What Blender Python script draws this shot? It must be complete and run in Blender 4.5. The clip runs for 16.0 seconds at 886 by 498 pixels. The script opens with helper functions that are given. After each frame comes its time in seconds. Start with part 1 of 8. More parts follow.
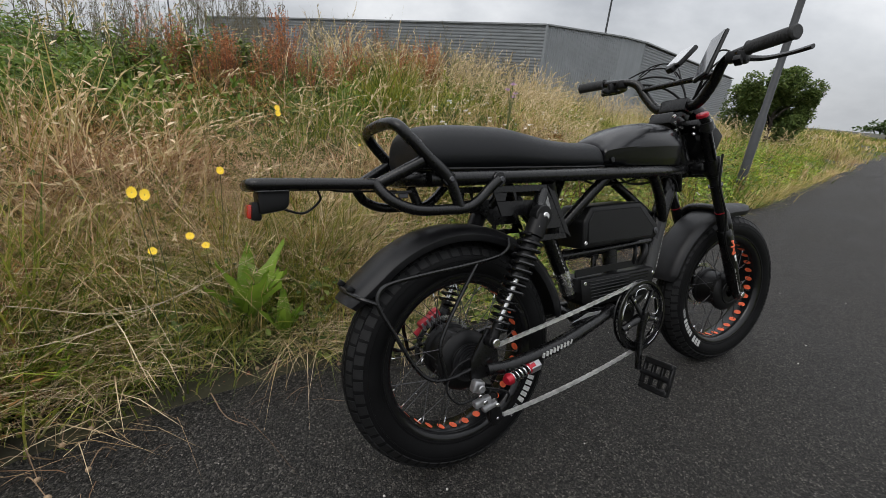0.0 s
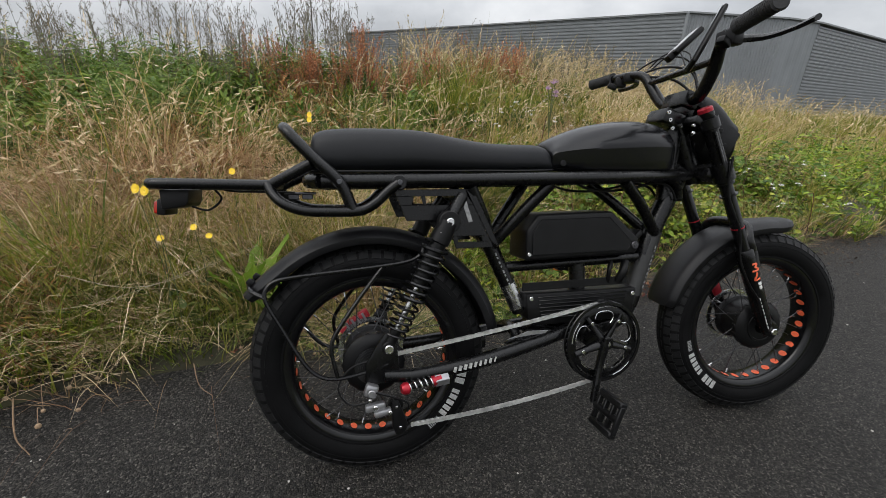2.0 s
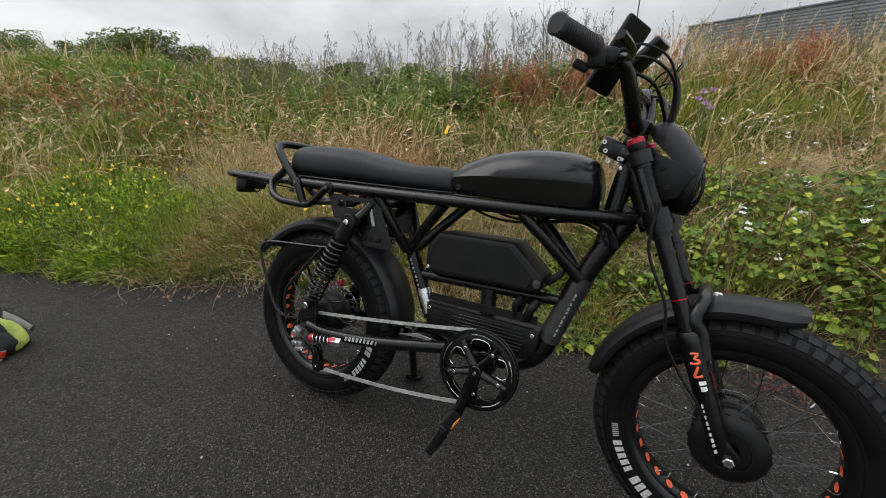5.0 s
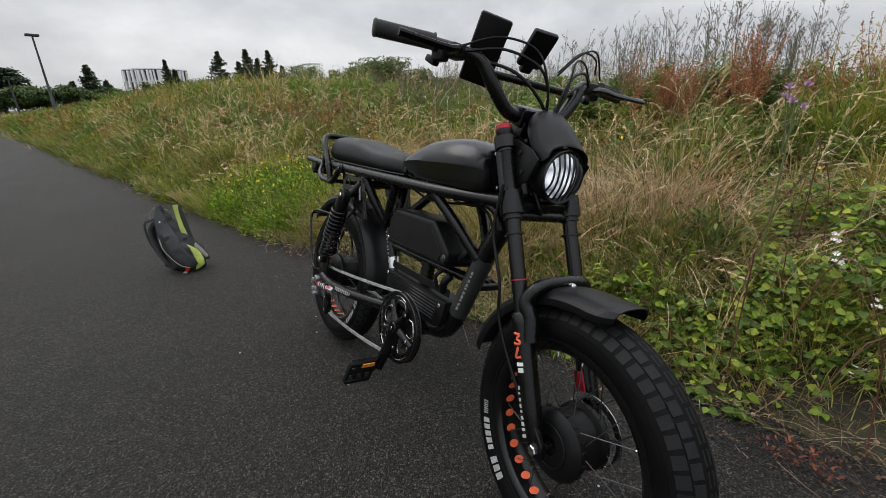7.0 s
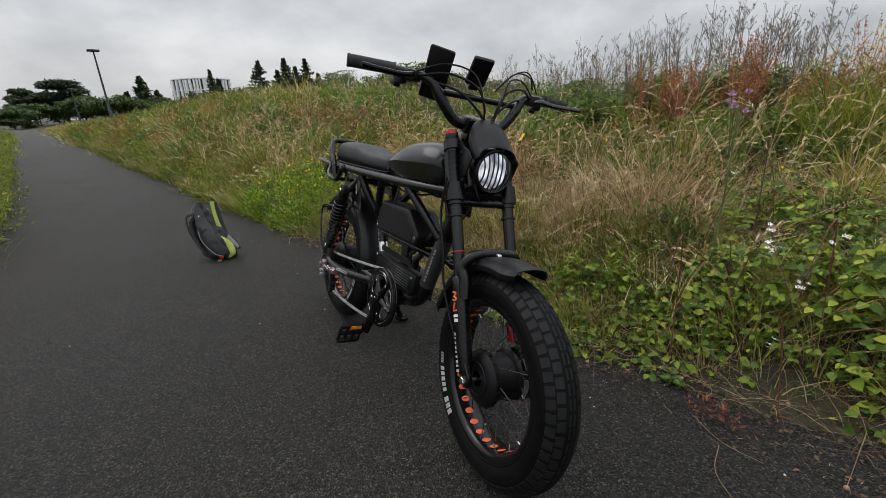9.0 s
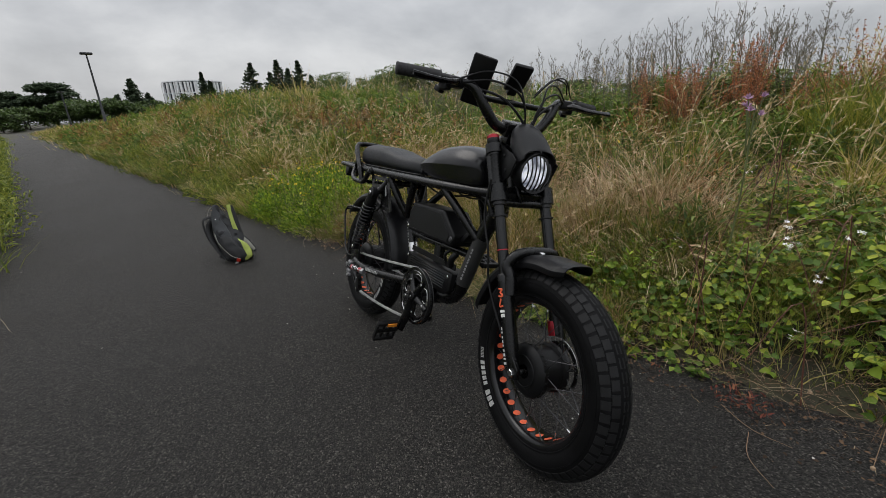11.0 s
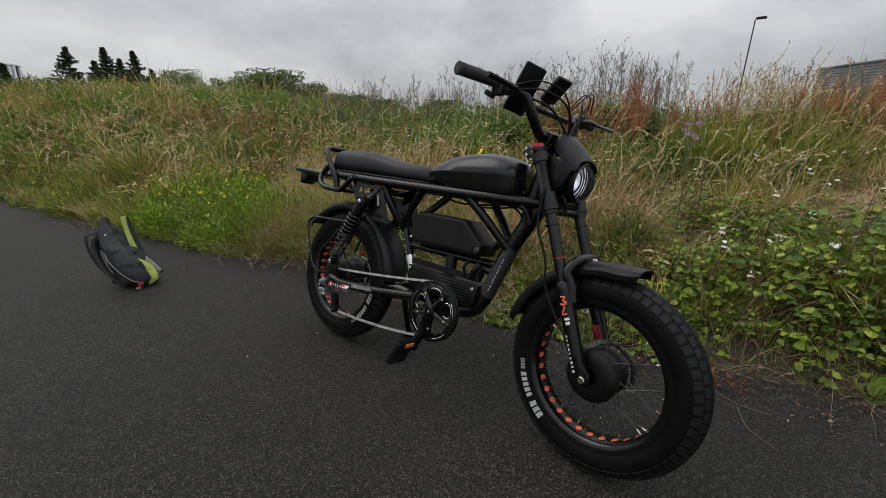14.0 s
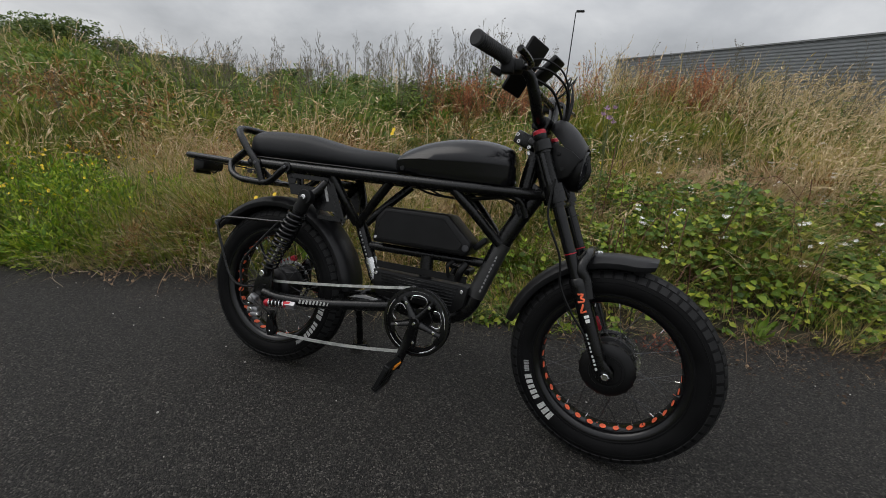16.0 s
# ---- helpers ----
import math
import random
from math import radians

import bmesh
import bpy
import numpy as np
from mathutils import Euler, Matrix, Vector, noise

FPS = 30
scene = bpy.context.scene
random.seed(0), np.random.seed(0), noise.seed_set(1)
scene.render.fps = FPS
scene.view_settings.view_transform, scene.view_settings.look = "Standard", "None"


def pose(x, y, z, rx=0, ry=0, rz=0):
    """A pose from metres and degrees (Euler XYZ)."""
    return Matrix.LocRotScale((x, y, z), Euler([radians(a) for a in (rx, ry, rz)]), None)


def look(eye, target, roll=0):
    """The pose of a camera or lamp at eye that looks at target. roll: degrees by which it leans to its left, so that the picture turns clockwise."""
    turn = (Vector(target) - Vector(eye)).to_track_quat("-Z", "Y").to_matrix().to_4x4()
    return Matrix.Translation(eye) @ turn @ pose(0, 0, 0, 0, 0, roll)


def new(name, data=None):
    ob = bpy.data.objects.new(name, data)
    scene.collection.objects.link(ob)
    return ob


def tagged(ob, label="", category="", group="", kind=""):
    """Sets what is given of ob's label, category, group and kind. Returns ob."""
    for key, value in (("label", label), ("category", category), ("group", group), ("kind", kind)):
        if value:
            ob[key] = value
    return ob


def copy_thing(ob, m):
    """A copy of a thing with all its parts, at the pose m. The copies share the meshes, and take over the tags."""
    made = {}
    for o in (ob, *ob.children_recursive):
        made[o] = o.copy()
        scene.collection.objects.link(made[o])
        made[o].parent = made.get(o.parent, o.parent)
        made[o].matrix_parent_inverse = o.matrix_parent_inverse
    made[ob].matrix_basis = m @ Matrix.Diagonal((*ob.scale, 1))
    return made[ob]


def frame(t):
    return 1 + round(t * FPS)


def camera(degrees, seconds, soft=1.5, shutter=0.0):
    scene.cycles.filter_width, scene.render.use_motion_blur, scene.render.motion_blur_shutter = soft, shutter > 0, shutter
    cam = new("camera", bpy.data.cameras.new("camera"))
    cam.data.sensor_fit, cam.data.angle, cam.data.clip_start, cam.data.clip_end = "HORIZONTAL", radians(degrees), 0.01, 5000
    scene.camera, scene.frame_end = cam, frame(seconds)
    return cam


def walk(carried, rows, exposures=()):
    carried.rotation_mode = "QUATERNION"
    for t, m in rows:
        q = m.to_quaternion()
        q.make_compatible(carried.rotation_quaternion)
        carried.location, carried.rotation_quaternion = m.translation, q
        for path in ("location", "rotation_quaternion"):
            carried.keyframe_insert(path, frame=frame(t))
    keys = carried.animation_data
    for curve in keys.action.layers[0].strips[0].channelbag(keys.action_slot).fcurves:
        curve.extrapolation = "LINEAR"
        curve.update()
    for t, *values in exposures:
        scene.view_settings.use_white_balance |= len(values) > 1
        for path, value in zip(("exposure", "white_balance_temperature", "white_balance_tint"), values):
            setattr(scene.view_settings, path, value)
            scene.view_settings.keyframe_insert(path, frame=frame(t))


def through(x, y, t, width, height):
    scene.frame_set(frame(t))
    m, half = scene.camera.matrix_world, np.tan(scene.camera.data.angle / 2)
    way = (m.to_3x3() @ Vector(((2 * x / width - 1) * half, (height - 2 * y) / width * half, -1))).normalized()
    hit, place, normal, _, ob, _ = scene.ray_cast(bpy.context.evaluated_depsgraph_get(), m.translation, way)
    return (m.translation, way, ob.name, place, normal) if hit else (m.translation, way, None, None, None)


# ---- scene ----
# ---------------------------------------------------------------- camera
cam = camera(94, 16.0, soft=0.65)
PATH = [
    (0, (-0.5017, -0.7288, 0.8992), (0.4168, 0.7972, 0.2376), 5.064),
    (0.5, (-0.4189, -0.8098, 0.8969), (0.3820, 0.7796, 0.2318), 4.536),
    (1, (-0.2999, -0.8770, 0.9144), (0.3793, 0.7643, 0.2401), 4.165),
    (1.5, (-0.1877, -0.8936, 0.9217), (0.3798, 0.7870, 0.2410), 3.586),
    (2, (-0.0527, -0.8865, 0.9281), (0.3910, 0.8296, 0.2441), 2.686),
    (2.5, (0.0443, -0.9233, 0.9587), (0.3358, 0.8220, 0.2666), 1.709),
    (3, (0.2080, -0.9720, 0.9888), (0.3182, 0.7838, 0.2712), 1.630),
    (3.5, (0.3627, -1.0045, 1.0169), (0.2626, 0.7403, 0.2715), 1.092),
    (4, (0.5539, -0.9846, 1.0196), (0.2227, 0.7293, 0.2694), 0.235),
    (4.2, (0.6352, -0.9752, 1.0292), (0.2098, 0.7220, 0.2884), 0.005),
    (6.5, (1.4271, -0.7007, 0.9784), (0.0803, 0.4674, 0.3214), -0.397),
    (7, (1.5831, -0.6188, 0.9673), (0.1377, 0.4351, 0.3269), -1.305),
    (7.5, (1.6928, -0.5998, 0.9740), (0.2020, 0.3943, 0.3423), -1.603),
    (8, (1.8128, -0.6135, 0.9808), (0.3067, 0.3573, 0.3487), -1.778),
    (8.2, (1.8603, -0.6071, 0.9766), (0.3392, 0.3444, 0.3513), -1.719),
    (10.5, (1.9351, -0.6872, 1.0014), (0.4077, 0.2595, 0.3843), -2.571),
    (11, (1.8789, -0.7610, 1.0004), (0.3636, 0.2048, 0.3831), -2.411),
    (11.5, (1.8432, -0.8485, 0.9897), (0.3430, 0.1437, 0.3772), -1.884),
    (12, (1.8075, -0.9107, 0.9754), (0.3444, 0.1471, 0.3835), -1.296),
    (12.5, (1.7422, -0.9615, 0.9678), (0.3346, 0.1737, 0.3846), -0.838),
    (13, (1.6609, -0.9783, 0.9565), (0.3221, 0.2443, 0.3882), -0.078),
    (13.5, (1.5835, -1.0270, 0.9478), (0.3398, 0.2959, 0.3881), 0.788),
    (14, (1.4803, -1.1069, 0.9765), (0.3365, 0.3008, 0.4108), 1.558),
    (14.5, (1.3883, -1.1747, 0.9841), (0.3629, 0.3145, 0.4003), 1.955),
    (15, (1.2854, -1.1853, 0.9861), (0.3875, 0.3748, 0.3781), 2.198),
    (15.5, (1.1711, -1.1389, 0.9681), (0.4139, 0.4876, 0.3426), 2.833),
    (16, (1.0377, -1.1347, 0.9758), (0.4607, 0.5582, 0.3349), 3.596),
]
walk(cam, [(t, look(eye, target, roll)) for t, eye, target, roll in PATH], [(0, 0.36), (2, 0.40), (3, 0.47), (4.2, 0.47), (6.5, 0.27), (8, 0.26), (10.5, 0.03), (16, -0.01)])

# ---------------------------------------------------------------- light: an overcast sky
SUN_EL, SUN_AZ = radians(52), radians(250)
world = bpy.data.worlds.new("overcast_sky")
scene.world = world
world.use_nodes = True
wn, wl = world.node_tree.nodes, world.node_tree.links
wn.clear()
w_out = wn.new("ShaderNodeOutputWorld")
w_bg = wn.new("ShaderNodeBackground")
w_bg.inputs["Strength"].default_value = 1.0
sky = wn.new("ShaderNodeTexSky")
sky.sky_type = "NISHITA"
sky.sun_disc = False
sky.sun_elevation, sky.sun_rotation = SUN_EL, SUN_AZ
sky.dust_density = 4.0
w_co = wn.new("ShaderNodeTexCoord")
w_map = wn.new("ShaderNodeMapping")
w_map.inputs["Scale"].default_value = (1.0, 1.0, 1.9)
w_n = wn.new("ShaderNodeTexNoise")
w_n.inputs["Scale"].default_value = 2.0
w_n.inputs["Detail"].default_value = 7
w_n.inputs["Roughness"].default_value = 0.55
w_n.inputs["Distortion"].default_value = 0.15
w_r = wn.new("ShaderNodeValToRGB")
w_r.color_ramp.elements[0].position, w_r.color_ramp.elements[0].color = 0.36, (0.38, 0.395, 0.42, 1)
w_r.color_ramp.elements[1].position, w_r.color_ramp.elements[1].color = 0.66, (0.74, 0.75, 0.765, 1)
e = w_r.color_ramp.elements.new(0.5)
e.color = (0.53, 0.545, 0.57, 1)
w_sc = wn.new("ShaderNodeMix")
w_sc.data_type, w_sc.blend_type = "RGBA", "MULTIPLY"
w_sc.inputs["Factor"].default_value = 1.0
w_sc.inputs["B"].default_value = (0.09, 0.09, 0.09, 1)
w_mix = wn.new("ShaderNodeMix")
w_mix.data_type = "RGBA"
w_mix.inputs["Factor"].default_value = 0.10
wl.new(w_co.outputs["Generated"], w_map.inputs["Vector"])
wl.new(w_map.outputs["Vector"], w_n.inputs["Vector"])
wl.new(w_n.outputs["Fac"], w_r.inputs["Fac"])
wl.new(sky.outputs["Color"], w_sc.inputs["A"])
w_sep = wn.new("ShaderNodeSeparateXYZ")
wl.new(w_co.outputs["Generated"], w_sep.inputs["Vector"])
w_el = wn.new("ShaderNodeMapRange")
w_el.interpolation_type = "SMOOTHSTEP"
w_el.inputs["From Min"].default_value, w_el.inputs["From Max"].default_value = 0.10, 0.95
w_el.inputs["To Min"].default_value, w_el.inputs["To Max"].default_value = 1.0, 3.0
wl.new(w_sep.outputs["Z"], w_el.inputs["Value"])
w_gr = wn.new("ShaderNodeVectorMath")
w_gr.operation = "SCALE"
wl.new(w_r.outputs["Color"], w_gr.inputs[0])
wl.new(w_el.outputs["Result"], w_gr.inputs["Scale"])
wl.new(w_gr.outputs["Vector"], w_mix.inputs["A"])
wl.new(w_sc.outputs["Result"], w_mix.inputs["B"])
wl.new(w_mix.outputs["Result"], w_bg.inputs["Color"])
wl.new(w_bg.outputs["Background"], w_out.inputs["Surface"])
sun = new("sun", bpy.data.lights.new("sun", "SUN"))
sun.data.energy, sun.data.angle, sun.data.color = 0.6, radians(35), (1.0, 0.97, 0.92)
sun.matrix_basis = look((0, 0, 20), (20 * math.cos(SUN_EL) * -math.sin(SUN_AZ), 20 * math.cos(SUN_EL) * -math.cos(SUN_AZ), 20 - 20 * math.sin(SUN_EL)))

# ---------------------------------------------------------------- helpers
def part(name, bm, mat, parent=None, label="", smooth=True):
    """Links a bmesh as one mesh object under a thing or a part."""
    me = bpy.data.meshes.new(name)
    if smooth:
        for f in bm.faces:
            f.smooth = True
    bm.to_mesh(me)
    bm.free()
    for m in mat if isinstance(mat, (list, tuple)) else [mat]:
        me.materials.append(m)
    if smooth:
        me.set_sharp_from_angle(angle=radians(38))
    ob = new(name, me)
    if parent:
        ob.parent = parent
    if label:
        tagged(ob, label)
    return ob


def thing(name, m=None, label="", category="", group="", kind=""):
    ob = new(name)
    ob.empty_display_size = 0.05
    if m is not None:
        ob.matrix_basis = m
    return tagged(ob, label, category, group, kind)


def sheet(name, verts, faces, mat, parent=None, smooth=False):
    me = bpy.data.meshes.new(name)
    me.from_pydata(verts, [], faces)
    me.materials.append(mat)
    if smooth:
        me.shade_smooth()
    ob = new(name, me)
    if parent:
        ob.parent = parent
    return ob


def bez(pts, n=6):
    """Catmull-Rom points through pts."""
    p = [Vector(q) for q in pts]
    if len(p) < 3:
        return p
    p = [p[0] * 2 - p[1]] + p + [p[-1] * 2 - p[-2]]
    out = []
    for i in range(1, len(p) - 2):
        a, b, c, d = p[i - 1 : i + 3]
        for k in range(n):
            t = k / n
            out.append(0.5 * (2 * b + (c - a) * t + (2 * a - 5 * b + 4 * c - d) * t * t + (3 * b - a - 3 * c + d) * t**3))
    out.append(p[-2])
    return out


def tube(bm, pts, r, seg=10, n=6, smooth=True, cap=True, flat=1.0):
    """A round bar along pts; r is one radius or one for each point given."""
    path = bez(pts, n) if smooth else [Vector(q) for q in pts]
    m = len(path)
    rr = [r] * m if not isinstance(r, (list, tuple)) else [float(np.interp(i / (m - 1) * (len(r) - 1), range(len(r)), r)) for i in range(m)]
    rings, up = [], None
    for i, p in enumerate(path):
        d = (path[min(i + 1, m - 1)] - path[max(i - 1, 0)]).normalized()
        if up is None:
            up = d.orthogonal().normalized()
        up = (up - d * up.dot(d)).normalized()
        side = d.cross(up)
        rings.append([bm.verts.new(p + (math.cos(a) * up + flat * math.sin(a) * side) * rr[i]) for a in (2 * math.pi * k / seg for k in range(seg))])
    for a, b in zip(rings, rings[1:]):
        for k in range(seg):
            bm.faces.new((a[k], a[(k + 1) % seg], b[(k + 1) % seg], b[k]))
    if cap:
        bm.faces.new(rings[0][::-1])
        bm.faces.new(rings[-1])
    return bm


def block(bm, c, size, rot=(0, 0, 0), bevel=0.0, seg=2, m=None):
    """A box with rounded edges."""
    b2 = bmesh.new()
    bmesh.ops.create_cube(b2, size=1)
    bmesh.ops.scale(b2, vec=size, verts=b2.verts)
    if bevel:
        bmesh.ops.bevel(b2, geom=b2.edges[:], offset=bevel, segments=seg, affect="EDGES", profile=0.5)
    mm = pose(*c, *rot)
    bmesh.ops.transform(b2, matrix=(m @ mm) if m else mm, verts=b2.verts)
    join(bm, b2)
    return bm


def join(bm, b2):
    me = bpy.data.meshes.new("tmp")
    b2.to_mesh(me)
    b2.free()
    bm.from_mesh(me)
    bpy.data.meshes.remove(me)


def slab(bm, poly, y0, y1, bevel=0.004, seg=2):
    """A plate with the outline poly in x and z, from y0 to y1."""
    b2 = bmesh.new()
    a = [b2.verts.new((x, y0, z)) for x, z in poly]
    f = b2.faces.new(a)
    ex = bmesh.ops.extrude_face_region(b2, geom=[f])
    bmesh.ops.translate(b2, vec=(0, y1 - y0, 0), verts=[v for v in ex["geom"] if isinstance(v, bmesh.types.BMVert)])
    bmesh.ops.recalc_face_normals(b2, faces=b2.faces)
    if bevel:
        bmesh.ops.bevel(b2, geom=b2.edges[:], offset=bevel, segments=seg, affect="EDGES", profile=0.5)
    join(bm, b2)
    return bm


def turned(bm, prof, c, axis=(0, 1, 0), seg=48, a0=0.0, a1=2 * math.pi):
    """A lathe: prof rows of (radius, along), about axis through c."""
    ax = Vector(axis).normalized()
    u = Vector((1, 0, 0)) if abs(ax.x) < 0.9 else Vector((0, 0, 1))
    u = (u - ax * u.dot(ax)).normalized()
    v = ax.cross(u) * (-1)
    whole = abs(a1 - a0) > 6.28
    n = seg if whole else seg + 1
    rings = []
    for k in range(n):
        a = a0 + (a1 - a0) * k / seg
        d = u * math.cos(a) + v * math.sin(a)
        rings.append([bm.verts.new(Vector(c) + d * r + ax * h) for r, h in prof])
    for k in range(seg if whole else seg):
        A, Bq = rings[k], rings[(k + 1) % n]
        for i in range(len(prof) - 1):
            bm.faces.new((A[i], Bq[i], Bq[i + 1], A[i + 1]))
    return bm


def disc(bm, c, r, h, axis=(0, 1, 0), seg=24, bevel=0.002):
    """A short round puck of radius r, from c by h along axis."""
    b = min(bevel, abs(h) / 3, r / 3)
    s = 1 if h > 0 else -1
    return turned(bm, [(1e-4, 0), (r - b, 0), (r, s * b), (r, h - s * b), (r - b, h), (1e-4, h)], c, axis, seg)


def coil(bm, a, b, R, r, turns, seg=7, per=14):
    a, b = Vector(a), Vector(b)
    d = (b - a).normalized()
    u = d.orthogonal().normalized()
    v = d.cross(u)
    n = int(turns * per)
    pts = [a + (b - a) * (i / n) + (u * math.cos(2 * math.pi * i / per) + v * math.sin(2 * math.pi * i / per)) * R for i in range(n + 1)]
    return tube(bm, pts, r, seg, smooth=False)


# ---------------------------------------------------------------- materials
def mat(name, color, rough=0.5, metal=0.0, var=0.0, scale=8.0, bump=0.0, bscale=120.0, spec=0.5, island=0.0, object_var=0.0, color2=None, coat=0.0):
    """A principled material with mottled colour at two scales and a fine relief."""
    m = bpy.data.materials.new(name)
    m.use_nodes = True
    n, l = m.node_tree.nodes, m.node_tree.links
    b = n["Principled BSDF"]
    b.inputs["Roughness"].default_value = rough
    b.inputs["Metallic"].default_value = metal
    b.inputs["Specular IOR Level"].default_value = spec
    b.inputs["Coat Weight"].default_value = coat
    b.inputs["Base Color"].default_value = (*color, 1)
    co = n.new("ShaderNodeTexCoord")
    if var or color2:
        a = n.new("ShaderNodeTexNoise")
        a.inputs["Scale"].default_value, a.inputs["Detail"].default_value, a.inputs["Roughness"].default_value = scale, 8, 0.65
        l.new(co.outputs["Object"], a.inputs["Vector"])
        r = n.new("ShaderNodeValToRGB")
        c2 = color2 or tuple(min(1, c * (1 + var)) for c in color)
        c1 = color if color2 else tuple(c * (1 - var) for c in color)
        r.color_ramp.elements[0].position, r.color_ramp.elements[0].color = 0.32, (*c1, 1)
        r.color_ramp.elements[1].position, r.color_ramp.elements[1].color = 0.70, (*c2, 1)
        l.new(a.outputs["Fac"], r.inputs["Fac"])
        l.new(r.outputs["Color"], b.inputs["Base Color"])
        mr = n.new("ShaderNodeMapRange")
        mr.inputs["To Min"].default_value, mr.inputs["To Max"].default_value = max(0.05, rough - 0.12), min(1, rough + 0.12)
        l.new(a.outputs["Fac"], mr.inputs["Value"])
        l.new(mr.outputs["Result"], b.inputs["Roughness"])
    if bump:
        t = n.new("ShaderNodeTexNoise")
        t.inputs["Scale"].default_value, t.inputs["Detail"].default_value = bscale, 4
        l.new(co.outputs["Object"], t.inputs["Vector"])
        bp = n.new("ShaderNodeBump")
        bp.inputs["Strength"].default_value, bp.inputs["Distance"].default_value = bump, 0.004
        l.new(t.outputs["Fac"], bp.inputs["Height"])
        l.new(bp.outputs["Normal"], b.inputs["Normal"])
    return m


def leaf_mat(name, stops, rough=0.55, through=0.25, patch=0.0, patch_scale=0.9):
    """Blades and leaves: a colour for each one at random, mottled over the ground in patches, with some light let through."""
    m = bpy.data.materials.new(name)
    m.use_nodes = True
    n, l = m.node_tree.nodes, m.node_tree.links
    b = n["Principled BSDF"]
    b.inputs["Roughness"].default_value = rough
    b.inputs["Specular IOR Level"].default_value = 0.3
    g = n.new("ShaderNodeNewGeometry")
    r = n.new("ShaderNodeValToRGB")
    el = r.color_ramp.elements
    for i, (p, c) in enumerate(stops):
        e = el[i] if i < 2 else el.new(p)
        e.position, e.color = p, (*c, 1)
    src = g.outputs["Random Per Island"]
    if patch:
        t = n.new("ShaderNodeTexNoise")
        t.inputs["Scale"].default_value, t.inputs["Detail"].default_value, t.inputs["Roughness"].default_value = patch_scale, 6, 0.72
        l.new(g.outputs["Position"], t.inputs["Vector"])
        mx = n.new("ShaderNodeMapRange")
        mx.inputs["From Min"].default_value, mx.inputs["From Max"].default_value = 0.28, 0.60
        l.new(t.outputs["Fac"], mx.inputs["Value"])
        mix = n.new("ShaderNodeMix")
        mix.inputs["Factor"].default_value = patch
        l.new(src, mix.inputs["A"])
        l.new(mx.outputs["Result"], mix.inputs["B"])
        src = mix.outputs["Result"]
    l.new(src, r.inputs["Fac"])
    l.new(r.outputs["Color"], b.inputs["Base Color"])
    if through:
        tr = n.new("ShaderNodeBsdfTranslucent")
        l.new(r.outputs["Color"], tr.inputs["Color"])
        ms = n.new("ShaderNodeMixShader")
        ms.inputs["Fac"].default_value = through
        l.new(b.outputs["BSDF"], ms.inputs[1])
        l.new(tr.outputs["BSDF"], ms.inputs[2])
        l.new(ms.outputs["Shader"], n["Material Output"].inputs["Surface"])
    return m


M_FRAME = mat("black_powder_coat", (0.0028, 0.0028, 0.0031), 0.27, 0.0, 0.3, 30, 0.05, 700, spec=0.32)
M_PLASTIC = mat("black_plastic", (0.0046, 0.0046, 0.0050), 0.42, 0.0, 0.35, 20, 0.08, 500, spec=0.20)
M_GLOSS = mat("black_gloss", (0.004, 0.004, 0.0045), 0.20, 0.0, 0.2, 25, 0.02, 500, spec=0.35)
M_RUBBER = mat("tyre_rubber", (0.0034, 0.0034, 0.0037), 0.60, 0.0, 0.45, 14, 0.15, 260, spec=0.10)
M_TREAD = mat("dusty_tread", (0.0072, 0.0072, 0.0076), 0.60, 0.0, 0.45, 20, 0.2, 300, spec=0.22)
M_SEAT = mat("seat_vinyl", (0.007, 0.0075, 0.009), 0.48, 0.0, 0.25, 9, 0.12, 900, spec=0.26)
M_TANK = mat("tank_satin_black", (0.005, 0.005, 0.0062), 0.21, 0.0, 0.2, 6, 0.01, 600, spec=0.32)
M_FENDER = mat("fender_plastic", (0.007, 0.007, 0.008), 0.42, 0.0, 0.4, 12, 0.08, 400, spec=0.24)
M_CHAIN = mat("chain_steel", (0.62, 0.62, 0.61), 0.38, 0.75, 0.3, 60)
M_STEEL = mat("bright_steel", (0.55, 0.55, 0.55), 0.25, 1.0, 0.15, 60)
M_ALU = mat("grey_alloy", (0.30, 0.30, 0.31), 0.4, 0.8, 0.2, 50)
M_DARKST = mat("dark_steel", (0.07, 0.07, 0.075), 0.35, 0.9, 0.3, 40)
M_RED = mat("red_anodised", (0.34, 0.010, 0.022), 0.33, 0.4, 0.15, 40)
M_ORANGE = mat("orange_rim_tape", (0.74, 0.12, 0.045), 0.6, 0.0, 0.2, 60)
M_WHITE = mat("white_print", (0.62, 0.62, 0.60), 0.6, 0.0, 0.25, 90)
M_FLANK = mat("worn_white_print", (0.36, 0.36, 0.35), 0.65, 0.0, 0.4, 160)
M_GREYPRINT = mat("grey_print", (0.22, 0.22, 0.22), 0.6, 0.0, 0.4, 120)
M_AMBER = mat("amber_reflector", (0.75, 0.25, 0.02), 0.3, 0.0, 0.15, 60)
M_REDLENS = mat("red_lens", (0.35, 0.02, 0.01), 0.2, 0.0, 0.15, 60)
M_PHONE = mat("phone_glass", (0.11, 0.115, 0.125), 0.14, 0.0, 0.1, 8, coat=0.5)
M_SCREEN = mat("grey_screen", (0.30, 0.31, 0.33), 0.15, 0.0, 0.1, 8, coat=0.5)

# ---------------------------------------------------------------- lie of the land
SLOPE, E0, WIDE = 0.213, 0.42, 1.95
CA = math.cos(math.atan(SLOPE))


def off_edge(x, y):
    """Metres inside the verge from the path's edge, negative on the path."""
    return (y - E0 - SLOPE * x) * CA


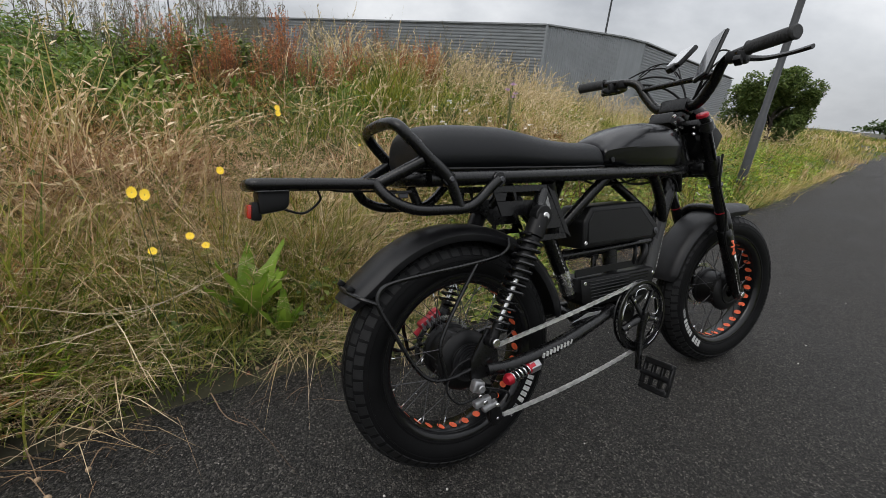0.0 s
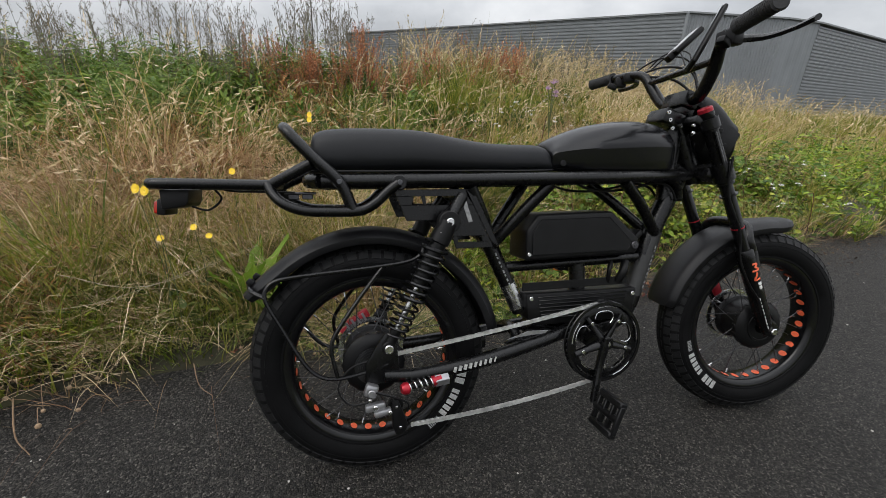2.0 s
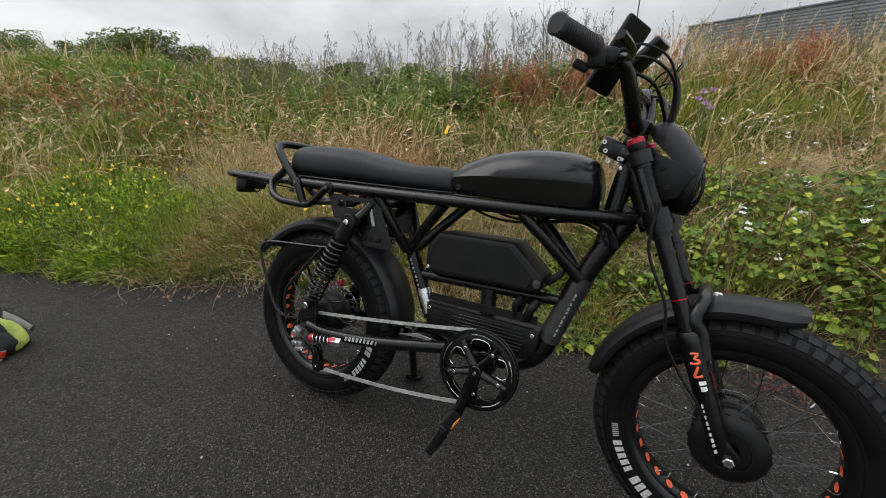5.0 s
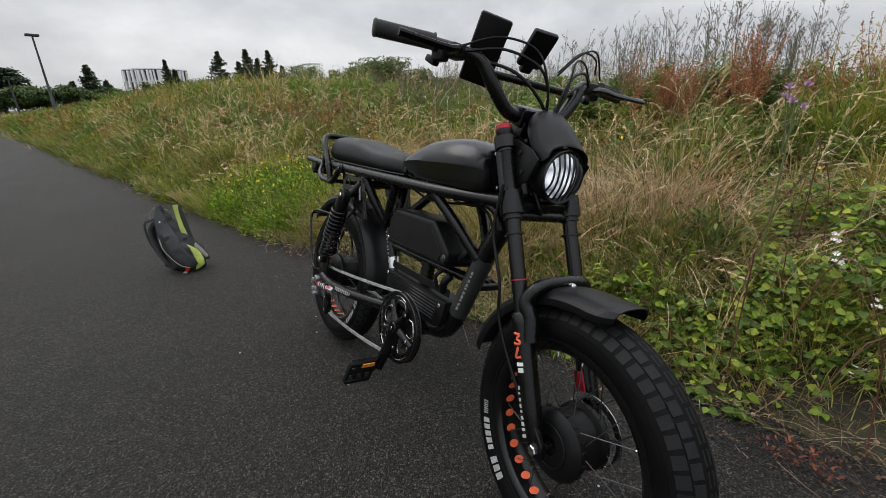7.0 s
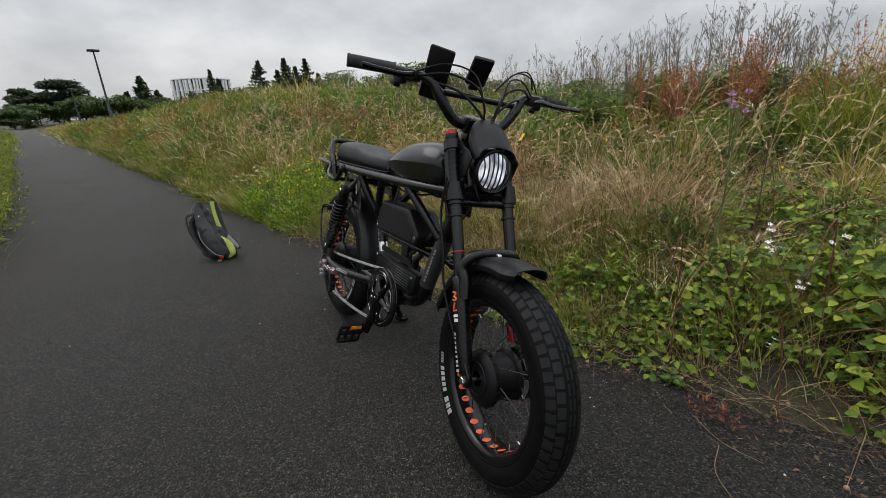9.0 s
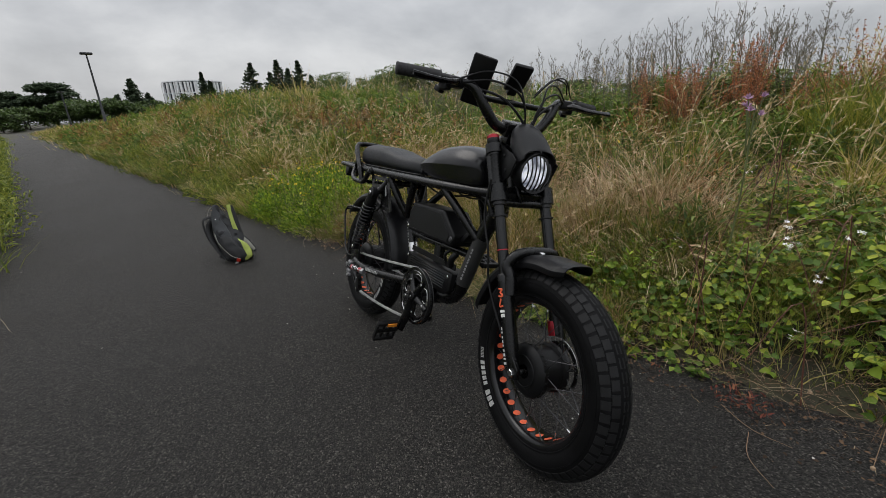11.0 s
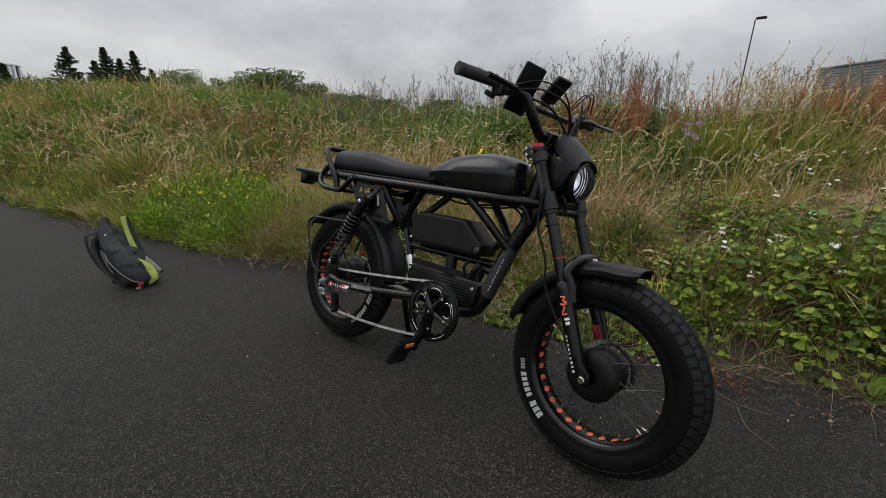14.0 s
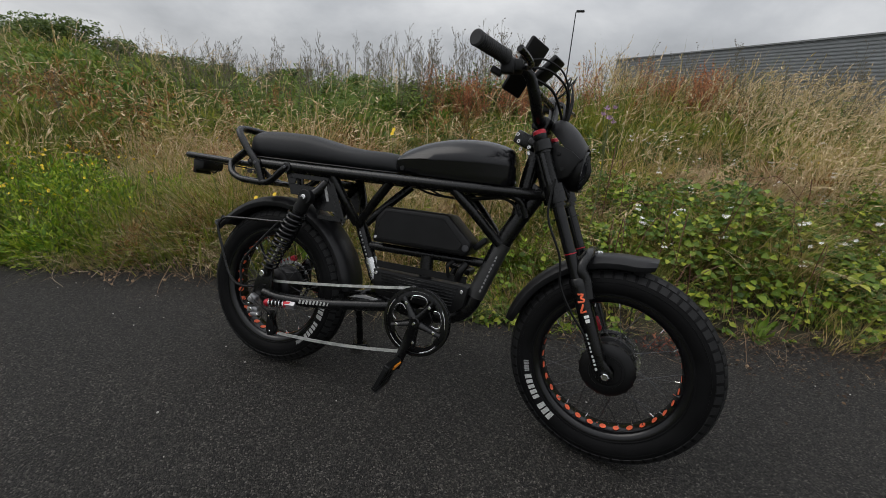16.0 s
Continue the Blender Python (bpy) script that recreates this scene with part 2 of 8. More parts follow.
def land(x, y):
    """Height of the ground: path, the bank beside it, the low verge opposite."""
    d = off_edge(x, y)
    if d > 0:
        d = max(0.0, d - 0.13)
        crest = 0.84 + 0.03 * max(0.0, min(12.0, -x)) - 0.09 * max(0.0, min(5.0, x - 2.0)) - 0.035 * max(0.0, min(20.0, -x - 16.0)) - 0.18 * math.exp(-(((x + 3.4) / 2.2) ** 4))
        if d < 4.6:
            t = d / 4.6
            z = crest * (1.0 - (1.0 - t) ** 1.7)
        else:
            z = crest - (d - 4.6) * 0.05
        return max(z - 0.03 * max(0.0, 1 - d / 0.3), -0.03) + 0.05 * min(1, d) * noise.noise((x * 0.8, y * 0.8, 0))
    d2 = -d - WIDE * CA
    if d2 > 0:
        return min(0.10 * d2, 0.25) - 0.02
    return -0.03


def grid_sheet(name, xs, ys, f, m):
    v = [(x, y, f(x, y)) for y in ys for x in xs]
    n = len(xs)
    fc = [(j * n + i, j * n + i + 1, (j + 1) * n + i + 1, (j + 1) * n + i) for j in range(len(ys) - 1) for i in range(n - 1)]
    return sheet(name, v, fc, m, smooth=True)


def spread(lo, hi, core0, core1, step, n=26):
    a = core0 - (core0 - lo) * (np.linspace(1, 0, n) ** 3)[:-1]
    b = core1 + (hi - core1) * (np.linspace(0, 1, n) ** 3)[1:]
    return [*a, *np.arange(core0, core1 + 1e-6, step), *b]


M_SOIL = mat("soil_and_thatch", (0.014, 0.012, 0.007), 0.95, 0, 0, 5.0, 0.5, 60, color2=(0.046, 0.044, 0.018))
ground = grid_sheet("ground", spread(-1500, 1500, -16, 12, 0.35), spread(-1500, 1500, -8, 9, 0.30), land, M_SOIL)
tagged(ground, "earth bank and verge under rough grass", "ground", kind="structure")


def asphalt():
    m = bpy.data.materials.new("damp_asphalt")
    m.use_nodes = True
    n, l = m.node_tree.nodes, m.node_tree.links
    b = n["Principled BSDF"]
    co = n.new("ShaderNodeTexCoord")
    v = n.new("ShaderNodeTexVoronoi")
    v.inputs["Scale"].default_value = 250
    l.new(co.outputs["Object"], v.inputs["Vector"])
    big = n.new("ShaderNodeTexNoise")
    big.inputs["Scale"].default_value, big.inputs["Detail"].default_value = 1.3, 6
    l.new(co.outputs["Object"], big.inputs["Vector"])
    fine = n.new("ShaderNodeTexNoise")
    fine.inputs["Scale"].default_value, fine.inputs["Detail"].default_value = 60, 8
    l.new(co.outputs["Object"], fine.inputs["Vector"])
    # stones: a few pale, most dark
    sep = n.new("ShaderNodeSeparateColor")
    l.new(v.outputs["Color"], sep.inputs["Color"])
    ra = n.new("ShaderNodeValToRGB")
    for i, (p, c) in enumerate(((0.0, (0.007, 0.007, 0.0072)), (0.45, (0.015, 0.0147, 0.0143)), (0.76, (0.030, 0.0288, 0.0275)), (0.93, (0.050, 0.0478, 0.0447)), (0.993, (0.092, 0.088, 0.084)))):
        e = ra.color_ramp.elements[i] if i < 2 else ra.color_ramp.elements.new(p)
        e.position, e.color = p, (*c, 1)
    l.new(sep.outputs["Red"], ra.inputs["Fac"])
    rb = n.new("ShaderNodeValToRGB")
    rb.color_ramp.elements[0].position, rb.color_ramp.elements[0].color = 0.3, (1.25, 1.21, 1.15, 1)
    rb.color_ramp.elements[1].position, rb.color_ramp.elements[1].color = 0.7, (1.58, 1.52, 1.43, 1)
    l.new(big.outputs["Fac"], rb.inputs["Fac"])
    mx = n.new("ShaderNodeMix")
    mx.data_type, mx.blend_type = "RGBA", "MULTIPLY"
    mx.inputs["Factor"].default_value = 1
    l.new(ra.outputs["Color"], mx.inputs["A"])
    l.new(rb.outputs["Color"], mx.inputs["B"])
    l.new(mx.outputs["Result"], b.inputs["Base Color"])
    mr = n.new("ShaderNodeMapRange")
    mr.inputs["From Min"].default_value, mr.inputs["From Max"].default_value = 0.35, 0.65
    mr.inputs["To Min"].default_value, mr.inputs["To Max"].default_value = 0.64, 0.73
    l.new(big.outputs["Fac"], mr.inputs["Value"])
    l.new(mr.outputs["Result"], b.inputs["Roughness"])
    b.inputs["Specular IOR Level"].default_value = 0.20
    ad = n.new("ShaderNodeMath")
    ad.operation = "MULTIPLY_ADD"
    ad.inputs[1].default_value = 1.2
    l.new(v.outputs["Distance"], ad.inputs[2])
    l.new(fine.outputs["Fac"], ad.inputs[0])
    bp = n.new("ShaderNodeBump")
    bp.inputs["Strength"].default_value, bp.inputs["Distance"].default_value = 1.0, 0.008
    bp.invert = True
    l.new(ad.outputs["Value"], bp.inputs["Height"])
    l.new(bp.outputs["Normal"], b.inputs["Normal"])
    return m


M_ASPH = asphalt()
rnd = random.Random(11)
pv, pf = [], []
pxs = [*np.arange(-220, -20, 4.0), *np.arange(-20, 12, 0.16), *np.arange(12, 200, 4.0)]
for x in pxs:
    j0, j1 = (rnd.uniform(-0.05, 0.035) for _ in range(2)) if -20 < x < 12 else (0, 0)
    row = [E0 + SLOPE * x + 0.24 + j0 + 0.05 * noise.noise((x * 1.7, 3, 0)), E0 + SLOPE * x - 0.15, E0 + SLOPE * x - WIDE * 0.5, E0 + SLOPE * x - WIDE + 0.15, E0 + SLOPE * x - WIDE - 0.06 + j1]
    for k, y in enumerate(row):
        pv.append((x, y, 0.0 if 0 < k < 4 else -0.012))
for i in range(len(pxs) - 1):
    for k in range(4):
        a = i * 5 + k
        pf.append((a, a + 1, a + 6, a + 5))
lane = sheet("path", pv, [f[::-1] for f in pf], M_ASPH, smooth=True)
tagged(lane, "dark damp asphalt cycle path with rough edges", "path", kind="structure")

# ---------------------------------------------------------------- far things
def corrugated(p0, p1, height, pitch, depth, upright, m, name, parent):
    """A clad wall from p0 to p1, with real ribs running along it or up it."""
    p0, p1 = Vector((*p0, -0.5)), Vector((*p1, -0.5))
    d = (p1 - p0).normalized()
    nrm = Vector((d.y, -d.x, 0))
    q = bmesh.new()
    L = (p1 - p0).length
    span = L if upright else height + 0.5
    n = max(2, int(span / pitch))
    prof = []
    for i in range(n):
        for f, o in ((0.0, 0), (0.38, 0), (0.5, 1), (0.88, 1)):
            prof.append(((i + f) * span / n, o * depth))
    prof.append((span, 0))
    prev = None
    for s, o in prof:
        if upright:
            a, b = p0 + d * s + nrm * o, p0 + d * s + nrm * o + Vector((0, 0, height + 0.5))
        else:
            a, b = p0 + nrm * o + Vector((0, 0, s)), p1 + nrm * o + Vector((0, 0, s))
        cur = (q.verts.new(a), q.verts.new(b))
        if prev:
            q.faces.new((prev[0], prev[1], cur[1], cur[0]))
        prev = cur
    # inner leaf, so that the wall has thickness
    back = [q.verts.new(p - nrm * 0.3) for p in (p0, p1, p1 + Vector((0, 0, height + 0.5)), p0 + Vector((0, 0, height + 0.5)))]
    q.faces.new(back)
    return part(name, q, m, parent, smooth=False)


M_CLAD = mat("grey_steel_cladding", (0.17, 0.182, 0.188), 0.45, 0.2, 0.12, 0.5)
M_CLAD2 = mat("pale_steel_cladding", (0.20, 0.213, 0.222), 0.45, 0.2, 0.10, 0.5)
M_ROOF = mat("roof_flashing", (0.20, 0.21, 0.215), 0.5, 0.1, 0.1, 1)
bA, bB, bC, bD, bL = (33.8, 38.4), (44.0, 36.5), (48.8, 36.9), (96.8, 50.9), (2.0, 79.0)
HB = 9.0
shed = thing("warehouse", None, "long grey warehouse clad in ribbed steel sheet", "building")
corrugated(bL, bA, HB, 0.33, 0.06, False, M_CLAD, "wall", shed)
corrugated(bA, bB, HB, 0.30, 0.05, True, M_CLAD2, "wall", shed)
corrugated(bB, bC, HB, 1.2, 0.02, True, M_CLAD2, "wall", shed)
corrugated(bC, bD, HB - 0.25, 0.33, 0.06, False, M_CLAD, "wall", shed)
q = bmesh.new()
top = [q.verts.new((*p, HB - 0.05)) for p in (bL, bA, bB, bC, bD, (76, 90))]
q.faces.new(top)
part("roof", q, M_ROOF, shed, smooth=False)
for a, b in ((bL, bA), (bA, bB), (bB, bC), (bC, bD)):
    q = bmesh.new()
    d = (Vector(b) - Vector(a)).normalized()
    n2 = Vector((d.y, -d.x))
    block(q, ((a[0] + b[0]) / 2 + n2.x * 0.1, (a[1] + b[1]) / 2 + n2.y * 0.1, HB + 0.02), ((Vector(b) - Vector(a)).length, 0.25, 0.18), (0, 0, math.degrees(math.atan2(d.y, d.x))), 0.02, 1)
    part("roof_edge", q, M_ROOF, shed, smooth=False)
q = bmesh.new()
block(q, (bA[0], bA[1], HB / 2), (0.3, 0.3, HB), (0, 0, 45), 0.03, 1)
part("corner_trim", q, M_CLAD2, shed, smooth=False)

M_POST = mat("dark_painted_post", (0.035, 0.037, 0.040), 0.5, 0.1, 0.25, 6, 0.05, 200)


def lamp_post(x, y, h, r, head, yaw, tee=False):
    z = land(x, y)
    p = thing("street_lamp", Matrix.Translation((x, y, z)), "slim dark grey steel street lamp in the grass beside the path", "street lamp", "street lamps")
    q = bmesh.new()
    tube(q, [(0, 0, -0.3), (0, 0, 0.9), (0, 0, 0.92), (0, 0, h * 0.5), (0, 0, h)], [r * 1.25, r * 1.25, r, r * 0.85, r * 0.65], 14, smooth=False)
    part("post", q, M_POST, p)
    q = bmesh.new()
    c, s = math.cos(yaw), math.sin(yaw)
    o = 0.0 if tee else head * 0.5
    tube(q, [(0, 0, h - 0.05), (o * 0.2 * c, o * 0.2 * s, h + 0.03), (o * c, o * s, h + 0.05)], r * 0.5, 8)
    part("bracket", q, M_POST, p)
    q = bmesh.new()
    block(q, (o * 1.1 * c, o * 1.1 * s, h + 0.06), (head, 0.26, 0.09), (0, 0, math.degrees(yaw)), 0.03)
    part("lamp_head", q, M_POST, p)


lamp_post(5.55, 2.00, 6.2, 0.042, 0.6, radians(-100))
lamp_post(-22.3, -2.75, 3.2, 0.045, 0.42, radians(-75), True)
lamp_post(-50.0, -7.6, 3.2, 0.07, 0.5, radians(-75), True)
lamp_post(-1.15, 25.0, 5.9, 0.040, 0.42, radians(0))
mast = thing("flag_mast", None, "tall thin pale mast beyond the warehouse", "mast")
q = bmesh.new()
tube(q, [(47, 42, 0), (47, 42, 12), (47, 42, 26)], [0.16, 0.12, 0.07], 8, smooth=False)
part("pole", q, M_POST, mast)

# ---- trees
M_BARK = mat("bark", (0.05, 0.04, 0.03), 0.9, 0, 0.4, 6, 0.6, 30)
M_TREE = leaf_mat("tree_leaves", ((0.0, (0.030, 0.055, 0.014)), (1.0, (0.10, 0.145, 0.040)), (0.5, (0.058, 0.095, 0.024))), 0.6, 0.2)
M_TREEL = leaf_mat("young_tree_leaves", ((0.0, (0.045, 0.080, 0.018)), (1.0, (0.17, 0.21, 0.06)), (0.5, (0.095, 0.14, 0.034))), 0.6, 0.3)
M_CONIF = leaf_mat("conifer_needles", ((0.0, (0.028, 0.046, 0.026)), (1.0, (0.085, 0.118, 0.062))), 0.7, 0.2)


def fast_mesh(name, V, F, m, parent=None):
    """A mesh from arrays: V (n,3), F a list of arrays of faces, each with its own number of corners."""
    me = bpy.data.meshes.new(name)
    V = np.asarray(V, np.float32)
    me.vertices.add(len(V))
    me.vertices.foreach_set("co", V.ravel())
    loops = np.concatenate([np.asarray(f, np.int32).ravel() for f in F])
    sizes = np.concatenate([np.full(len(f), np.asarray(f).shape[1], np.int32) for f in F])
    me.loops.add(len(loops))
    me.loops.foreach_set("vertex_index", loops)
    me.polygons.add(len(sizes))
    me.polygons.foreach_set("loop_start", np.concatenate([[0], np.cumsum(sizes)[:-1]]).astype(np.int32))
    me.update(calc_edges=True)
    me.validate()
    me.materials.append(m)
    ob = new(name, me)
    if parent:
        ob.parent = parent
    return ob


def leaves_at(rng, P, size, flat=0.5):
    """Small folded leaves scattered at the points P, with random turns."""
    n = len(P)
    a, b = rng.uniform(0, 2 * np.pi, n), rng.normal(0, flat, n)
    d = np.stack([np.cos(a) * np.cos(b), np.sin(a) * np.cos(b), np.sin(b)], -1)
    up = rng.normal(0, 0.45, (n, 3)) + (0, 0, 1)
    s = np.cross(d, up)
    s /= np.linalg.norm(s, axis=1, keepdims=True) + 1e-9
    sz = size * rng.uniform(0.6, 1.3, (n, 1))
    V = np.stack([P, P + d * sz * 0.5 + s * sz * 0.32, P + d * sz, P + d * sz * 0.5 - s * sz * 0.32], 1).reshape(-1, 3)
    F = np.arange(4 * n).reshape(-1, 4)
    return V, [F]


def broad_tree(x, y, h, w, seed, n=5200, leaf=0.11, low=0.12, m=None, lab="leafy dark green broad-leaved tree beyond the verge"):
    rng = np.random.default_rng(seed)
    t = thing("tree", Matrix.Translation((x, y, land(x, y) - 0.05)), lab, "tree", "broad-leaved trees")
    q = bmesh.new()
    tips = []
    tube(q, [(0, 0, -0.2), (0.03 * h, 0, h * 0.3), (0, 0.02 * h, h * 0.7)], [h * 0.03, h * 0.022, h * 0.008], 8)
    for k in range(14):
        a, z0 = rng.uniform(0, 6.28), h * rng.uniform(low, 0.6)
        r = w * 0.5 * rng.uniform(0.55, 1.0) * math.sin(math.pi * min(0.95, 0.25 + 0.75 * z0 / h)) ** 0.5
        tip = (math.cos(a) * r, math.sin(a) * r, z0 + h * rng.uniform(0.12, 0.36))
        tube(q, [(0, 0, z0), (tip[0] * 0.5, tip[1] * 0.5, (z0 + tip[2]) / 2 + 0.03 * h), tip], [h * 0.010, h * 0.006, h * 0.002], 5, 3)
        tips.append(tip)
    part("trunk", q, M_BARK, t)
    C = np.array(tips + [(0, 0, h * 0.85), (0.1 * w, 0, h * 0.75), (-0.12 * w, 0.1 * w, h * 0.68)])
    extra = C[rng.integers(0, len(C), 26)] * (1, 1, 1) + rng.normal(0, 0.09, (26, 3)) * (w, w, h)
    C = np.vstack([C, extra])
    idx = rng.integers(0, len(C), n)
    rad = rng.uniform(0.08, 0.21, len(C))[idx][:, None]
    o = rng.normal(0, 1, (n, 3))
    o /= np.linalg.norm(o, axis=1, keepdims=True)
    P = C[idx] + o * rad * np.array([w, w, h * 0.8]) * rng.uniform(0.4, 1.0, (n, 1)) ** 0.5
    P[:, 2] = np.clip(P[:, 2], h * 0.05, h)
    V, F = leaves_at(rng, P, leaf)
    fast_mesh("crown", V, F, m or M_TREE, t)


def conifer(x, y, h, w, seed, n=9000):
    """A fir: tiers of drooping boughs round a straight trunk, narrowing to a spire."""
    rng = np.random.default_rng(seed)
    t = thing("conifer", Matrix.Translation((x, y, 0)), "dark pointed fir with layered boughs far off", "tree", "far conifers")
    q = bmesh.new()
    tube(q, [(0, 0, 0), (0, 0, h)], [h * 0.02, 0.03], 7, smooth=False)
    part("trunk", q, M_BARK, t)
    P = []
    tiers = 17
    for k in range(tiers):
        f = k / (tiers - 1)
        z = h * (0.12 + 0.86 * f)
        for b in range(8):
            a = rng.uniform(0, 6.28)
            r = w * 0.5 * (1.0 - f) ** 0.85 * rng.uniform(0.45, 1.2) + 0.03
            m = max(8, int(n / tiers / 8 * (1.5 - f)))
            u = rng.uniform(0.0, 1, m) ** 0.7
            P.append(np.stack([np.cos(a + rng.normal(0, 0.20, m)) * r * u, np.sin(a + rng.normal(0, 0.20, m)) * r * u, z + rng.normal(0, 0.007 * h, m) - 0.05 * h * (1 - f) * u + 0.03 * h * u**3], -1))
    V, F = leaves_at(rng, np.vstack(P), 0.40, 0.4)
    fast_mesh("crown", V, F, M_CONIF, t)


def cedar(x, y, h, w, seed, n=22000):
    """A broad cedar: flat plates of foliage on long level limbs, with gaps between them."""
    rng = np.random.default_rng(seed)
    t = thing("cedar", Matrix.Translation((x, y, 0)), "dark spreading cedar with flat layered boughs far off", "tree", "far cedars")
    q = bmesh.new()
    tube(q, [(0, 0, 0), (0.1, 0, h * 0.5), (0, 0, h * 0.9)], [h * 0.035, h * 0.025, 0.08], 8)
    P = []
    for k in range(26):
        f = rng.uniform(0.0, 1.0)
        z = h * (0.28 + 0.68 * f)
        a = rng.uniform(0, 6.28)
        r = w * 0.5 * (1.0 - 0.72 * f**1.6) * rng.uniform(0.45, 1.0)
        e = np.array([math.cos(a) * r, math.sin(a) * r, z])
        tube(q, [(0, 0, z - 0.10 * h), tuple(e * (0.5, 0.5, 1) - (0, 0, 0.03 * h)), tuple(e)], [0.10, 0.07, 0.03], 5, 3)
        m = n // 26
        v, b = rng.uniform(0, 1, m) ** 0.5, rng.uniform(0, 6.28, m)
        pr = w * rng.uniform(0.12, 0.20)
        c = e * (0.78, 0.78, 1)
        P.append(np.stack([c[0] + np.cos(b) * v * pr, c[1] + np.sin(b) * v * pr, c[2] + rng.normal(0, 0.022 * h, m) + 0.03 * h * (1 - v)], -1))
    part("trunk", q, M_BARK, t)
    V, F = leaves_at(rng, np.vstack(P), 0.42, 0.4)
    fast_mesh("crown", V, F, M_CONIF, t)


def polar(az, dist, ox=1.4, oy=-0.9):
    return ox + dist * math.cos(radians(az)), oy + dist * math.sin(radians(az))


broad_tree(14.3, 5.7, 2.2, 1.75, 3, 34000, 0.075, 0.02, M_TREEL, "rounded young green tree beside the lamp")
broad_tree(14.7, 6.2, 1.7, 1.9, 5, 20000, 0.075, 0.02, M_TREEL, "rounded young green tree beside the lamp")
for az, dist, h, w, sd in ((9.5, 70, 2.6, 7, 21), (12.0, 80, 2.9, 9, 22), (15.0, 75, 2.2, 6, 23), (6.0, 90, 3.6, 9, 24)):
    broad_tree(*polar(az, dist), h, w, sd, 1500, 0.45, 0.02)
for az, dist, h, w, sd in ((-178.3, 92, 7.4, 7.0, 31), (-179.6, 94, 5.2, 5.6, 32), (-176.9, 94, 5.0, 6.0, 36), (169.6, 90, 9.8, 8.4, 33), (167.6, 94, 8.6, 7.6, 37), (166.7, 92, 10.5, 8.8, 35), (165.5, 95, 9.3, 9.0, 38), (164.3, 92, 10.4, 9.6, 39), (162.9, 95, 8.0, 8.4, 40), (174.9, 120, 10.8, 4.6, 76), (174.2, 122, 9.0, 5.6, 78)):
    conifer(*polar(az, dist), h, w, sd)
broad_tree(*polar(165.6, 96), 7.4, 13, 64, 8000, 0.40, 0.02, M_CONIF, "dark evergreen thicket between the firs far off")
for az, dist, h, w, sd in ((161.4, 84, 7.8, 8, 63), (159.5, 80, 7.0, 9, 50), (156.6, 75, 6.6, 8, 51), (153.8, 62, 6.2, 6, 52), (151.6, 58, 6.2, 8, 53), (149.2, 58, 5.8, 8, 62), (146.0, 60, 4.9, 9, 54), (143.0, 60, 4.4, 9, 66), (140.0, 60, 4.2, 9, 67)):
    broad_tree(*polar(az, dist), h, w, sd, 7500, 0.26, 0.02, M_TREEL, "rounded olive green bush on the skyline of the bank")
cedar(*polar(-171.6, 95), 7.4, 10.5, 31)
cedar(*polar(-169.2, 98), 5.8, 9.0, 34)
for az, dist, h, w, sd in ((-169.5, 85, 3.2, 6, 41), (-171.6, 85, 3.4, 6, 42), (-173.4, 85, 3.8, 6, 43), (-175.0, 82, 3.8, 6, 44), (-176.2, 80, 3.5, 6, 45), (-167.6, 80, 2.8, 6, 46), (-165.4, 78, 2.6, 7, 48), (-178.0, 84, 3.6, 5, 47), (179.6, 84, 3.8, 5, 49), (176.6, 95, 5.0, 6, 59), (172.0, 95, 5.8, 6, 61), (137.0, 65, 3.8, 6, 55), (129.0, 60, 3.6, 7, 56), (122.0, 60, 3.4, 7, 57)):
    broad_tree(*polar(az, dist), h, w, sd, 6500, 0.30, 0.02)

# ---- white block with upright fins, far off
M_FIN = mat("white_fins", (0.76, 0.77, 0.78), 0.6, 0, 0.1, 1)
M_DKGL = mat("dark_glazing", (0.05, 0.055, 0.065), 0.2, 0, 0.2, 1)
blk = thing("office_block", None, "far office block faced with pale upright fins", "building")
# its front bows outwards; pale fins of uneven width stand in three storeys before dark glass
front = [Vector((*polar(178.9 - 5.9 * k / 12, 160 - 7 * math.sin(math.pi * k / 12)), 0)) for k in range(13)]
q = bmesh.new()
ring = [(p.x, p.y) for p in front] + [(front[-1].x - 16, front[-1].y), (front[0].x - 16, front[0].y)]
lo, hi = [q.verts.new((*p, 0)) for p in ring], [q.verts.new((*p, 11.6)) for p in ring]
for k in range(len(ring)):
    q.faces.new((lo[k - 1], lo[k], hi[k], hi[k - 1]))
q.faces.new(hi)
bmesh.ops.recalc_face_normals(q, faces=q.faces)
part("wall", q, M_DKGL, blk, smooth=False)
rn = random.Random(5)
for row in range(3):
    for k in range(18):
        f = (k + 0.5 + rn.uniform(-0.25, 0.25)) / 18 * 12
        i = min(11, int(f))
        p = front[i].lerp(front[i + 1], f - i)
        d = front[i + 1] - front[i]
        q = bmesh.new()
        block(q, (p.x + 0.5, p.y, 3.3 + row * 3.2), (rn.uniform(0.35, 0.75), 0.5, 3.0), (rn.uniform(-4, 4), 0, math.degrees(math.atan2(d.y, d.x))), 0.02, 1)
        part("fin", q, M_FIN, blk, smooth=False)
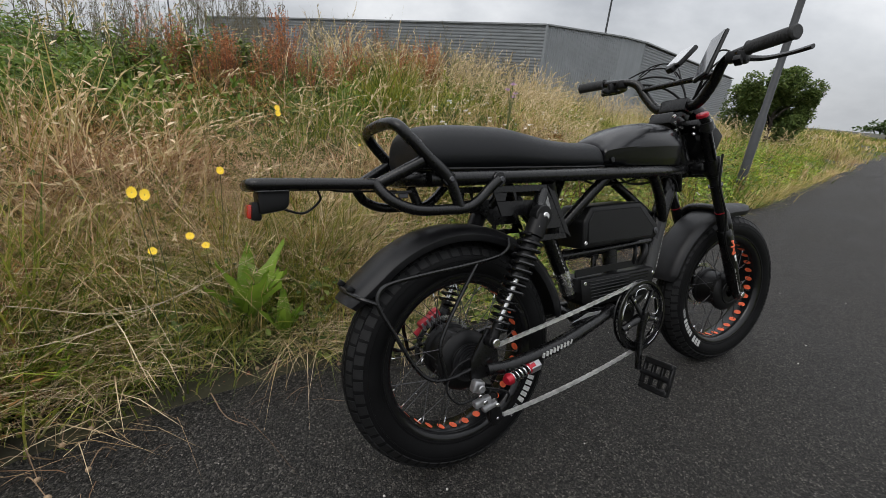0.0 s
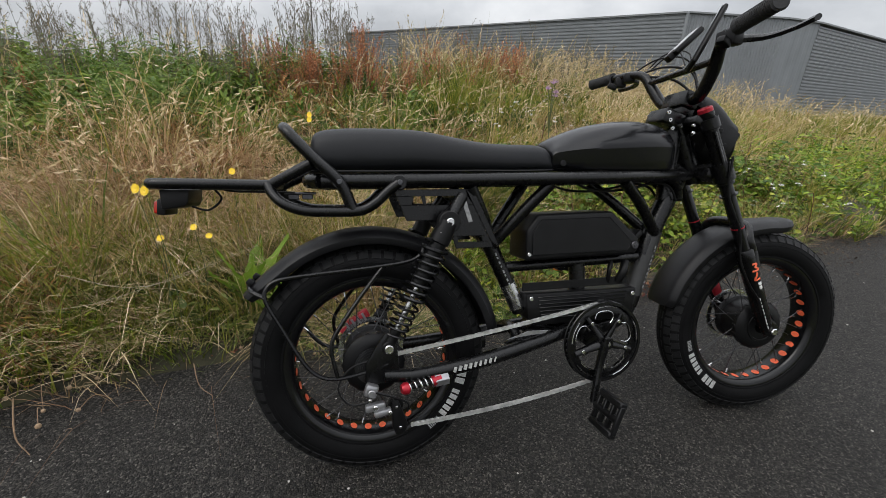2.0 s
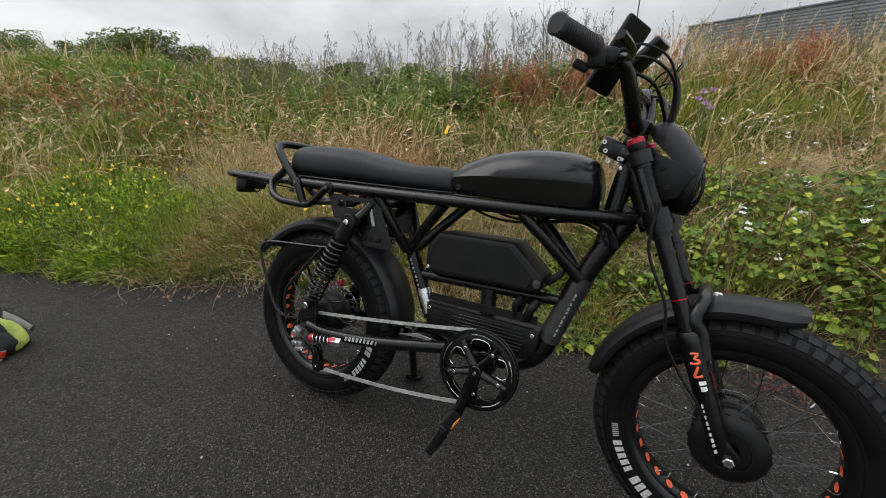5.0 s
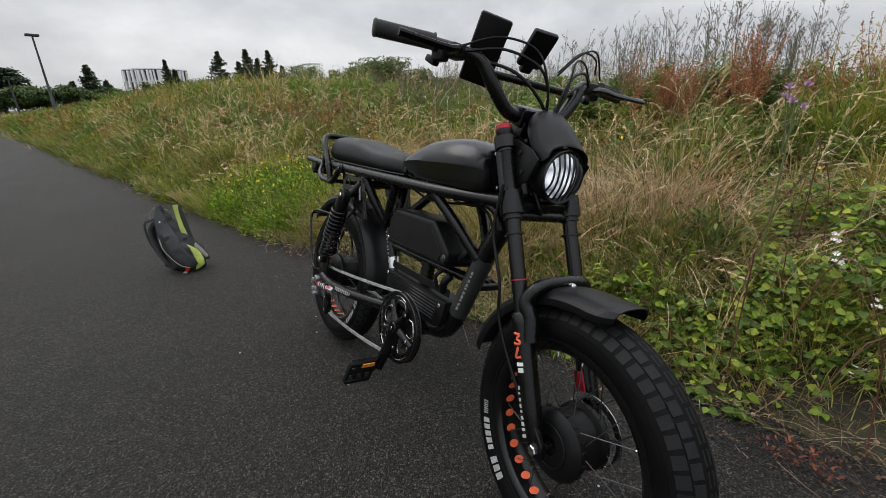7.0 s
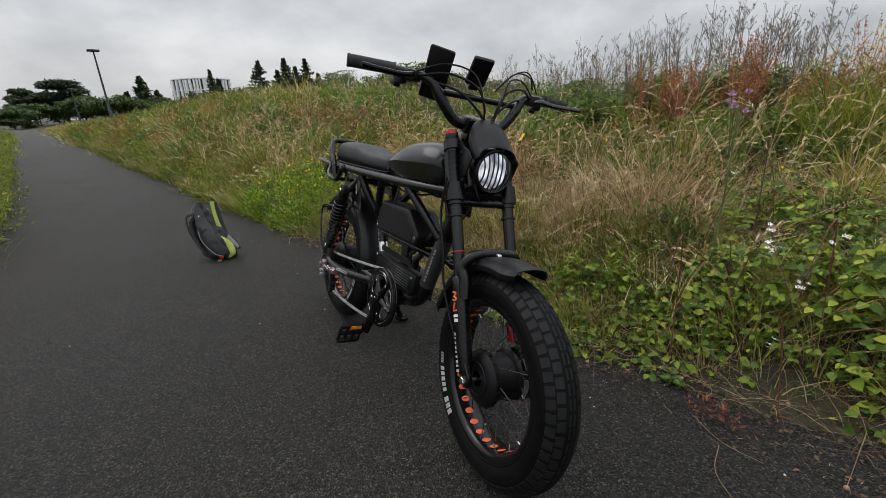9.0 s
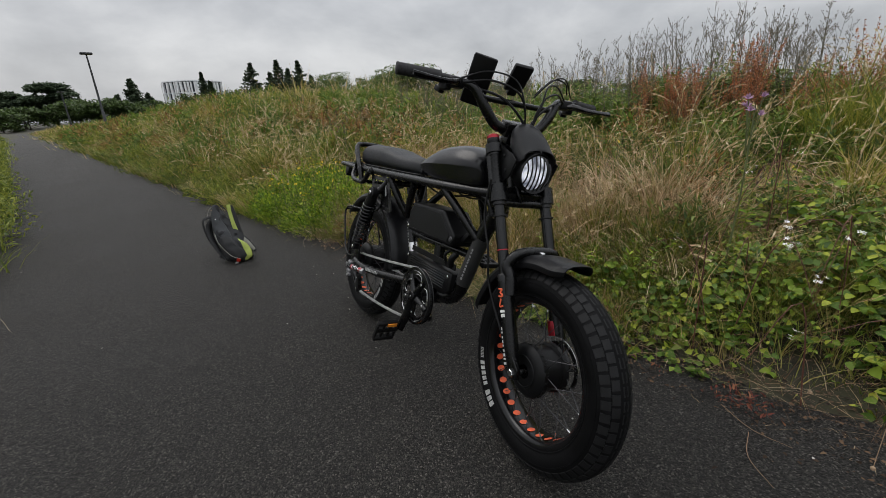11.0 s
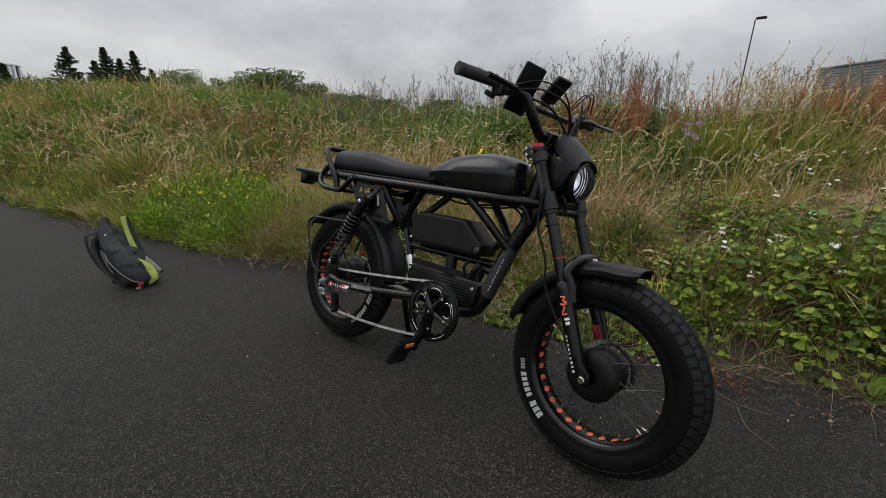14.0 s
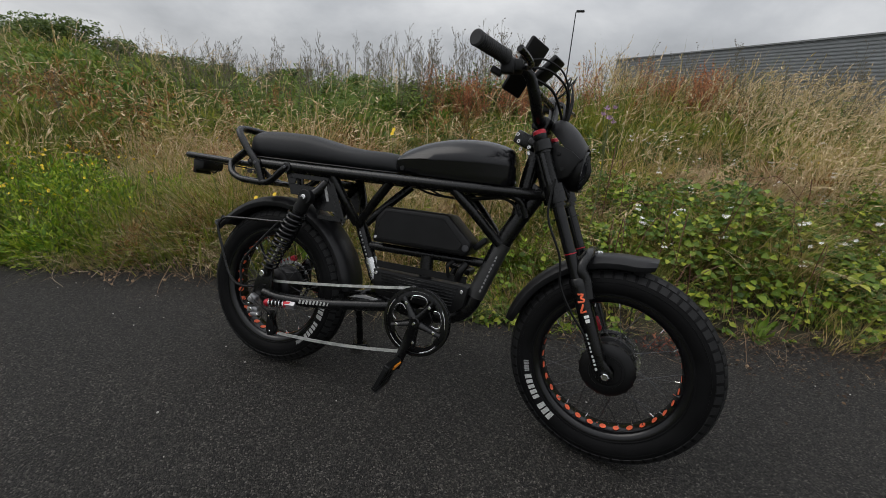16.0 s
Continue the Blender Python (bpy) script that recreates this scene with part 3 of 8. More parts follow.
for z in (5.0, 8.2, 11.5):
    q = bmesh.new()
    inner = [p + Vector((-0.3, 0, 0)) for p in front]
    outer = [p + Vector((0.7, 0, 0)) for p in front]
    rows = [[q.verts.new((p.x, p.y, z + dz)) for p in line] for line, dz in ((inner, -0.14), (outer, -0.14), (outer, 0.14), (inner, 0.14))]
    for k in range(12):
        for j in range(4):
            q.faces.new((rows[j][k], rows[j][k + 1], rows[(j + 1) % 4][k + 1], rows[(j + 1) % 4][k]))
    bmesh.ops.recalc_face_normals(q, faces=q.faces)
    part("floor_band", q, M_FIN, blk, smooth=False)

# ---------------------------------------------------------------- the electric motorbike-style bicycle
BIKE = Matrix.Translation((0.007, 0.011, 0.2855)) @ pose(0, 0, 0, -14.0, 0, -0.5) @ Matrix.Translation((0, 0, -0.297))
bike = thing("electric_bicycle", BIKE, "matte black fat-tyred electric bicycle leaning on its stand on wet asphalt", "bicycle")
WB, RW, RT = 1.172, 0.297, 0.049
RO = 0.291  # outer radius of the tyres
# the front end turns about the steering axis
S0, SDIR = Vector((0.862, 0, 0.92)), Vector((0.398, 0, -0.917)).normalized()
STEER = Matrix.Translation(S0) @ Matrix.Rotation(radians(7.5), 4, SDIR) @ Matrix.Translation(-S0)


def fpart(name, bm, m, parent=None, label="", smooth=True):
    bmesh.ops.transform(bm, matrix=STEER, verts=bm.verts)
    return part(name, bm, m, parent or bike, label, smooth)


def bpart(name, bm, m, parent=None, label="", smooth=True):
    return part(name, bm, m, parent or bike, label, smooth)


def B():
    return bmesh.new()


def tyre_profile():
    """Radius and side offset round the tyre's section, from bead to bead."""
    pts = []
    for k in range(25):
        a = radians(-128 + 256 * k / 24)
        rr = 0.0475 + 0.0025 * math.cos(a) ** 4
        pts.append((RO - 0.0035 - RT + rr * math.cos(a) * 1.0 + 0.001, rr * 1.06 * math.sin(a)))
    return pts


def make_wheel(kind, cx, put):
    """A fat spoked wheel: rim, tyre with knobs, orange rim tape, hub motor, spokes and brake disc."""
    c = (cx, 0, RW)
    rim = B()
    turned(rim, [(0.210, -0.038), (0.213, -0.041), (0.204, -0.042), (0.193, -0.036), (0.188, -0.028), (0.186, 0), (0.188, 0.028), (0.193, 0.036), (0.204, 0.042), (0.213, 0.041), (0.210, 0.038)], c, seg=96)
    w = put(kind, rim, M_GLOSS, None, "fat spoked wheel with gloss black rim and orange rim tape")
    ty = B()
    turned(ty, tyre_profile(), c, seg=120)
    tyre = put("tyre", ty, M_RUBBER, w, "worn black rubber fat tyre")
    # raised rings on the flank
    for s in (-1, 1):
        for ring in ([(0.246, s * 0.0485), (0.2465, s * 0.0502), (0.249, s * 0.0502), (0.2495, s * 0.0485)], [(0.2085, s * 0.0400), (0.211, s * 0.0438), (0.215, s * 0.0438), (0.2165, s * 0.042)]):
            q = B()
            turned(q, ring, c, seg=96)
            put("flank_rib", q, M_RUBBER, tyre)
    # tread blocks, in rows across the crown
    tr = B()
    N = 58
    rnd = random.Random(4)
    for k in range(N):
        a0 = 2 * math.pi * k / N
        for j, (ang, wide, long) in enumerate(((-52, 0.024, 0.72), (-27, 0.0205, 0.80), (0, 0.0185, 0.82), (27, 0.0205, 0.80), (52, 0.024, 0.72))):
            a = a0 + (math.pi / N if j % 2 else 0) + rnd.uniform(-0.004, 0.004)
            t = radians(ang)
            rr = RO - RT + 0.0465 * math.cos(t) - 0.0035
            side = 0.0500 * math.sin(t)
            L = 2 * math.pi * RO / N * long
            m = Matrix.Translation(c) @ Matrix.Rotation(-a, 4, "Y") @ Matrix.Translation((rr, side, 0)) @ Matrix.Rotation(t, 4, "Z")
            vs = []
            for h, kk in ((-0.002, 1.0), (0.0040 if abs(ang) < 40 else 0.0018, 0.90)):
                for sy, sz in ((-1, -1), (1, -1), (1, 1), (-1, 1)):
                    vs.append(tr.verts.new(m @ Vector((h, sy * wide / 2 * kk, sz * L / 2 * kk))))
            tr.faces.new(vs[4:])
            for q in range(4):
                tr.faces.new((vs[q], vs[(q + 1) % 4], vs[4 + (q + 1) % 4], vs[4 + q]))
    bmesh.ops.recalc_face_normals(tr, faces=tr.faces)
    tagged(put("tread", tr, M_TREAD, tyre, smooth=False), "worn rubber tread blocks", kind="stuff")
    # tape showing through the cut-outs of the rim, on its inner face
    for k in range(32):
        a = 2 * math.pi * (k + 0.5) / 32
        d = B()
        m = Matrix.Translation(c) @ Matrix.Rotation(-a, 4, "Y") @ Matrix.Translation((0.1862, -0.008, 0)) @ Matrix.Rotation(radians(90), 4, "Y")
        vs = [d.verts.new(m @ Vector((0.0090 * math.cos(q), 0.0135 * math.sin(q), -0.0010))) for q in (2 * math.pi * i / 12 for i in range(12))]
        d.faces.new(vs)
        put("rim_tape_patch", d, M_ORANGE, w, smooth=False)
    # spokes with bright nipples
    for k in range(36):
        a = 2 * math.pi * k / 36
        s = -1 if k % 2 else 1
        lead = 0.42 if (k // 2) % 2 else -0.42
        p1 = Vector(c) + Vector((math.cos(a) * 0.186, s * 0.012, math.sin(a) * 0.186))
        p0 = Vector(c) + Vector((math.cos(a + lead) * 0.066, s * 0.036, math.sin(a + lead) * 0.066))
        q = B()
        tube(q, [p0, p1], 0.0011, 6, smooth=False)
        put("spoke", q, M_DARKST, w)
        if k % 3 != 1:
            q = B()
            d = (p0 - p1).normalized()
            tube(q, [p1, p1 + d * 0.013], 0.0022, 6, smooth=False)
            put("spoke_nipple", q, M_STEEL, w)
    # hub motor, ribbed cover, axle and brake disc
    hb = B()
    turned(hb, [(0.02, -0.060), (0.050, -0.060), (0.066, -0.056), (0.0745, -0.047), (0.0745, -0.034), (0.064, -0.030), (0.062, 0.026), (0.070, 0.030), (0.072, 0.040), (0.055, 0.048), (0.02, 0.050)], c, seg=48)
    turned(hb, [(0.040, -0.0612), (0.041, -0.0635), (0.046, -0.0635), (0.047, -0.0612)], c, seg=40)
    for k in range(18):
        a = 2 * math.pi * k / 18
        block(hb, (c[0] + 0.0755 * math.cos(a), -0.0405, c[2] + 0.0755 * math.sin(a)), (0.003, 0.011, 0.010), (0, -math.degrees(a), 0), 0.001, 1)
    put("hub_motor", hb, M_PLASTIC, w, "black hub motor")
    ax = B()
    tube(ax, [(cx, -0.105, RW), (cx, 0.105, RW)], 0.0068, 10, smooth=False)
    disc(ax, (cx, -0.108, RW), 0.011, 0.010, seg=6)
    put("axle", ax, M_STEEL, w, "bright steel axle with nuts")
    bd = B()
    turned(bd, [(0.072, 0.058), (0.086, 0.058), (0.086, 0.060), (0.072, 0.060), (0.072, 0.058)], c, seg=60)
    rotor = put("brake_disc", bd, M_STEEL, w, "steel brake disc")
    for k in range(6):
        a = 2 * math.pi * k / 6
        bd = B()
        tube(bd, [(cx + 0.03 * math.cos(a), 0.059, RW + 0.03 * math.sin(a)), (cx + 0.075 * math.cos(a + 0.35), 0.059, RW + 0.075 * math.sin(a + 0.35))], 0.004, 6, smooth=False, flat=0.3)
        put("disc_arm", bd, M_STEEL, rotor)
    # print on the flank: plain bars where the maker's name stands
    def bars(start, letters, size, gap, mt):
        a = start
        for wd in letters:
            q = B()
            n = 4
            rin, rout = 0.2275 - size / 2, 0.2275 + size / 2
            vs = []
            for i in range(n + 1):
                b = a + wd * i / n
                vs.append((q.verts.new((cx + rin * math.cos(b), -0.0485, RW + rin * math.sin(b))), q.verts.new((cx + rout * math.cos(b), -0.0515, RW + rout * math.sin(b)))))
            for i in range(n):
                q.faces.new((vs[i][0], vs[i + 1][0], vs[i + 1][1], vs[i][1]))
            put("flank_print", q, mt, w, smooth=False)
            a += wd + gap
        return a
    return w, bars


rear, rear_bars = make_wheel("rear_wheel", 0.0, bpart)
front, front_bars = make_wheel("front_wheel", WB, fpart)


def print_on(bars, start):
    a = bars(start, (0.018, 0.012, 0.016, 0.012, 0.018, 0.012, 0.016), 0.014, 0.007, M_GREYPRINT)
    a = bars(a + 0.040, (0.052, 0.050, 0.052, 0.052, 0.046), 0.0195, 0.020, M_FLANK)
    bars(a + 0.055, (0.064, 0.058, 0.060), 0.024, 0.020, M_FLANK)


print_on(front_bars, radians(190))
print_on(rear_bars, radians(-54))

# ---- frame
fr = B()
RAIL = [(-0.10, -0.088, 0.735), (0.05, -0.092, 0.736), (0.30, -0.092, 0.738), (0.55, -0.090, 0.741), (0.70, -0.080, 0.744), (0.82, -0.052, 0.748), (0.905, -0.022, 0.752)]
for side in (1, -1):
    def S(pts, side=side):
        return [(x, y * side, z) for x, y, z in pts]
    tube(fr, S(RAIL), 0.0165, 12)
    tube(fr, S([(0.235, -0.086, 0.722), (0.275, -0.060, 0.648), (0.307, -0.020, 0.576)]), 0.0165, 12)
    tube(fr, S([(0.445, -0.084, 0.728), (0.38, -0.055, 0.655), (0.312, -0.020, 0.572)]), 0.0150, 12)
    tube(fr, S([(0.655, -0.082, 0.732), (0.73, -0.055, 0.665), (0.805, -0.018, 0.588)]), 0.0150, 12)
    tube(fr, S([(0.815, -0.052, 0.742), (0.855, -0.038, 0.722), (0.872, -0.028, 0.68)]), 0.010, 10)
    disc(fr, (-0.062, -0.112 * side, 0.733), 0.016, 0.02 * side, seg=16)
    disc(fr, (0.066, -0.114 * side, 0.731), 0.017, 0.02 * side, seg=16)
tube(fr, [(-0.10, -0.088, 0.735), (-0.125, -0.05, 0.737), (-0.13, 0, 0.738), (-0.125, 0.05, 0.737), (-0.10, 0.088, 0.735)], 0.0165, 12)
tube(fr, [(0.300, 0, 0.600), (0.345, 0, 0.505), (0.402, 0, 0.385)], 0.021, 14)
tube(fr, [(0.888, 0, 0.745), (0.845, 0, 0.665), (0.800, 0, 0.566), (0.762, 0, 0.445), (0.735, 0, 0.375), (0.690, 0, 0.335), (0.60, 0, 0.318), (0.50, 0, 0.325), (0.42, 0, 0.350)], 0.027, 16)
tube(fr, [(0.330, 0, 0.508), (0.55, 0, 0.513), (0.790, 0, 0.520)], 0.0145, 12)
tube(fr, [(0.575, 0, 0.44), (0.572, 0, 0.51)], 0.022, 14, smooth=False)
# head tube with gussets
h0, h1 = S0 + SDIR * 0.0, S0 + SDIR * 0.205
tube(fr, [h0, h1], 0.027, 18, smooth=False)
tube(fr, [(0.872, 0, 0.880), (0.858, 0, 0.790), (0.846, 0, 0.680)], 0.023, 14)
slab(fr, [(0.868, 0.790), (0.905, 0.770), (0.925, 0.745), (0.880, 0.735), (0.862, 0.750)], -0.012, 0.012, 0.004)
# shock mounts and cross members
for side in (1, -1):
    tube(fr, [(0.215, 0.086 * side, 0.70), (0.19, 0.10 * side, 0.665), (0.17, 0.118 * side, 0.645)], 0.016, 10)
tube(fr, [(0.215, -0.09, 0.70), (0.215, 0.09, 0.70)], 0.013, 10)
tube(fr, [(0.66, -0.085, 0.738), (0.66, 0.085, 0.738)], 0.012, 10)
disc(fr, (0.60, -0.05, 0.312), 0.034, 0.10, seg=24)
chassis = bpart("frame", fr, M_FRAME, label="black welded tubular steel trellis frame")
for p in ((-0.062, -0.117, 0.733), (0.066, -0.119, 0.731), (0.80, -0.0195, 0.77), (0.822, -0.0195, 0.778), (0.415, -0.044, 0.428), (0.718, -0.048, 0.424)):
    q = B()
    disc(q, p, 0.0062, -0.004, seg=10)
    bpart("bolt", q, M_STEEL if p[0] > 0.3 else M_DARKST, chassis)

# side plates with slots below the seat
def plate_with_slots(side):
    q = B()
    y = -0.093 * side
    def quad(pts):
        slab(q, pts, y - 0.0025, y + 0.0025, 0.0008, 1)
    quad([(0.055, 0.716), (0.060, 0.700), (0.226, 0.700), (0.222, 0.716)])
    quad([(0.060, 0.700), (0.068, 0.680), (0.094, 0.680), (0.100, 0.700)])
    quad([(0.116, 0.700), (0.122, 0.680), (0.128, 0.680), (0.126, 0.700)])
    quad([(0.206, 0.700), (0.206, 0.680), (0.240, 0.680), (0.226, 0.700)])
    quad([(0.068, 0.680), (0.082, 0.645), (0.150, 0.645), (0.190, 0.606), (0.276, 0.606), (0.240, 0.680)])
    quad([(0.190, 0.606), (0.193, 0.592), (0.203, 0.592), (0.203, 0.606)])
    quad([(0.262, 0.606), (0.262, 0.592), (0.284, 0.592), (0.276, 0.606)])
    quad([(0.193, 0.592), (0.198, 0.577), (0.290, 0.577), (0.284, 0.592)])
    quad([(0.222, 0.716), (0.240, 0.716), (0.306, 0.577), (0.284, 0.592)])
    return bpart("side_plate", q, M_FRAME, chassis, "slotted black steel side plate")


plate_with_slots(1)
plate_with_slots(-1)
# pale stickers on the rear uprights and frame prints
q = B()
slab(q, [(0.238, 0.686), (0.246, 0.690), (0.276, 0.638), (0.268, 0.634)], -0.0925, -0.0905, 0)
bpart("paper_sticker", q, M_GREYPRINT, chassis, "small grey printed sticker", False)
q = B()
slab(q, [(0.212, 0.688), (0.222, 0.690), (0.238, 0.640), (0.228, 0.638)], -0.0972, -0.0958, 0)
bpart("paper_sticker", q, M_GREYPRINT, chassis, "small grey printed sticker", False)
q = B()
tube(q, [(0.364, 0, 0.465), (0.396, 0, 0.398)], 0.0228, 16, smooth=False)
bpart("silver_band", q, M_STEEL, chassis, "silver tape band round the seat tube")
for k in range(4):
    q = B()
    a = k / 4
    tube(q, [(0.373 + 0.024 * a, -0.0225, 0.440 - 0.050 * a), (0.3655 + 0.024 * a, 0.0, 0.452 - 0.050 * a)], 0.0028, 8, smooth=False)
    bpart("band_stripe", q, M_DARKST, chassis)
for k in range(9):
    q = B()
    t0, t1 = k / 9 + 0.012, k / 9 + 0.085
    p0, p1 = Vector((0.322, -0.0208, 0.553)).lerp(Vector((0.372, -0.0208, 0.447)), t0), Vector((0.322, -0.0208, 0.553)).lerp(Vector((0.372, -0.0208, 0.447)), t1)
    tube(q, [p0, p0.lerp(p1, (0.95, 0.6, 0.8, 0.5)[k % 4])], 0.0034, 6, smooth=False, flat=0.5)
    bpart("frame_print", q, M_GREYPRINT, chassis)
for k in range(10):
    q = B()
    A0, A1 = Vector((0.806, -0.0262, 0.552)), Vector((0.768, -0.0265, 0.428))
    tube(q, [A0.lerp(A1, k / 10 + 0.01), A0.lerp(A1, k / 10 + (0.08, 0.05, 0.07)[k % 3])], 0.0035, 6, smooth=False, flat=0.5)
    bpart("frame_print", q, M_GREYPRINT, chassis)
# greyer than the frame: the down tube's sheen is put into this colour
q = B()
tube(q, [(0.812, 0, 0.592), (0.79, 0, 0.53), (0.764, 0, 0.452), (0.75, 0, 0.41)], 0.0280, 18)
bpart("down_tube_guard", q, mat("grey_rubber_guard", (0.016, 0.016, 0.016), 0.5, 0, 0.3, 40, 0.3, 300), chassis, "grey ribbed guard wrapped on the down tube")

# ---- rear rack
rk = B()
TAIL = [(-0.205, -0.068, 0.728), (-0.32, -0.066, 0.731), (-0.425, -0.064, 0.733), (-0.440, -0.045, 0.733), (-0.442, 0, 0.733), (-0.440, 0.045, 0.733), (-0.425, 0.064, 0.733), (-0.32, 0.066, 0.731), (-0.205, 0.068, 0.728)]
tube(rk, TAIL, 0.0115, 10, 5)
for side in (1, -1):
    s = side
    tube(rk, [(-0.205, -0.068 * s, 0.728), (-0.165, -0.085 * s, 0.748), (-0.118, -0.10 * s, 0.772)], 0.0125, 10)
    tube(rk, [(-0.212, -0.070 * s, 0.730), (-0.200, -0.082 * s, 0.708), (-0.178, -0.094 * s, 0.688), (-0.137, -0.101 * s, 0.673), (-0.08, -0.104 * s, 0.670), (-0.022, -0.106 * s, 0.671), (0.012, -0.108 * s, 0.687), (0.040, -0.110 * s, 0.712), (0.064, -0.112 * s, 0.730)], 0.0115, 10)
    tube(rk, [(-0.036, -0.104 * s, 0.674), (-0.062, -0.108 * s, 0.733), (-0.110, -0.106 * s, 0.780), (-0.150, -0.100 * s, 0.822), (-0.168, -0.086 * s, 0.843), (-0.175, -0.05 * s, 0.850), (-0.176, 0, 0.851)], 0.0125, 10)
tube(rk, [(-0.08, -0.104, 0.670), (-0.08, 0.104, 0.670)], 0.009, 8)
tube(rk, [(-0.205, -0.068, 0.728), (-0.205, 0.068, 0.728)], 0.009, 8)
rack = bpart("rear_rack", rk, M_FRAME, label="black tubular rear rack with a grab hoop behind the seat")
q = B()
for x in (-0.165, -0.135):
    block(q, (x, -0.03, 0.702), (0.024, 0.004, 0.012), (0, 0, 0), 0.002, 1)
block(q, (-0.15, -0.03, 0.710), (0.07, 0.006, 0.006), (0, 0, 0), 0.002, 1)
bpart("rack_bracket", q, M_DARKST, rack)
q = B()
slab(q, [(-0.430, 0.722), (-0.372, 0.722), (-0.376, 0.692), (-0.384, 0.684), (-0.428, 0.678)], -0.046, 0.046, 0.005)
bpart("lamp_bracket", q, M_PLASTIC, rack)
q = B()
block(q, (-0.432, 0.0, 0.684), (0.018, 0.07, 0.034), (0, 6, 0), 0.004)
bpart("tail_lamp_housing", q, M_PLASTIC, rack)
q = B()
block(q, (-0.443, 0.0, 0.684), (0.010, 0.060, 0.026), (0, 6, 0), 0.003)
bpart("tail_lamp", q, M_REDLENS, rack, "red tail lamp lens")
q = B()
tube(q, [(-0.38, -0.01, 0.684), (-0.345, -0.02, 0.676), (-0.315, -0.03, 0.70), (-0.32, -0.05, 0.722), (-0.28, -0.06, 0.716), (-0.22, -0.06, 0.714), (-0.16, -0.05, 0.712)], 0.0025, 6)
bpart("lamp_cable", q, M_PLASTIC, rack)

# ---- seat
def lofted(rows, ring, cap=True):
    """rows: stations along x; ring(row) gives the loop of points."""
    bm = B()
    loops = [[bm.verts.new(p) for p in ring(*r)] for r in rows]
    for a, b in zip(loops, loops[1:]):
        n = len(a)
        for k in range(n):
            bm.faces.new((a[k], a[(k + 1) % n], b[(k + 1) % n], b[k]))
    if cap:
        bm.faces.new(loops[0][::-1])
        bm.faces.new(loops[-1])
    bmesh.ops.recalc_face_normals(bm, faces=bm.faces)
    return bm


def seat_ring(x, zt, w, zb):
    out = []
    for k in range(20):
        a = 2 * math.pi * (k + 0.5) / 20
        cy, cz = math.cos(a), math.sin(a)
        ey, ez = (abs(cy) ** 0.55) * math.copysign(1, cy), (abs(cz) ** 0.6) * math.copysign(1, cz)
        taper = 1.0 - 0.10 * max(0, ez)
        out.append((x, w * ey * taper, (zt + zb) / 2 + (zt - zb) / 2 * ez))
    return out


def smooth_rows(rows, n=5):
    return [tuple(v) for v in bez4(rows, n)]


def bez4(rows, n):
    a = np.array(rows, float)
    p = np.vstack([2 * a[0] - a[1], a, 2 * a[-1] - a[-2]])
    out = []
    for i in range(1, len(p) - 2):
        for k in range(n):
            t = k / n
            out.append(0.5 * (2 * p[i] + (p[i + 1] - p[i - 1]) * t + (2 * p[i - 1] - 5 * p[i] + 4 * p[i + 1] - p[i + 2]) * t * t + (3 * p[i] - p[i - 1] - 3 * p[i + 1] + p[i + 2]) * t**3))
    out.append(a[-1])
    return out


seat_rows = [(-0.122, 0.800, 0.072, 0.757), (-0.118, 0.832, 0.082, 0.753), (-0.100, 0.849, 0.089, 0.752), (-0.04, 0.856, 0.093, 0.752), (0.05, 0.857, 0.095, 0.752), (0.12, 0.854, 0.095, 0.753), (0.19, 0.843, 0.093, 0.753), (0.26, 0.831, 0.090, 0.754), (0.33, 0.826, 0.086, 0.754), (0.40, 0.826, 0.080, 0.755), (0.44, 0.820, 0.074, 0.756), (0.457, 0.795, 0.068, 0.757)]
seat = bpart("seat", lofted(smooth_rows(seat_rows, 3), seat_ring), M_SEAT, label="long flat black vinyl seat")
for s in (1, -1):
    q = B()
    tube(q, [(x, w * 1.0 * s, zb + 0.004) for x, zt, w, zb in seat_rows], 0.0028, 6)
    bpart("seat_piping", q, M_PLASTIC, seat)

# ---- tank, faceted, with a crease along its flank
def tank_ring(x, zt, w, zb, zc):
    h = []
    for y, z in ((0.0, zt), (0.35, zt - 0.002), (0.62, zt - 0.010), (0.80, zt - 0.022), (0.93, zc + (zt - zc) * 0.30), (1.0, zc), (0.985, zc - 0.004), (0.955, zb + (zc - zb) * 0.45), (0.88, zb + 0.008), (0.72, zb), (0.3, zb)):
        h.append((x, w * y, z))
    return h + [(x, -y, z) for x, y, z in h[::-1] if y > 0.0001]


tank_rows = [(0.452, 0.808, 0.068, 0.768, 0.786), (0.457, 0.834, 0.078, 0.761, 0.800), (0.50, 0.856, 0.086, 0.757, 0.808), (0.56, 0.876, 0.093, 0.755, 0.813), (0.63, 0.889, 0.097, 0.754, 0.817), (0.70, 0.893, 0.097, 0.754, 0.820), (0.755, 0.889, 0.092, 0.755, 0.822), (0.800, 0.876, 0.080, 0.757, 0.822), (0.816, 0.858, 0.066, 0.763, 0.818), (0.824, 0.832, 0.052, 0.773, 0.810)]
tank = bpart("tank", lofted(smooth_rows(tank_rows, 3), tank_ring), M_TANK, label="satin black dummy fuel tank with bevelled flanks")
q = B()
disc(q, (0.478, -0.0785, 0.777), 0.008, -0.004, seg=12)
bpart("tank_bolt", q, M_PLASTIC, tank)
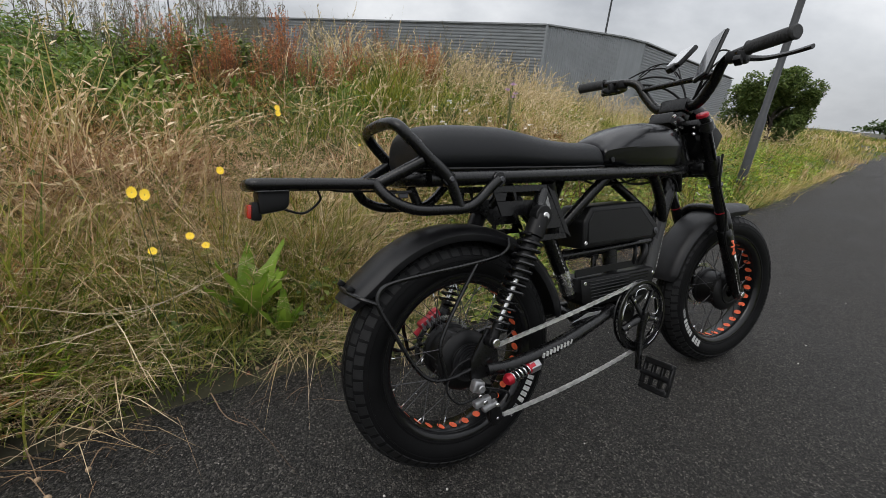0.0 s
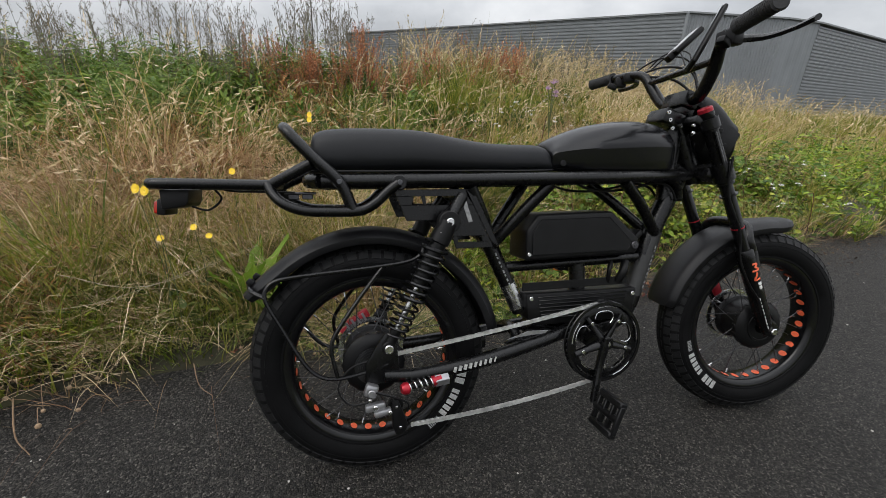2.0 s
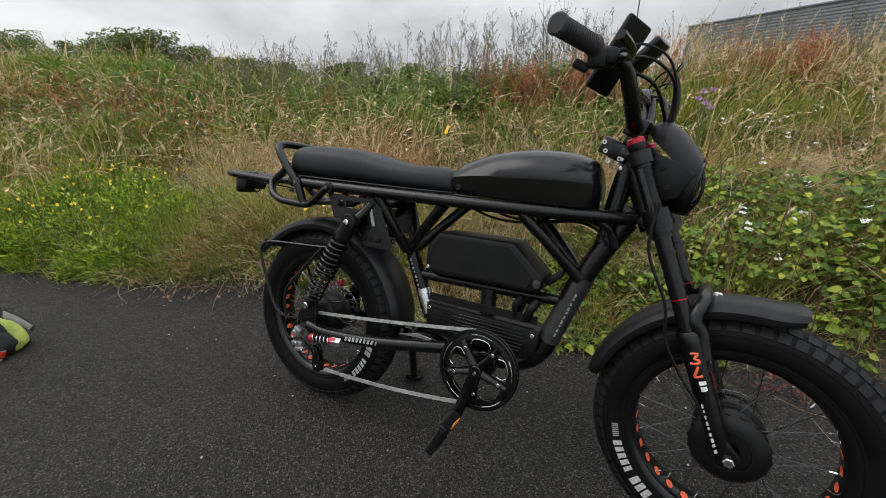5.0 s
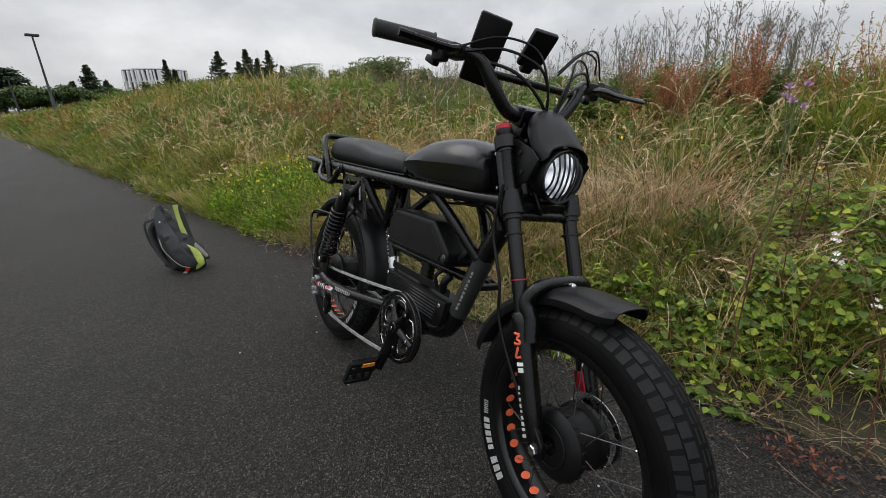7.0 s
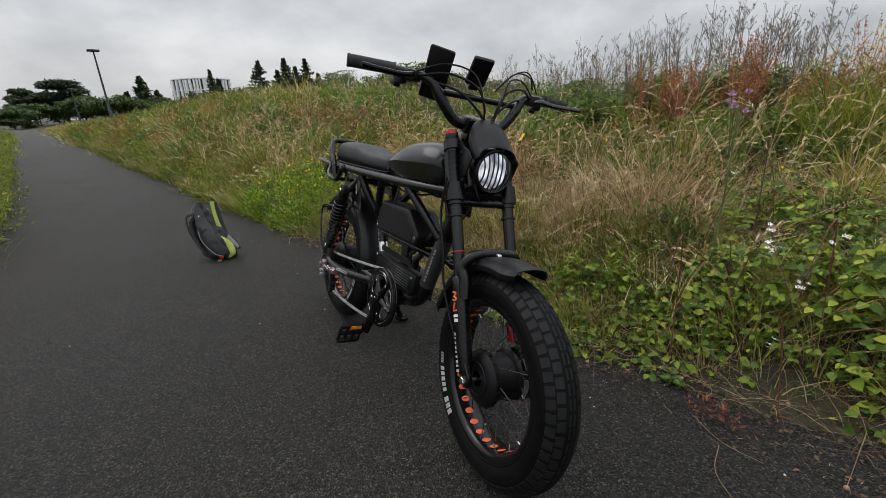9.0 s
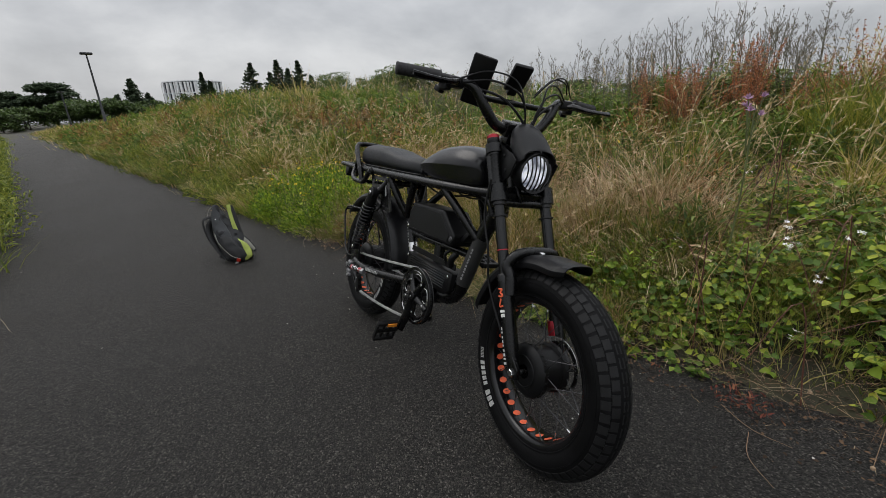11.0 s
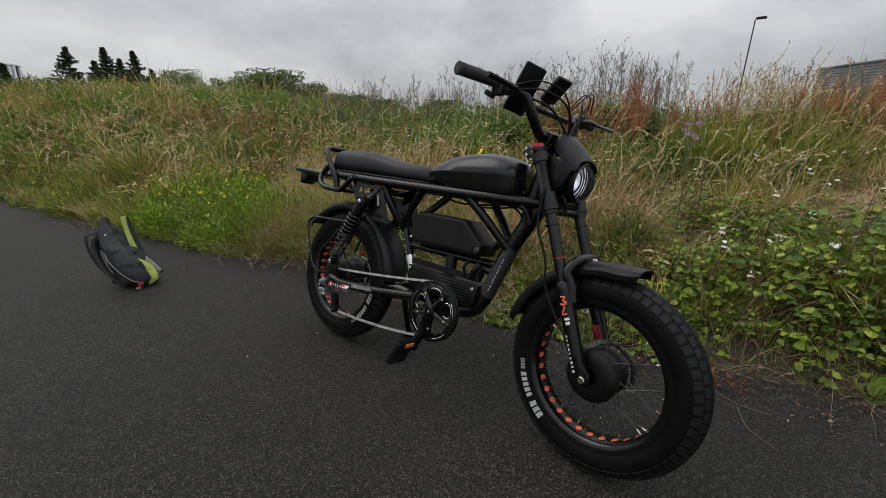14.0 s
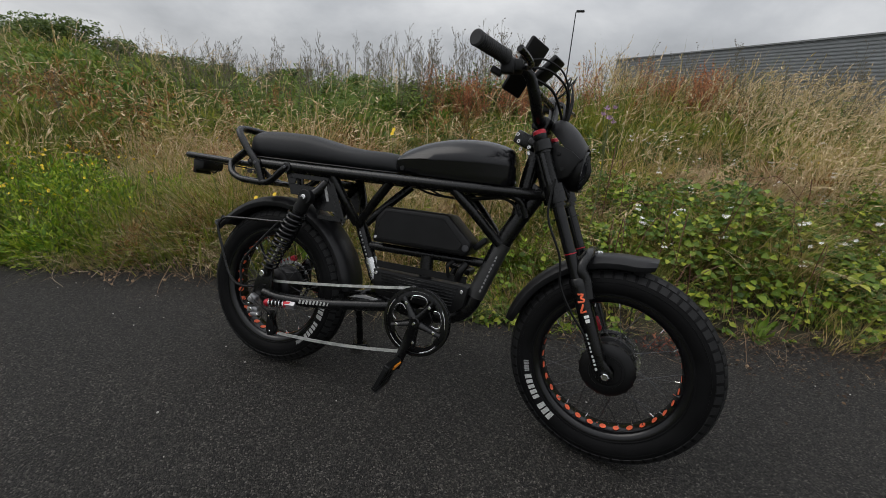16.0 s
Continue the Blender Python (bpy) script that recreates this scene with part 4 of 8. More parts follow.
for s in (1, -1):
    q = B()
    tube(q, [(0.52, -0.07 * s, 0.728), (0.57, -0.06 * s, 0.712), (0.63, -0.06 * s, 0.708), (0.70, -0.05 * s, 0.715), (0.78, -0.045 * s, 0.728), (0.83, -0.04 * s, 0.715), (0.855, -0.036 * s, 0.68)], 0.0035, 6)
    bpart("frame_cable", q, M_PLASTIC)

# ---- battery
bt = B()
slab(bt, [(0.392, 0.531), (0.715, 0.536), (0.724, 0.548), (0.727, 0.578), (0.640, 0.655), (0.424, 0.651), (0.394, 0.610)], -0.058, 0.058, 0.009, 3)
battery = bpart("battery", bt, M_PLASTIC, label="black plastic frame battery with a key lock")
q = B()
slab(q, [(0.408, 0.545), (0.690, 0.548), (0.700, 0.572), (0.630, 0.640), (0.432, 0.637), (0.410, 0.605)], -0.0600, -0.0575, 0.002, 1)
bpart("battery_cover", q, M_PLASTIC, battery)
q = B()
disc(q, (0.711, -0.056, 0.561), 0.011, -0.006, seg=20)
disc(q, (0.711, -0.061, 0.561), 0.005, -0.003, seg=12)
bpart("key_lock", q, M_DARKST, battery)
q = B()
block(q, (0.745, 0, 0.578), (0.018, 0.05, 0.05), (0, 44, 0), 0.006)
bpart("battery_latch", q, M_PLASTIC, battery)
q = B()
disc(q, (0.402, -0.055, 0.548), 0.006, -0.005, seg=12)
bpart("bolt", q, M_STEEL, battery)

# ---- controller box with fins
cb = B()
slab(cb, [(0.402, 0.440), (0.735, 0.438), (0.728, 0.372), (0.700, 0.352), (0.430, 0.352), (0.408, 0.372)], -0.042, 0.042, 0.004)
ctrl = bpart("controller_box", cb, M_PLASTIC, label="black finned controller box above the cranks")
for k in range(7):
    q = B()
    block(q, (0.568, -0.0435, 0.430 - 0.0095 * k), (0.27 - 0.004 * k, 0.005, 0.0032), (0, 0, 0), 0.001, 1)
    bpart("fin", q, M_GLOSS, ctrl)
q = B()
block(q, (0.560, -0.020, 0.456), (0.320, 0.005, 0.022), (0, -0.5, 0), 0.001, 1)
bpart("top_rail", q, M_PLASTIC, ctrl)
q = B()
tube(q, [(0.69, -0.02, 0.455), (0.70, -0.03, 0.485), (0.712, -0.02, 0.51)], 0.012, 10)
tube(q, [(0.66, -0.02, 0.455), (0.655, -0.03, 0.49), (0.668, -0.02, 0.512)], 0.006, 8)
bpart("cable_connector", q, M_PLASTIC, ctrl)

# ---- crankset
CR = Vector((0.60, -0.092, 0.312))
cs = B()
turned(cs, [(0.080, -0.002), (0.098, -0.002), (0.1015, 0.0), (0.098, 0.002), (0.080, 0.002), (0.080, -0.002)], CR, seg=84)
for k in range(44):
    a = 2 * math.pi * k / 44
    block(cs, (CR.x + 0.104 * math.cos(a), CR.y, CR.z + 0.104 * math.sin(a)), (0.008, 0.003, 0.006), (0, -math.degrees(a), 0), 0.001, 1)
crank = bpart("chainring", cs, M_FRAME, label="black chainring with bright machined edges")
q = B()
turned(q, [(0.101, 0.006), (0.108, 0.006), (0.1095, 0.008), (0.101, 0.010), (0.101, 0.006)], CR, seg=60)
turned(q, [(0.101, -0.010), (0.108, -0.010), (0.1095, -0.008), (0.101, -0.006), (0.101, -0.010)], CR, seg=60)
bpart("chain_guard_ring", q, M_GLOSS, crank)
for k in range(5):
    a = radians(-18 + 72 * k)
    q = B()
    tube(q, [CR + Vector((0.012 * math.cos(a), -0.008, 0.012 * math.sin(a))), CR + Vector((0.05 * math.cos(a), -0.006, 0.05 * math.sin(a))), CR + Vector((0.086 * math.cos(a), -0.003, 0.086 * math.sin(a)))], [0.015, 0.010, 0.009], 10, flat=0.55)
    bpart("spider_arm", q, M_FRAME, crank)
    q = B()
    disc(q, CR + Vector((0.066 * math.cos(a), -0.010, 0.066 * math.sin(a))), 0.0052, -0.003, seg=10)
    bpart("chainring_bolt", q, M_STEEL, crank)
    # machined bright edges in the windows of the ring
    b = a + radians(36)
    q = B()
    tube(q, [CR + Vector((rr * math.cos(b + t), -0.0035, rr * math.sin(b + t))) for rr, t in ((0.052, -0.36), (0.070, -0.40), (0.0815, -0.25), (0.083, 0.0), (0.0815, 0.25), (0.070, 0.40))], 0.0013, 5)
    bpart("machined_edge", q, M_STEEL, crank)
    q = B()
    tube(q, [CR + Vector((0.0965 * math.cos(b + t), -0.0105, 0.0965 * math.sin(b + t))) for t in (-0.34, -0.1, 0.1, 0.26)], 0.0014, 5)
    bpart("machined_edge", q, M_STEEL, crank)
ARM = Vector((-0.040, 0, -0.152))
for s, nm in ((1, "crank_arm"), (-1, "crank_arm")):
    q = B()
    base = Vector((CR.x, -0.106 * s, CR.z))
    tip = base + ARM * s + Vector((0, -0.014 * s, 0))
    tube(q, [base - ARM * s * 0.08, base + ARM * s * 0.4, tip], [0.021, 0.0175, 0.0155], 12, flat=0.6)
    disc(q, base + Vector((0, 0.004 * s, 0)), 0.0175, -0.014 * s, seg=20)
    arm = bpart(nm, q, M_FRAME)
    if s == 1:
        q = B()
        disc(q, base + Vector((0, -0.012, 0)), 0.006, -0.003, seg=12)
        bpart("crank_bolt", q, M_STEEL, arm)
    # pedal: platform frame, axle, reflectors
    pm = Matrix.Translation(tip + Vector((0, -0.012 * s, 0))) @ pose(0, 0, 0, 0, (-68 if s == 1 else 12), 0)
    q = B()
    tube(q, [pm @ Vector((0, 0, 0)), pm @ Vector((0, -0.088 * s, 0))], 0.009, 10, smooth=False)
    ped = bpart("pedal", q, M_PLASTIC, label="black plastic platform pedal with amber reflectors")
    for xx in (-0.038, 0.038):
        q = B()
        block(q, (xx, -0.048 * s, 0), (0.017, 0.086, 0.021), (0, 0, 0), 0.003, 1, pm)
        bpart("pedal_side", q, M_PLASTIC, ped)
        if xx * s > 0:
            q = B()
            block(q, (xx * 0.96, -0.036 * s, -0.0125), (0.015, 0.040, 0.004), (0, 0, 0), 0.001, 1, pm)
            bpart("pedal_reflector", q, M_AMBER, ped, "amber reflector")
    for yy in (-0.008, -0.034, -0.062, -0.088):
        q = B()
        block(q, (0, yy * s, 0), (0.074, 0.009, 0.015), (0, 0, 0), 0.002, 1, pm)
        bpart("pedal_rib", q, M_PLASTIC, ped)

# ---- chain: side plates and rollers
def chain_run(a, b, sag):
    q = B()
    a, b = Vector(a), Vector(b)
    n = max(2, int((b - a).length / 0.0127))
    pts = [a.lerp(b, i / n) - Vector((0, 0, sag * 4 * (i / n) * (1 - i / n))) for i in range(n + 1)]
    for i in range(n):
        p0, p1 = pts[i], pts[i + 1]
        d = (p1 - p0).normalized()
        ang = math.degrees(math.atan2(-d.z, d.x))
        yaw = math.degrees(math.atan2(d.y, math.hypot(d.x, d.z)))
        off = 0.0038 if i % 2 else 0.0026
        for s in (-1, 1):
            for k in range(1):
                block(q, (p0 + p1) / 2 + Vector((0, s * off, 0)), ((p1 - p0).length + 0.005, 0.0014, 0.0078), (0, ang, yaw), 0, 1)
        disc(q, p0 + Vector((0, -0.0045, 0)), 0.0040, 0.009, seg=7, bevel=0)
    return q


ch = chain_run((0.035, -0.090, 0.330), (0.578, -0.092, 0.415), 0.004)
chain = bpart("chain", ch, M_CHAIN, label="bright steel drive chain hanging slack", smooth=False)
tagged(chain, "bright steel drive chain hanging slack", kind="stuff")
tagged(bpart("chain_lower_run", chain_run((0.085, -0.088, 0.148), (0.572, -0.092, 0.207), 0.010), M_CHAIN, chain, smooth=False), "slack lower run of the chain", kind="stuff")
q = B()
for a in np.linspace(radians(92), radians(-92), 26):
    block(q, (CR.x + 0.1035 * math.cos(a), CR.y, CR.z + 0.1035 * math.sin(a)), (0.006, 0.008, 0.011), (0, -math.degrees(a), 0), 0, 1)
tagged(bpart("chain_wrap", q, M_DARKST, chain, smooth=False), "chain links on the chainring", kind="stuff")

# ---- swingarm
sw = B()
for s in (1, -1):
    tube(sw, [(0.520, -0.055 * s, 0.338), (0.40, -0.078 * s, 0.318), (0.25, -0.100 * s, 0.296), (0.10, -0.108 * s, 0.284), (0.02, -0.108 * s, 0.290)], [0.018, 0.019, 0.0185, 0.017, 0.015], 12)
    slab(sw, [(-0.025, 0.275), (0.035, 0.272), (0.055, 0.300), (0.050, 0.380), (0.025, 0.392), (0.002, 0.36), (-0.022, 0.32)], -0.112 * s, -0.102 * s, 0.003)
tube(sw, [(0.37, -0.080, 0.322), (0.372, 0, 0.345), (0.37, 0.080, 0.322)], 0.014, 10)
slab(sw, [(0.33, 0.322), (0.40, 0.352), (0.46, 0.350), (0.47, 0.326), (0.40, 0.314)], -0.072, -0.056, 0.004)
swing = bpart("swingarm", sw, M_FRAME, label="black rear swingarm")
for k in range(9):
    q = B()
    P0, P1 = Vector((0.296, -0.1150, 0.304)), Vector((0.180, -0.1235, 0.291))
    o = P1.lerp(P0, k / 9 + 0.05)
    wd = (0.0065, 0.0075, 0.0075, 0.007, 0.006, 0.0055, 0.006, 0.006, 0.003)[k]
    block(q, o, (wd * 0.95, 0.003, 0.0125), (0, 16, 4), 0, 1)
    bpart("swingarm_print", q, M_FLANK, swing, smooth=False)
q = B()
slab(q, [(0.335, 0.334), (0.395, 0.352), (0.45, 0.349), (0.44, 0.340), (0.40, 0.340)], -0.0745, -0.0722, 0.0008, 1)
bpart("pivot_plate", q, M_ALU, swing, "brushed alloy pivot plate")
# folding foot pegs with springs
for s in (1, -1):
    q = B()
    tube(q, [(0.168, -0.120 * s, 0.272), (0.135, -0.124 * s, 0.270)], 0.0145, 6, smooth=False)
    peg = bpart("foot_peg", q, M_ALU, label="red and silver foot peg with a coil spring")
    q = B()
    tube(q, [(0.150, -0.122 * s, 0.2725), (0.128, -0.126 * s, 0.270)], 0.0125, 16, smooth=False)
    bpart("red_collar", q, M_RED, peg)
    q = B()
    tube(q, [(0.13, -0.126 * s, 0.270), (0.066, -0.136 * s, 0.266)], 0.007, 10, smooth=False)
    bpart("peg_core", q, M_PLASTIC, peg)
    q = B()
    coil(q, (0.128, -0.126 * s, 0.270), (0.070, -0.135 * s, 0.266), 0.0125, 0.0022, 4.5)
    bpart("peg_spring", q, M_STEEL, peg)
    q = B()
    tube(q, [(0.072, -0.135 * s, 0.266), (0.062, -0.1365 * s, 0.2655), (0.055, -0.138 * s, 0.265)], [0.014, 0.014, 0.010], 16, smooth=False)
    bpart("red_cap", q, M_RED, peg)

# ---- rear shocks
for s in (1, -1):
    a, b = Vector((0.172, -0.128 * s, 0.643)), Vector((0.030, -0.120 * s, 0.362))
    q = B()
    tube(q, [a, a.lerp(b, 0.16), a.lerp(b, 0.17), a.lerp(b, 0.5)], [0.022, 0.024, 0.019, 0.019], 14, smooth=False)
    shock = bpart("rear_shock", q, M_PLASTIC, label="black coil-over rear shock absorber")
    q = B()
    coil(q, a.lerp(b, 0.17), a.lerp(b, 0.64), 0.0275, 0.0046, 8.5)
    bpart("spring", q, M_GLOSS, shock)
    q = B()
    coil(q, a.lerp(b, 0.64), a.lerp(b, 0.90), 0.0245, 0.0030, 5)
    bpart("lower_spring", q, M_GLOSS, shock)
    q = B()
    tube(q, [a.lerp(b, 0.5), a.lerp(b, 0.86)], 0.0075, 12, smooth=False)
    bpart("shock_rod", q, M_STEEL, shock)
    q = B()
    tube(q, [a.lerp(b, 0.86), b], 0.013, 12, smooth=False)
    disc(q, b + Vector((0, 0.012 * s, 0)), 0.015, -0.024 * s, seg=16)
    bpart("shock_foot", q, M_PLASTIC, shock)
    q = B()
    disc(q, a + Vector((0, 0.014 * s, 0)), 0.025, -0.028 * s, seg=20)
    bpart("shock_eye", q, M_PLASTIC, shock)
    for p, r in ((a + Vector((0, -0.013 * s, 0)), 0.0095), (b + Vector((0, -0.013 * s, 0)), 0.0105)):
        q = B()
        disc(q, p, r, -0.008 * s, seg=14)
        bpart("shock_bolt", q, M_STEEL, shock)
    q = B()
    for i in range(3):
        block(q, a.lerp(b, 0.09 + 0.025 * i) + Vector((-0.006 + 0.006 * i, -0.0205 * s, 0)), (0.010, 0.001, 0.005), (0, 64, 0), 0, 1)
    bpart("shock_print", q, M_WHITE, shock, smooth=False)

# ---- rear hub: cassette, derailleur, caliper
q = B()
for i, r in enumerate((0.030, 0.034, 0.038, 0.042, 0.046)):
    turned(q, [(0.012, -0.088 + 0.005 * i), (r, -0.088 + 0.005 * i), (r, -0.0858 + 0.005 * i), (0.012, -0.0858 + 0.005 * i)], (0, 0, RW), seg=26)
bpart("cassette", q, M_DARKST, rear, "steel gear cassette")
q = B()
block(q, (-0.012, -0.118, 0.262), (0.030, 0.022, 0.030), (0, 20, 0), 0.006)
block(q, (-0.004, -0.124, 0.225), (0.046, 0.018, 0.018), (0, -8, 0), 0.005)
disc(q, (-0.012, -0.134, 0.262), 0.009, -0.006, seg=14)
derail = bpart("derailleur", q, M_ALU, label="alloy rear derailleur with a black cage")
q = B()
block(q, (0.012, -0.130, 0.212), (0.040, 0.016, 0.014), (0, -12, 0), 0.004)
bpart("derailleur_label", q, M_ALU, derail)
for p, r in (((-0.004, -0.136, 0.228), 0.006), ((0.028, -0.138, 0.214), 0.005), ((-0.016, -0.134, 0.246), 0.004)):
    q = B()
    disc(q, p, r, -0.005, seg=12)
    bpart("pivot_bolt", q, M_STEEL, derail)
q = B()
slab(q, [(0.035, 0.222), (0.052, 0.218), (0.072, 0.160), (0.066, 0.136), (0.044, 0.134), (0.036, 0.156)], -0.100, -0.094, 0.002)
slab(q, [(0.035, 0.222), (0.052, 0.218), (0.072, 0.160), (0.066, 0.136), (0.044, 0.134), (0.036, 0.156)], -0.083, -0.078, 0.002)
bpart("cage", q, M_PLASTIC, derail)
for p in ((0.046, 0.205), (0.055, 0.153)):
    q = B()
    disc(q, (p[0], -0.094, p[1]), 0.019, 0.012, seg=11)
    bpart("pulley", q, M_PLASTIC, derail)
    q = B()
    disc(q, (p[0], -0.1, p[1]), 0.004, -0.004, seg=8)
    bpart("pulley_bolt", q, M_STEEL, derail)
q = B()
tube(q, [(-0.01, -0.125, 0.262), (0.04, -0.132, 0.245), (0.07, -0.128, 0.225), (0.07, -0.118, 0.20)], 0.0028, 6)
tube(q, [(-0.01, -0.118, 0.235), (-0.06, -0.112, 0.23), (-0.085, -0.105, 0.27), (-0.05, -0.10, 0.315), (0.03, -0.10, 0.33)], 0.0025, 6)
bpart("gear_cable", q, M_PLASTIC, derail)
q = B()
block(q, (-0.035, 0.074, 0.372), (0.062, 0.030, 0.024), (0, -28, 0), 0.006)
block(q, (-0.016, 0.078, 0.386), (0.028, 0.02, 0.024), (0, -28, 0), 0.004)
tube(q, [(-0.058, 0.074, 0.352), (-0.075, 0.074, 0.340)], 0.009, 10, smooth=False)
cal = bpart("brake_caliper", q, M_RED, label="red anodised disc brake caliper")
q = B()
for i in range(4):
    block(q, (-0.058 + 0.014 * i, 0.055, 0.363 + 0.0075 * i), (0.006, 0.004, 0.022), (0, -28, 0), 0, 1)
bpart("caliper_fin", q, M_ALU, cal)

# ---- rear mudguard and its hoop
def guard(a0, a1, cx, R, w, put, name, lab, lip=0.0):
    q = B()
    prof = [(R - 0.032, -w), (R - 0.020, -w * 1.02), (R - 0.006, -w * 0.86), (R, -w * 0.55), (R + 0.002, 0), (R, w * 0.55), (R - 0.006, w * 0.86), (R - 0.020, w * 1.02), (R - 0.032, w)]
    inner = [(r - 0.0035, y * 0.96) for r, y in prof[::-1]]
    n = 36
    rings = []
    for k in range(n + 1):
        a = a0 + (a1 - a0) * k / n
        end = min(k, n - k) / n
        shrink = 1.0 if end > 0.06 else 0.80 + 0.20 * (end / 0.06) ** 0.5
        lift = lip * max(0.0, (k / n - 0.9) / 0.1)
        ring = []
        for r, y in prof + inner:
            rr = R + (r - R) * shrink + lift
            ring.append(q.verts.new((cx + rr * math.cos(a), y * shrink, RW + rr * math.sin(a))))
        rings.append(ring)
    m = len(rings[0])
    for A, Bq in zip(rings, rings[1:]):
        for i in range(m):
            q.faces.new((A[i], A[(i + 1) % m], Bq[(i + 1) % m], Bq[i]))
    q.faces.new(rings[0])
    q.faces.new(rings[-1][::-1])
    bmesh.ops.recalc_face_normals(q, faces=q.faces)
    return put(name, q, M_FENDER, None, lab)


rear_guard = guard(radians(8), radians(147), 0.0, 0.330, 0.062, bpart, "rear_mudguard", "matte black plastic rear mudguard", 0.012)
q = B()
for s in (1, -1):
    tube(q, [(0.030, -0.108 * s, 0.318), (-0.030, -0.106 * s, 0.300), (-0.085, -0.104 * s, 0.292), (-0.125, -0.102 * s, 0.302), (-0.158, -0.100 * s, 0.338), (-0.200, -0.096 * s, 0.420), (-0.228, -0.092 * s, 0.478), (-0.226, -0.088 * s, 0.505), (-0.200, -0.084 * s, 0.522), (-0.12, -0.078 * s, 0.530), (0.00, -0.074 * s, 0.538), (0.085, -0.072 * s, 0.548), (0.118, -0.070 * s, 0.565), (0.125, -0.064 * s, 0.588)], 0.0048, 8)
    tube(q, [(0.025, -0.074 * s, 0.537), (-0.03, -0.085 * s, 0.470), (-0.085, -0.098 * s, 0.395), (-0.096, -0.102 * s, 0.360), (-0.090, -0.104 * s, 0.320), (-0.085, -0.104 * s, 0.294)], 0.0048, 8)
tube(q, [(-0.228, -0.092, 0.485), (-0.262, -0.07, 0.50), (-0.275, 0, 0.506), (-0.262, 0.07, 0.50), (-0.228, 0.092, 0.485)], 0.0048, 8)
bpart("mudguard_hoop", q, M_FRAME, rear_guard, "black steel rod hoop carrying the mudguard")
for y in (-0.035, 0.035):
    q = B()
    block(q, (-0.268, y, 0.512), (0.016, 0.012, 0.014), (0, 40, 0), 0.003)
    bpart("hoop_clip", q, M_PLASTIC, rear_guard)

# ---- front fork
LEGDIR = SDIR
CAP = Vector((0.893, 0, 0.915))
def leg(s, d):
    return CAP + Vector((0, -0.087 * s, 0)) + LEGDIR * d


for s in (1, -1):
    q = B()
    tube(q, [leg(s, 0.0), leg(s, 0.012), leg(s, 0.014), leg(s, 0.16), leg(s, 0.162), leg(s, 0.20)], [0.0190, 0.0190, 0.0178, 0.0178, 0.0205, 0.0205], 18, smooth=False)
    lg = fpart("fork_leg", q, M_FRAME, label="black front fork leg with printed lower slider")
    q = B()
    o = Vector((-0.004, -0.0185 * s, 0))
    tube(q, [leg(s, 0.055) + o, leg(s, 0.150) + o], 0.0075, 10, smooth=False, flat=0.6)
    fpart("leg_rib", q, M_FRAME, lg)
    for d in (0.035, 0.048, 0.20, 0.235):
        q = B()
        tube(q, [leg(s, d), leg(s, d + 0.004)], 0.0205 if d < 0.1 else 0.0225, 18, smooth=False)
        fpart("leg_ring", q, M_FRAME, lg)
    q = B()
    tube(q, [leg(s, -0.012), leg(s, -0.009), leg(s, 0.002)], [0.016, 0.0185, 0.0185], 18, smooth=False)
    fpart("red_cap", q, M_RED, lg, "red anodised fork cap")
    q = B()
    tube(q, [leg(s, 0.20), leg(s, 0.50)], 0.0165, 16, smooth=False)
    fpart("stanchion", q, M_GLOSS, lg)
    q = B()
    tube(q, [leg(s, 0.335), leg(s, 0.338)], 0.0172, 16, smooth=False)
    fpart("red_ring", q, M_RED, lg)
    q = B()
    tube(q, [leg(s, 0.405), leg(s, 0.410), leg(s, 0.43), leg(s, 0.60), leg(s, 0.66), leg(s, 0.69)], [0.019, 0.0225, 0.0225, 0.0215, 0.018, 0.010], 18, smooth=False)
    fpart("slider", q, M_FRAME, lg)
    q = B()
    slab(q, [(1.130, 0.345), (1.150, 0.350), (1.190, 0.312), (1.192, 0.285), (1.172, 0.276), (1.150, 0.284)], -0.099 * s, -0.085 * s, 0.003)
    fpart("dropout", q, M_FRAME, lg)
    if s == 1:
        for d, hk in ((0.458, ((-0.5, -1), (1, -0.8), (0.2, 0), (1, 0.5), (0.6, 1), (-1, 0.9))), (0.486, ((0.4, -1), (-0.2, 0), (-0.8, 1), (0.9, 0.8)))):
            q = B()
            tube(q, [leg(1, d) + Vector((0.008 * u, -0.0222 + 0.002 * abs(u), 0.003 * u)) + LEGDIR * 0.011 * v for u, v in hk], 0.0030, 6, 3)
            fpart("fork_print", q, M_ORANGE, lg)
        for d, ln, wd, mt in ((0.512, 0.007, 0.020, M_WHITE), (0.524, 0.009, 0.018, M_WHITE)):
            q = B()
            o = leg(1, d) + Vector((0.004, -0.0185, 0.004))
            tube(q, [o - LEGDIR * ln / 2, o + LEGDIR * ln / 2], wd / 2, 10, smooth=False, flat=0.42)
            fpart("fork_print", q, mt, lg)
        for i in range(9):
            q = B()
            o = leg(1, 0.555 + 0.012 * i) + Vector((-0.006, -0.0195, -0.002))
            tube(q, [o, o + LEGDIR * (0.0075, 0.005, 0.0065)[i % 3]], 0.0042, 6, smooth=False, flat=0.3)
            fpart("fork_print", q, M_FLANK, lg)
q = B()
for d0, th in ((0.168, 0.050),):
    a, b = leg(1, d0), leg(-1, d0)
    for s in (1, -1):
        tube(q, [leg(s, d0 - th / 2), leg(s, d0 + th / 2)], 0.0275, 18, smooth=False)
    c = (a + b) / 2
    block(q, c + Vector((-0.012, 0, -0.004)), (0.050, 0.165, 0.040), (0, 23.5, 0), 0.008)
a, b = leg(1, 0.03), leg(-1, 0.03)
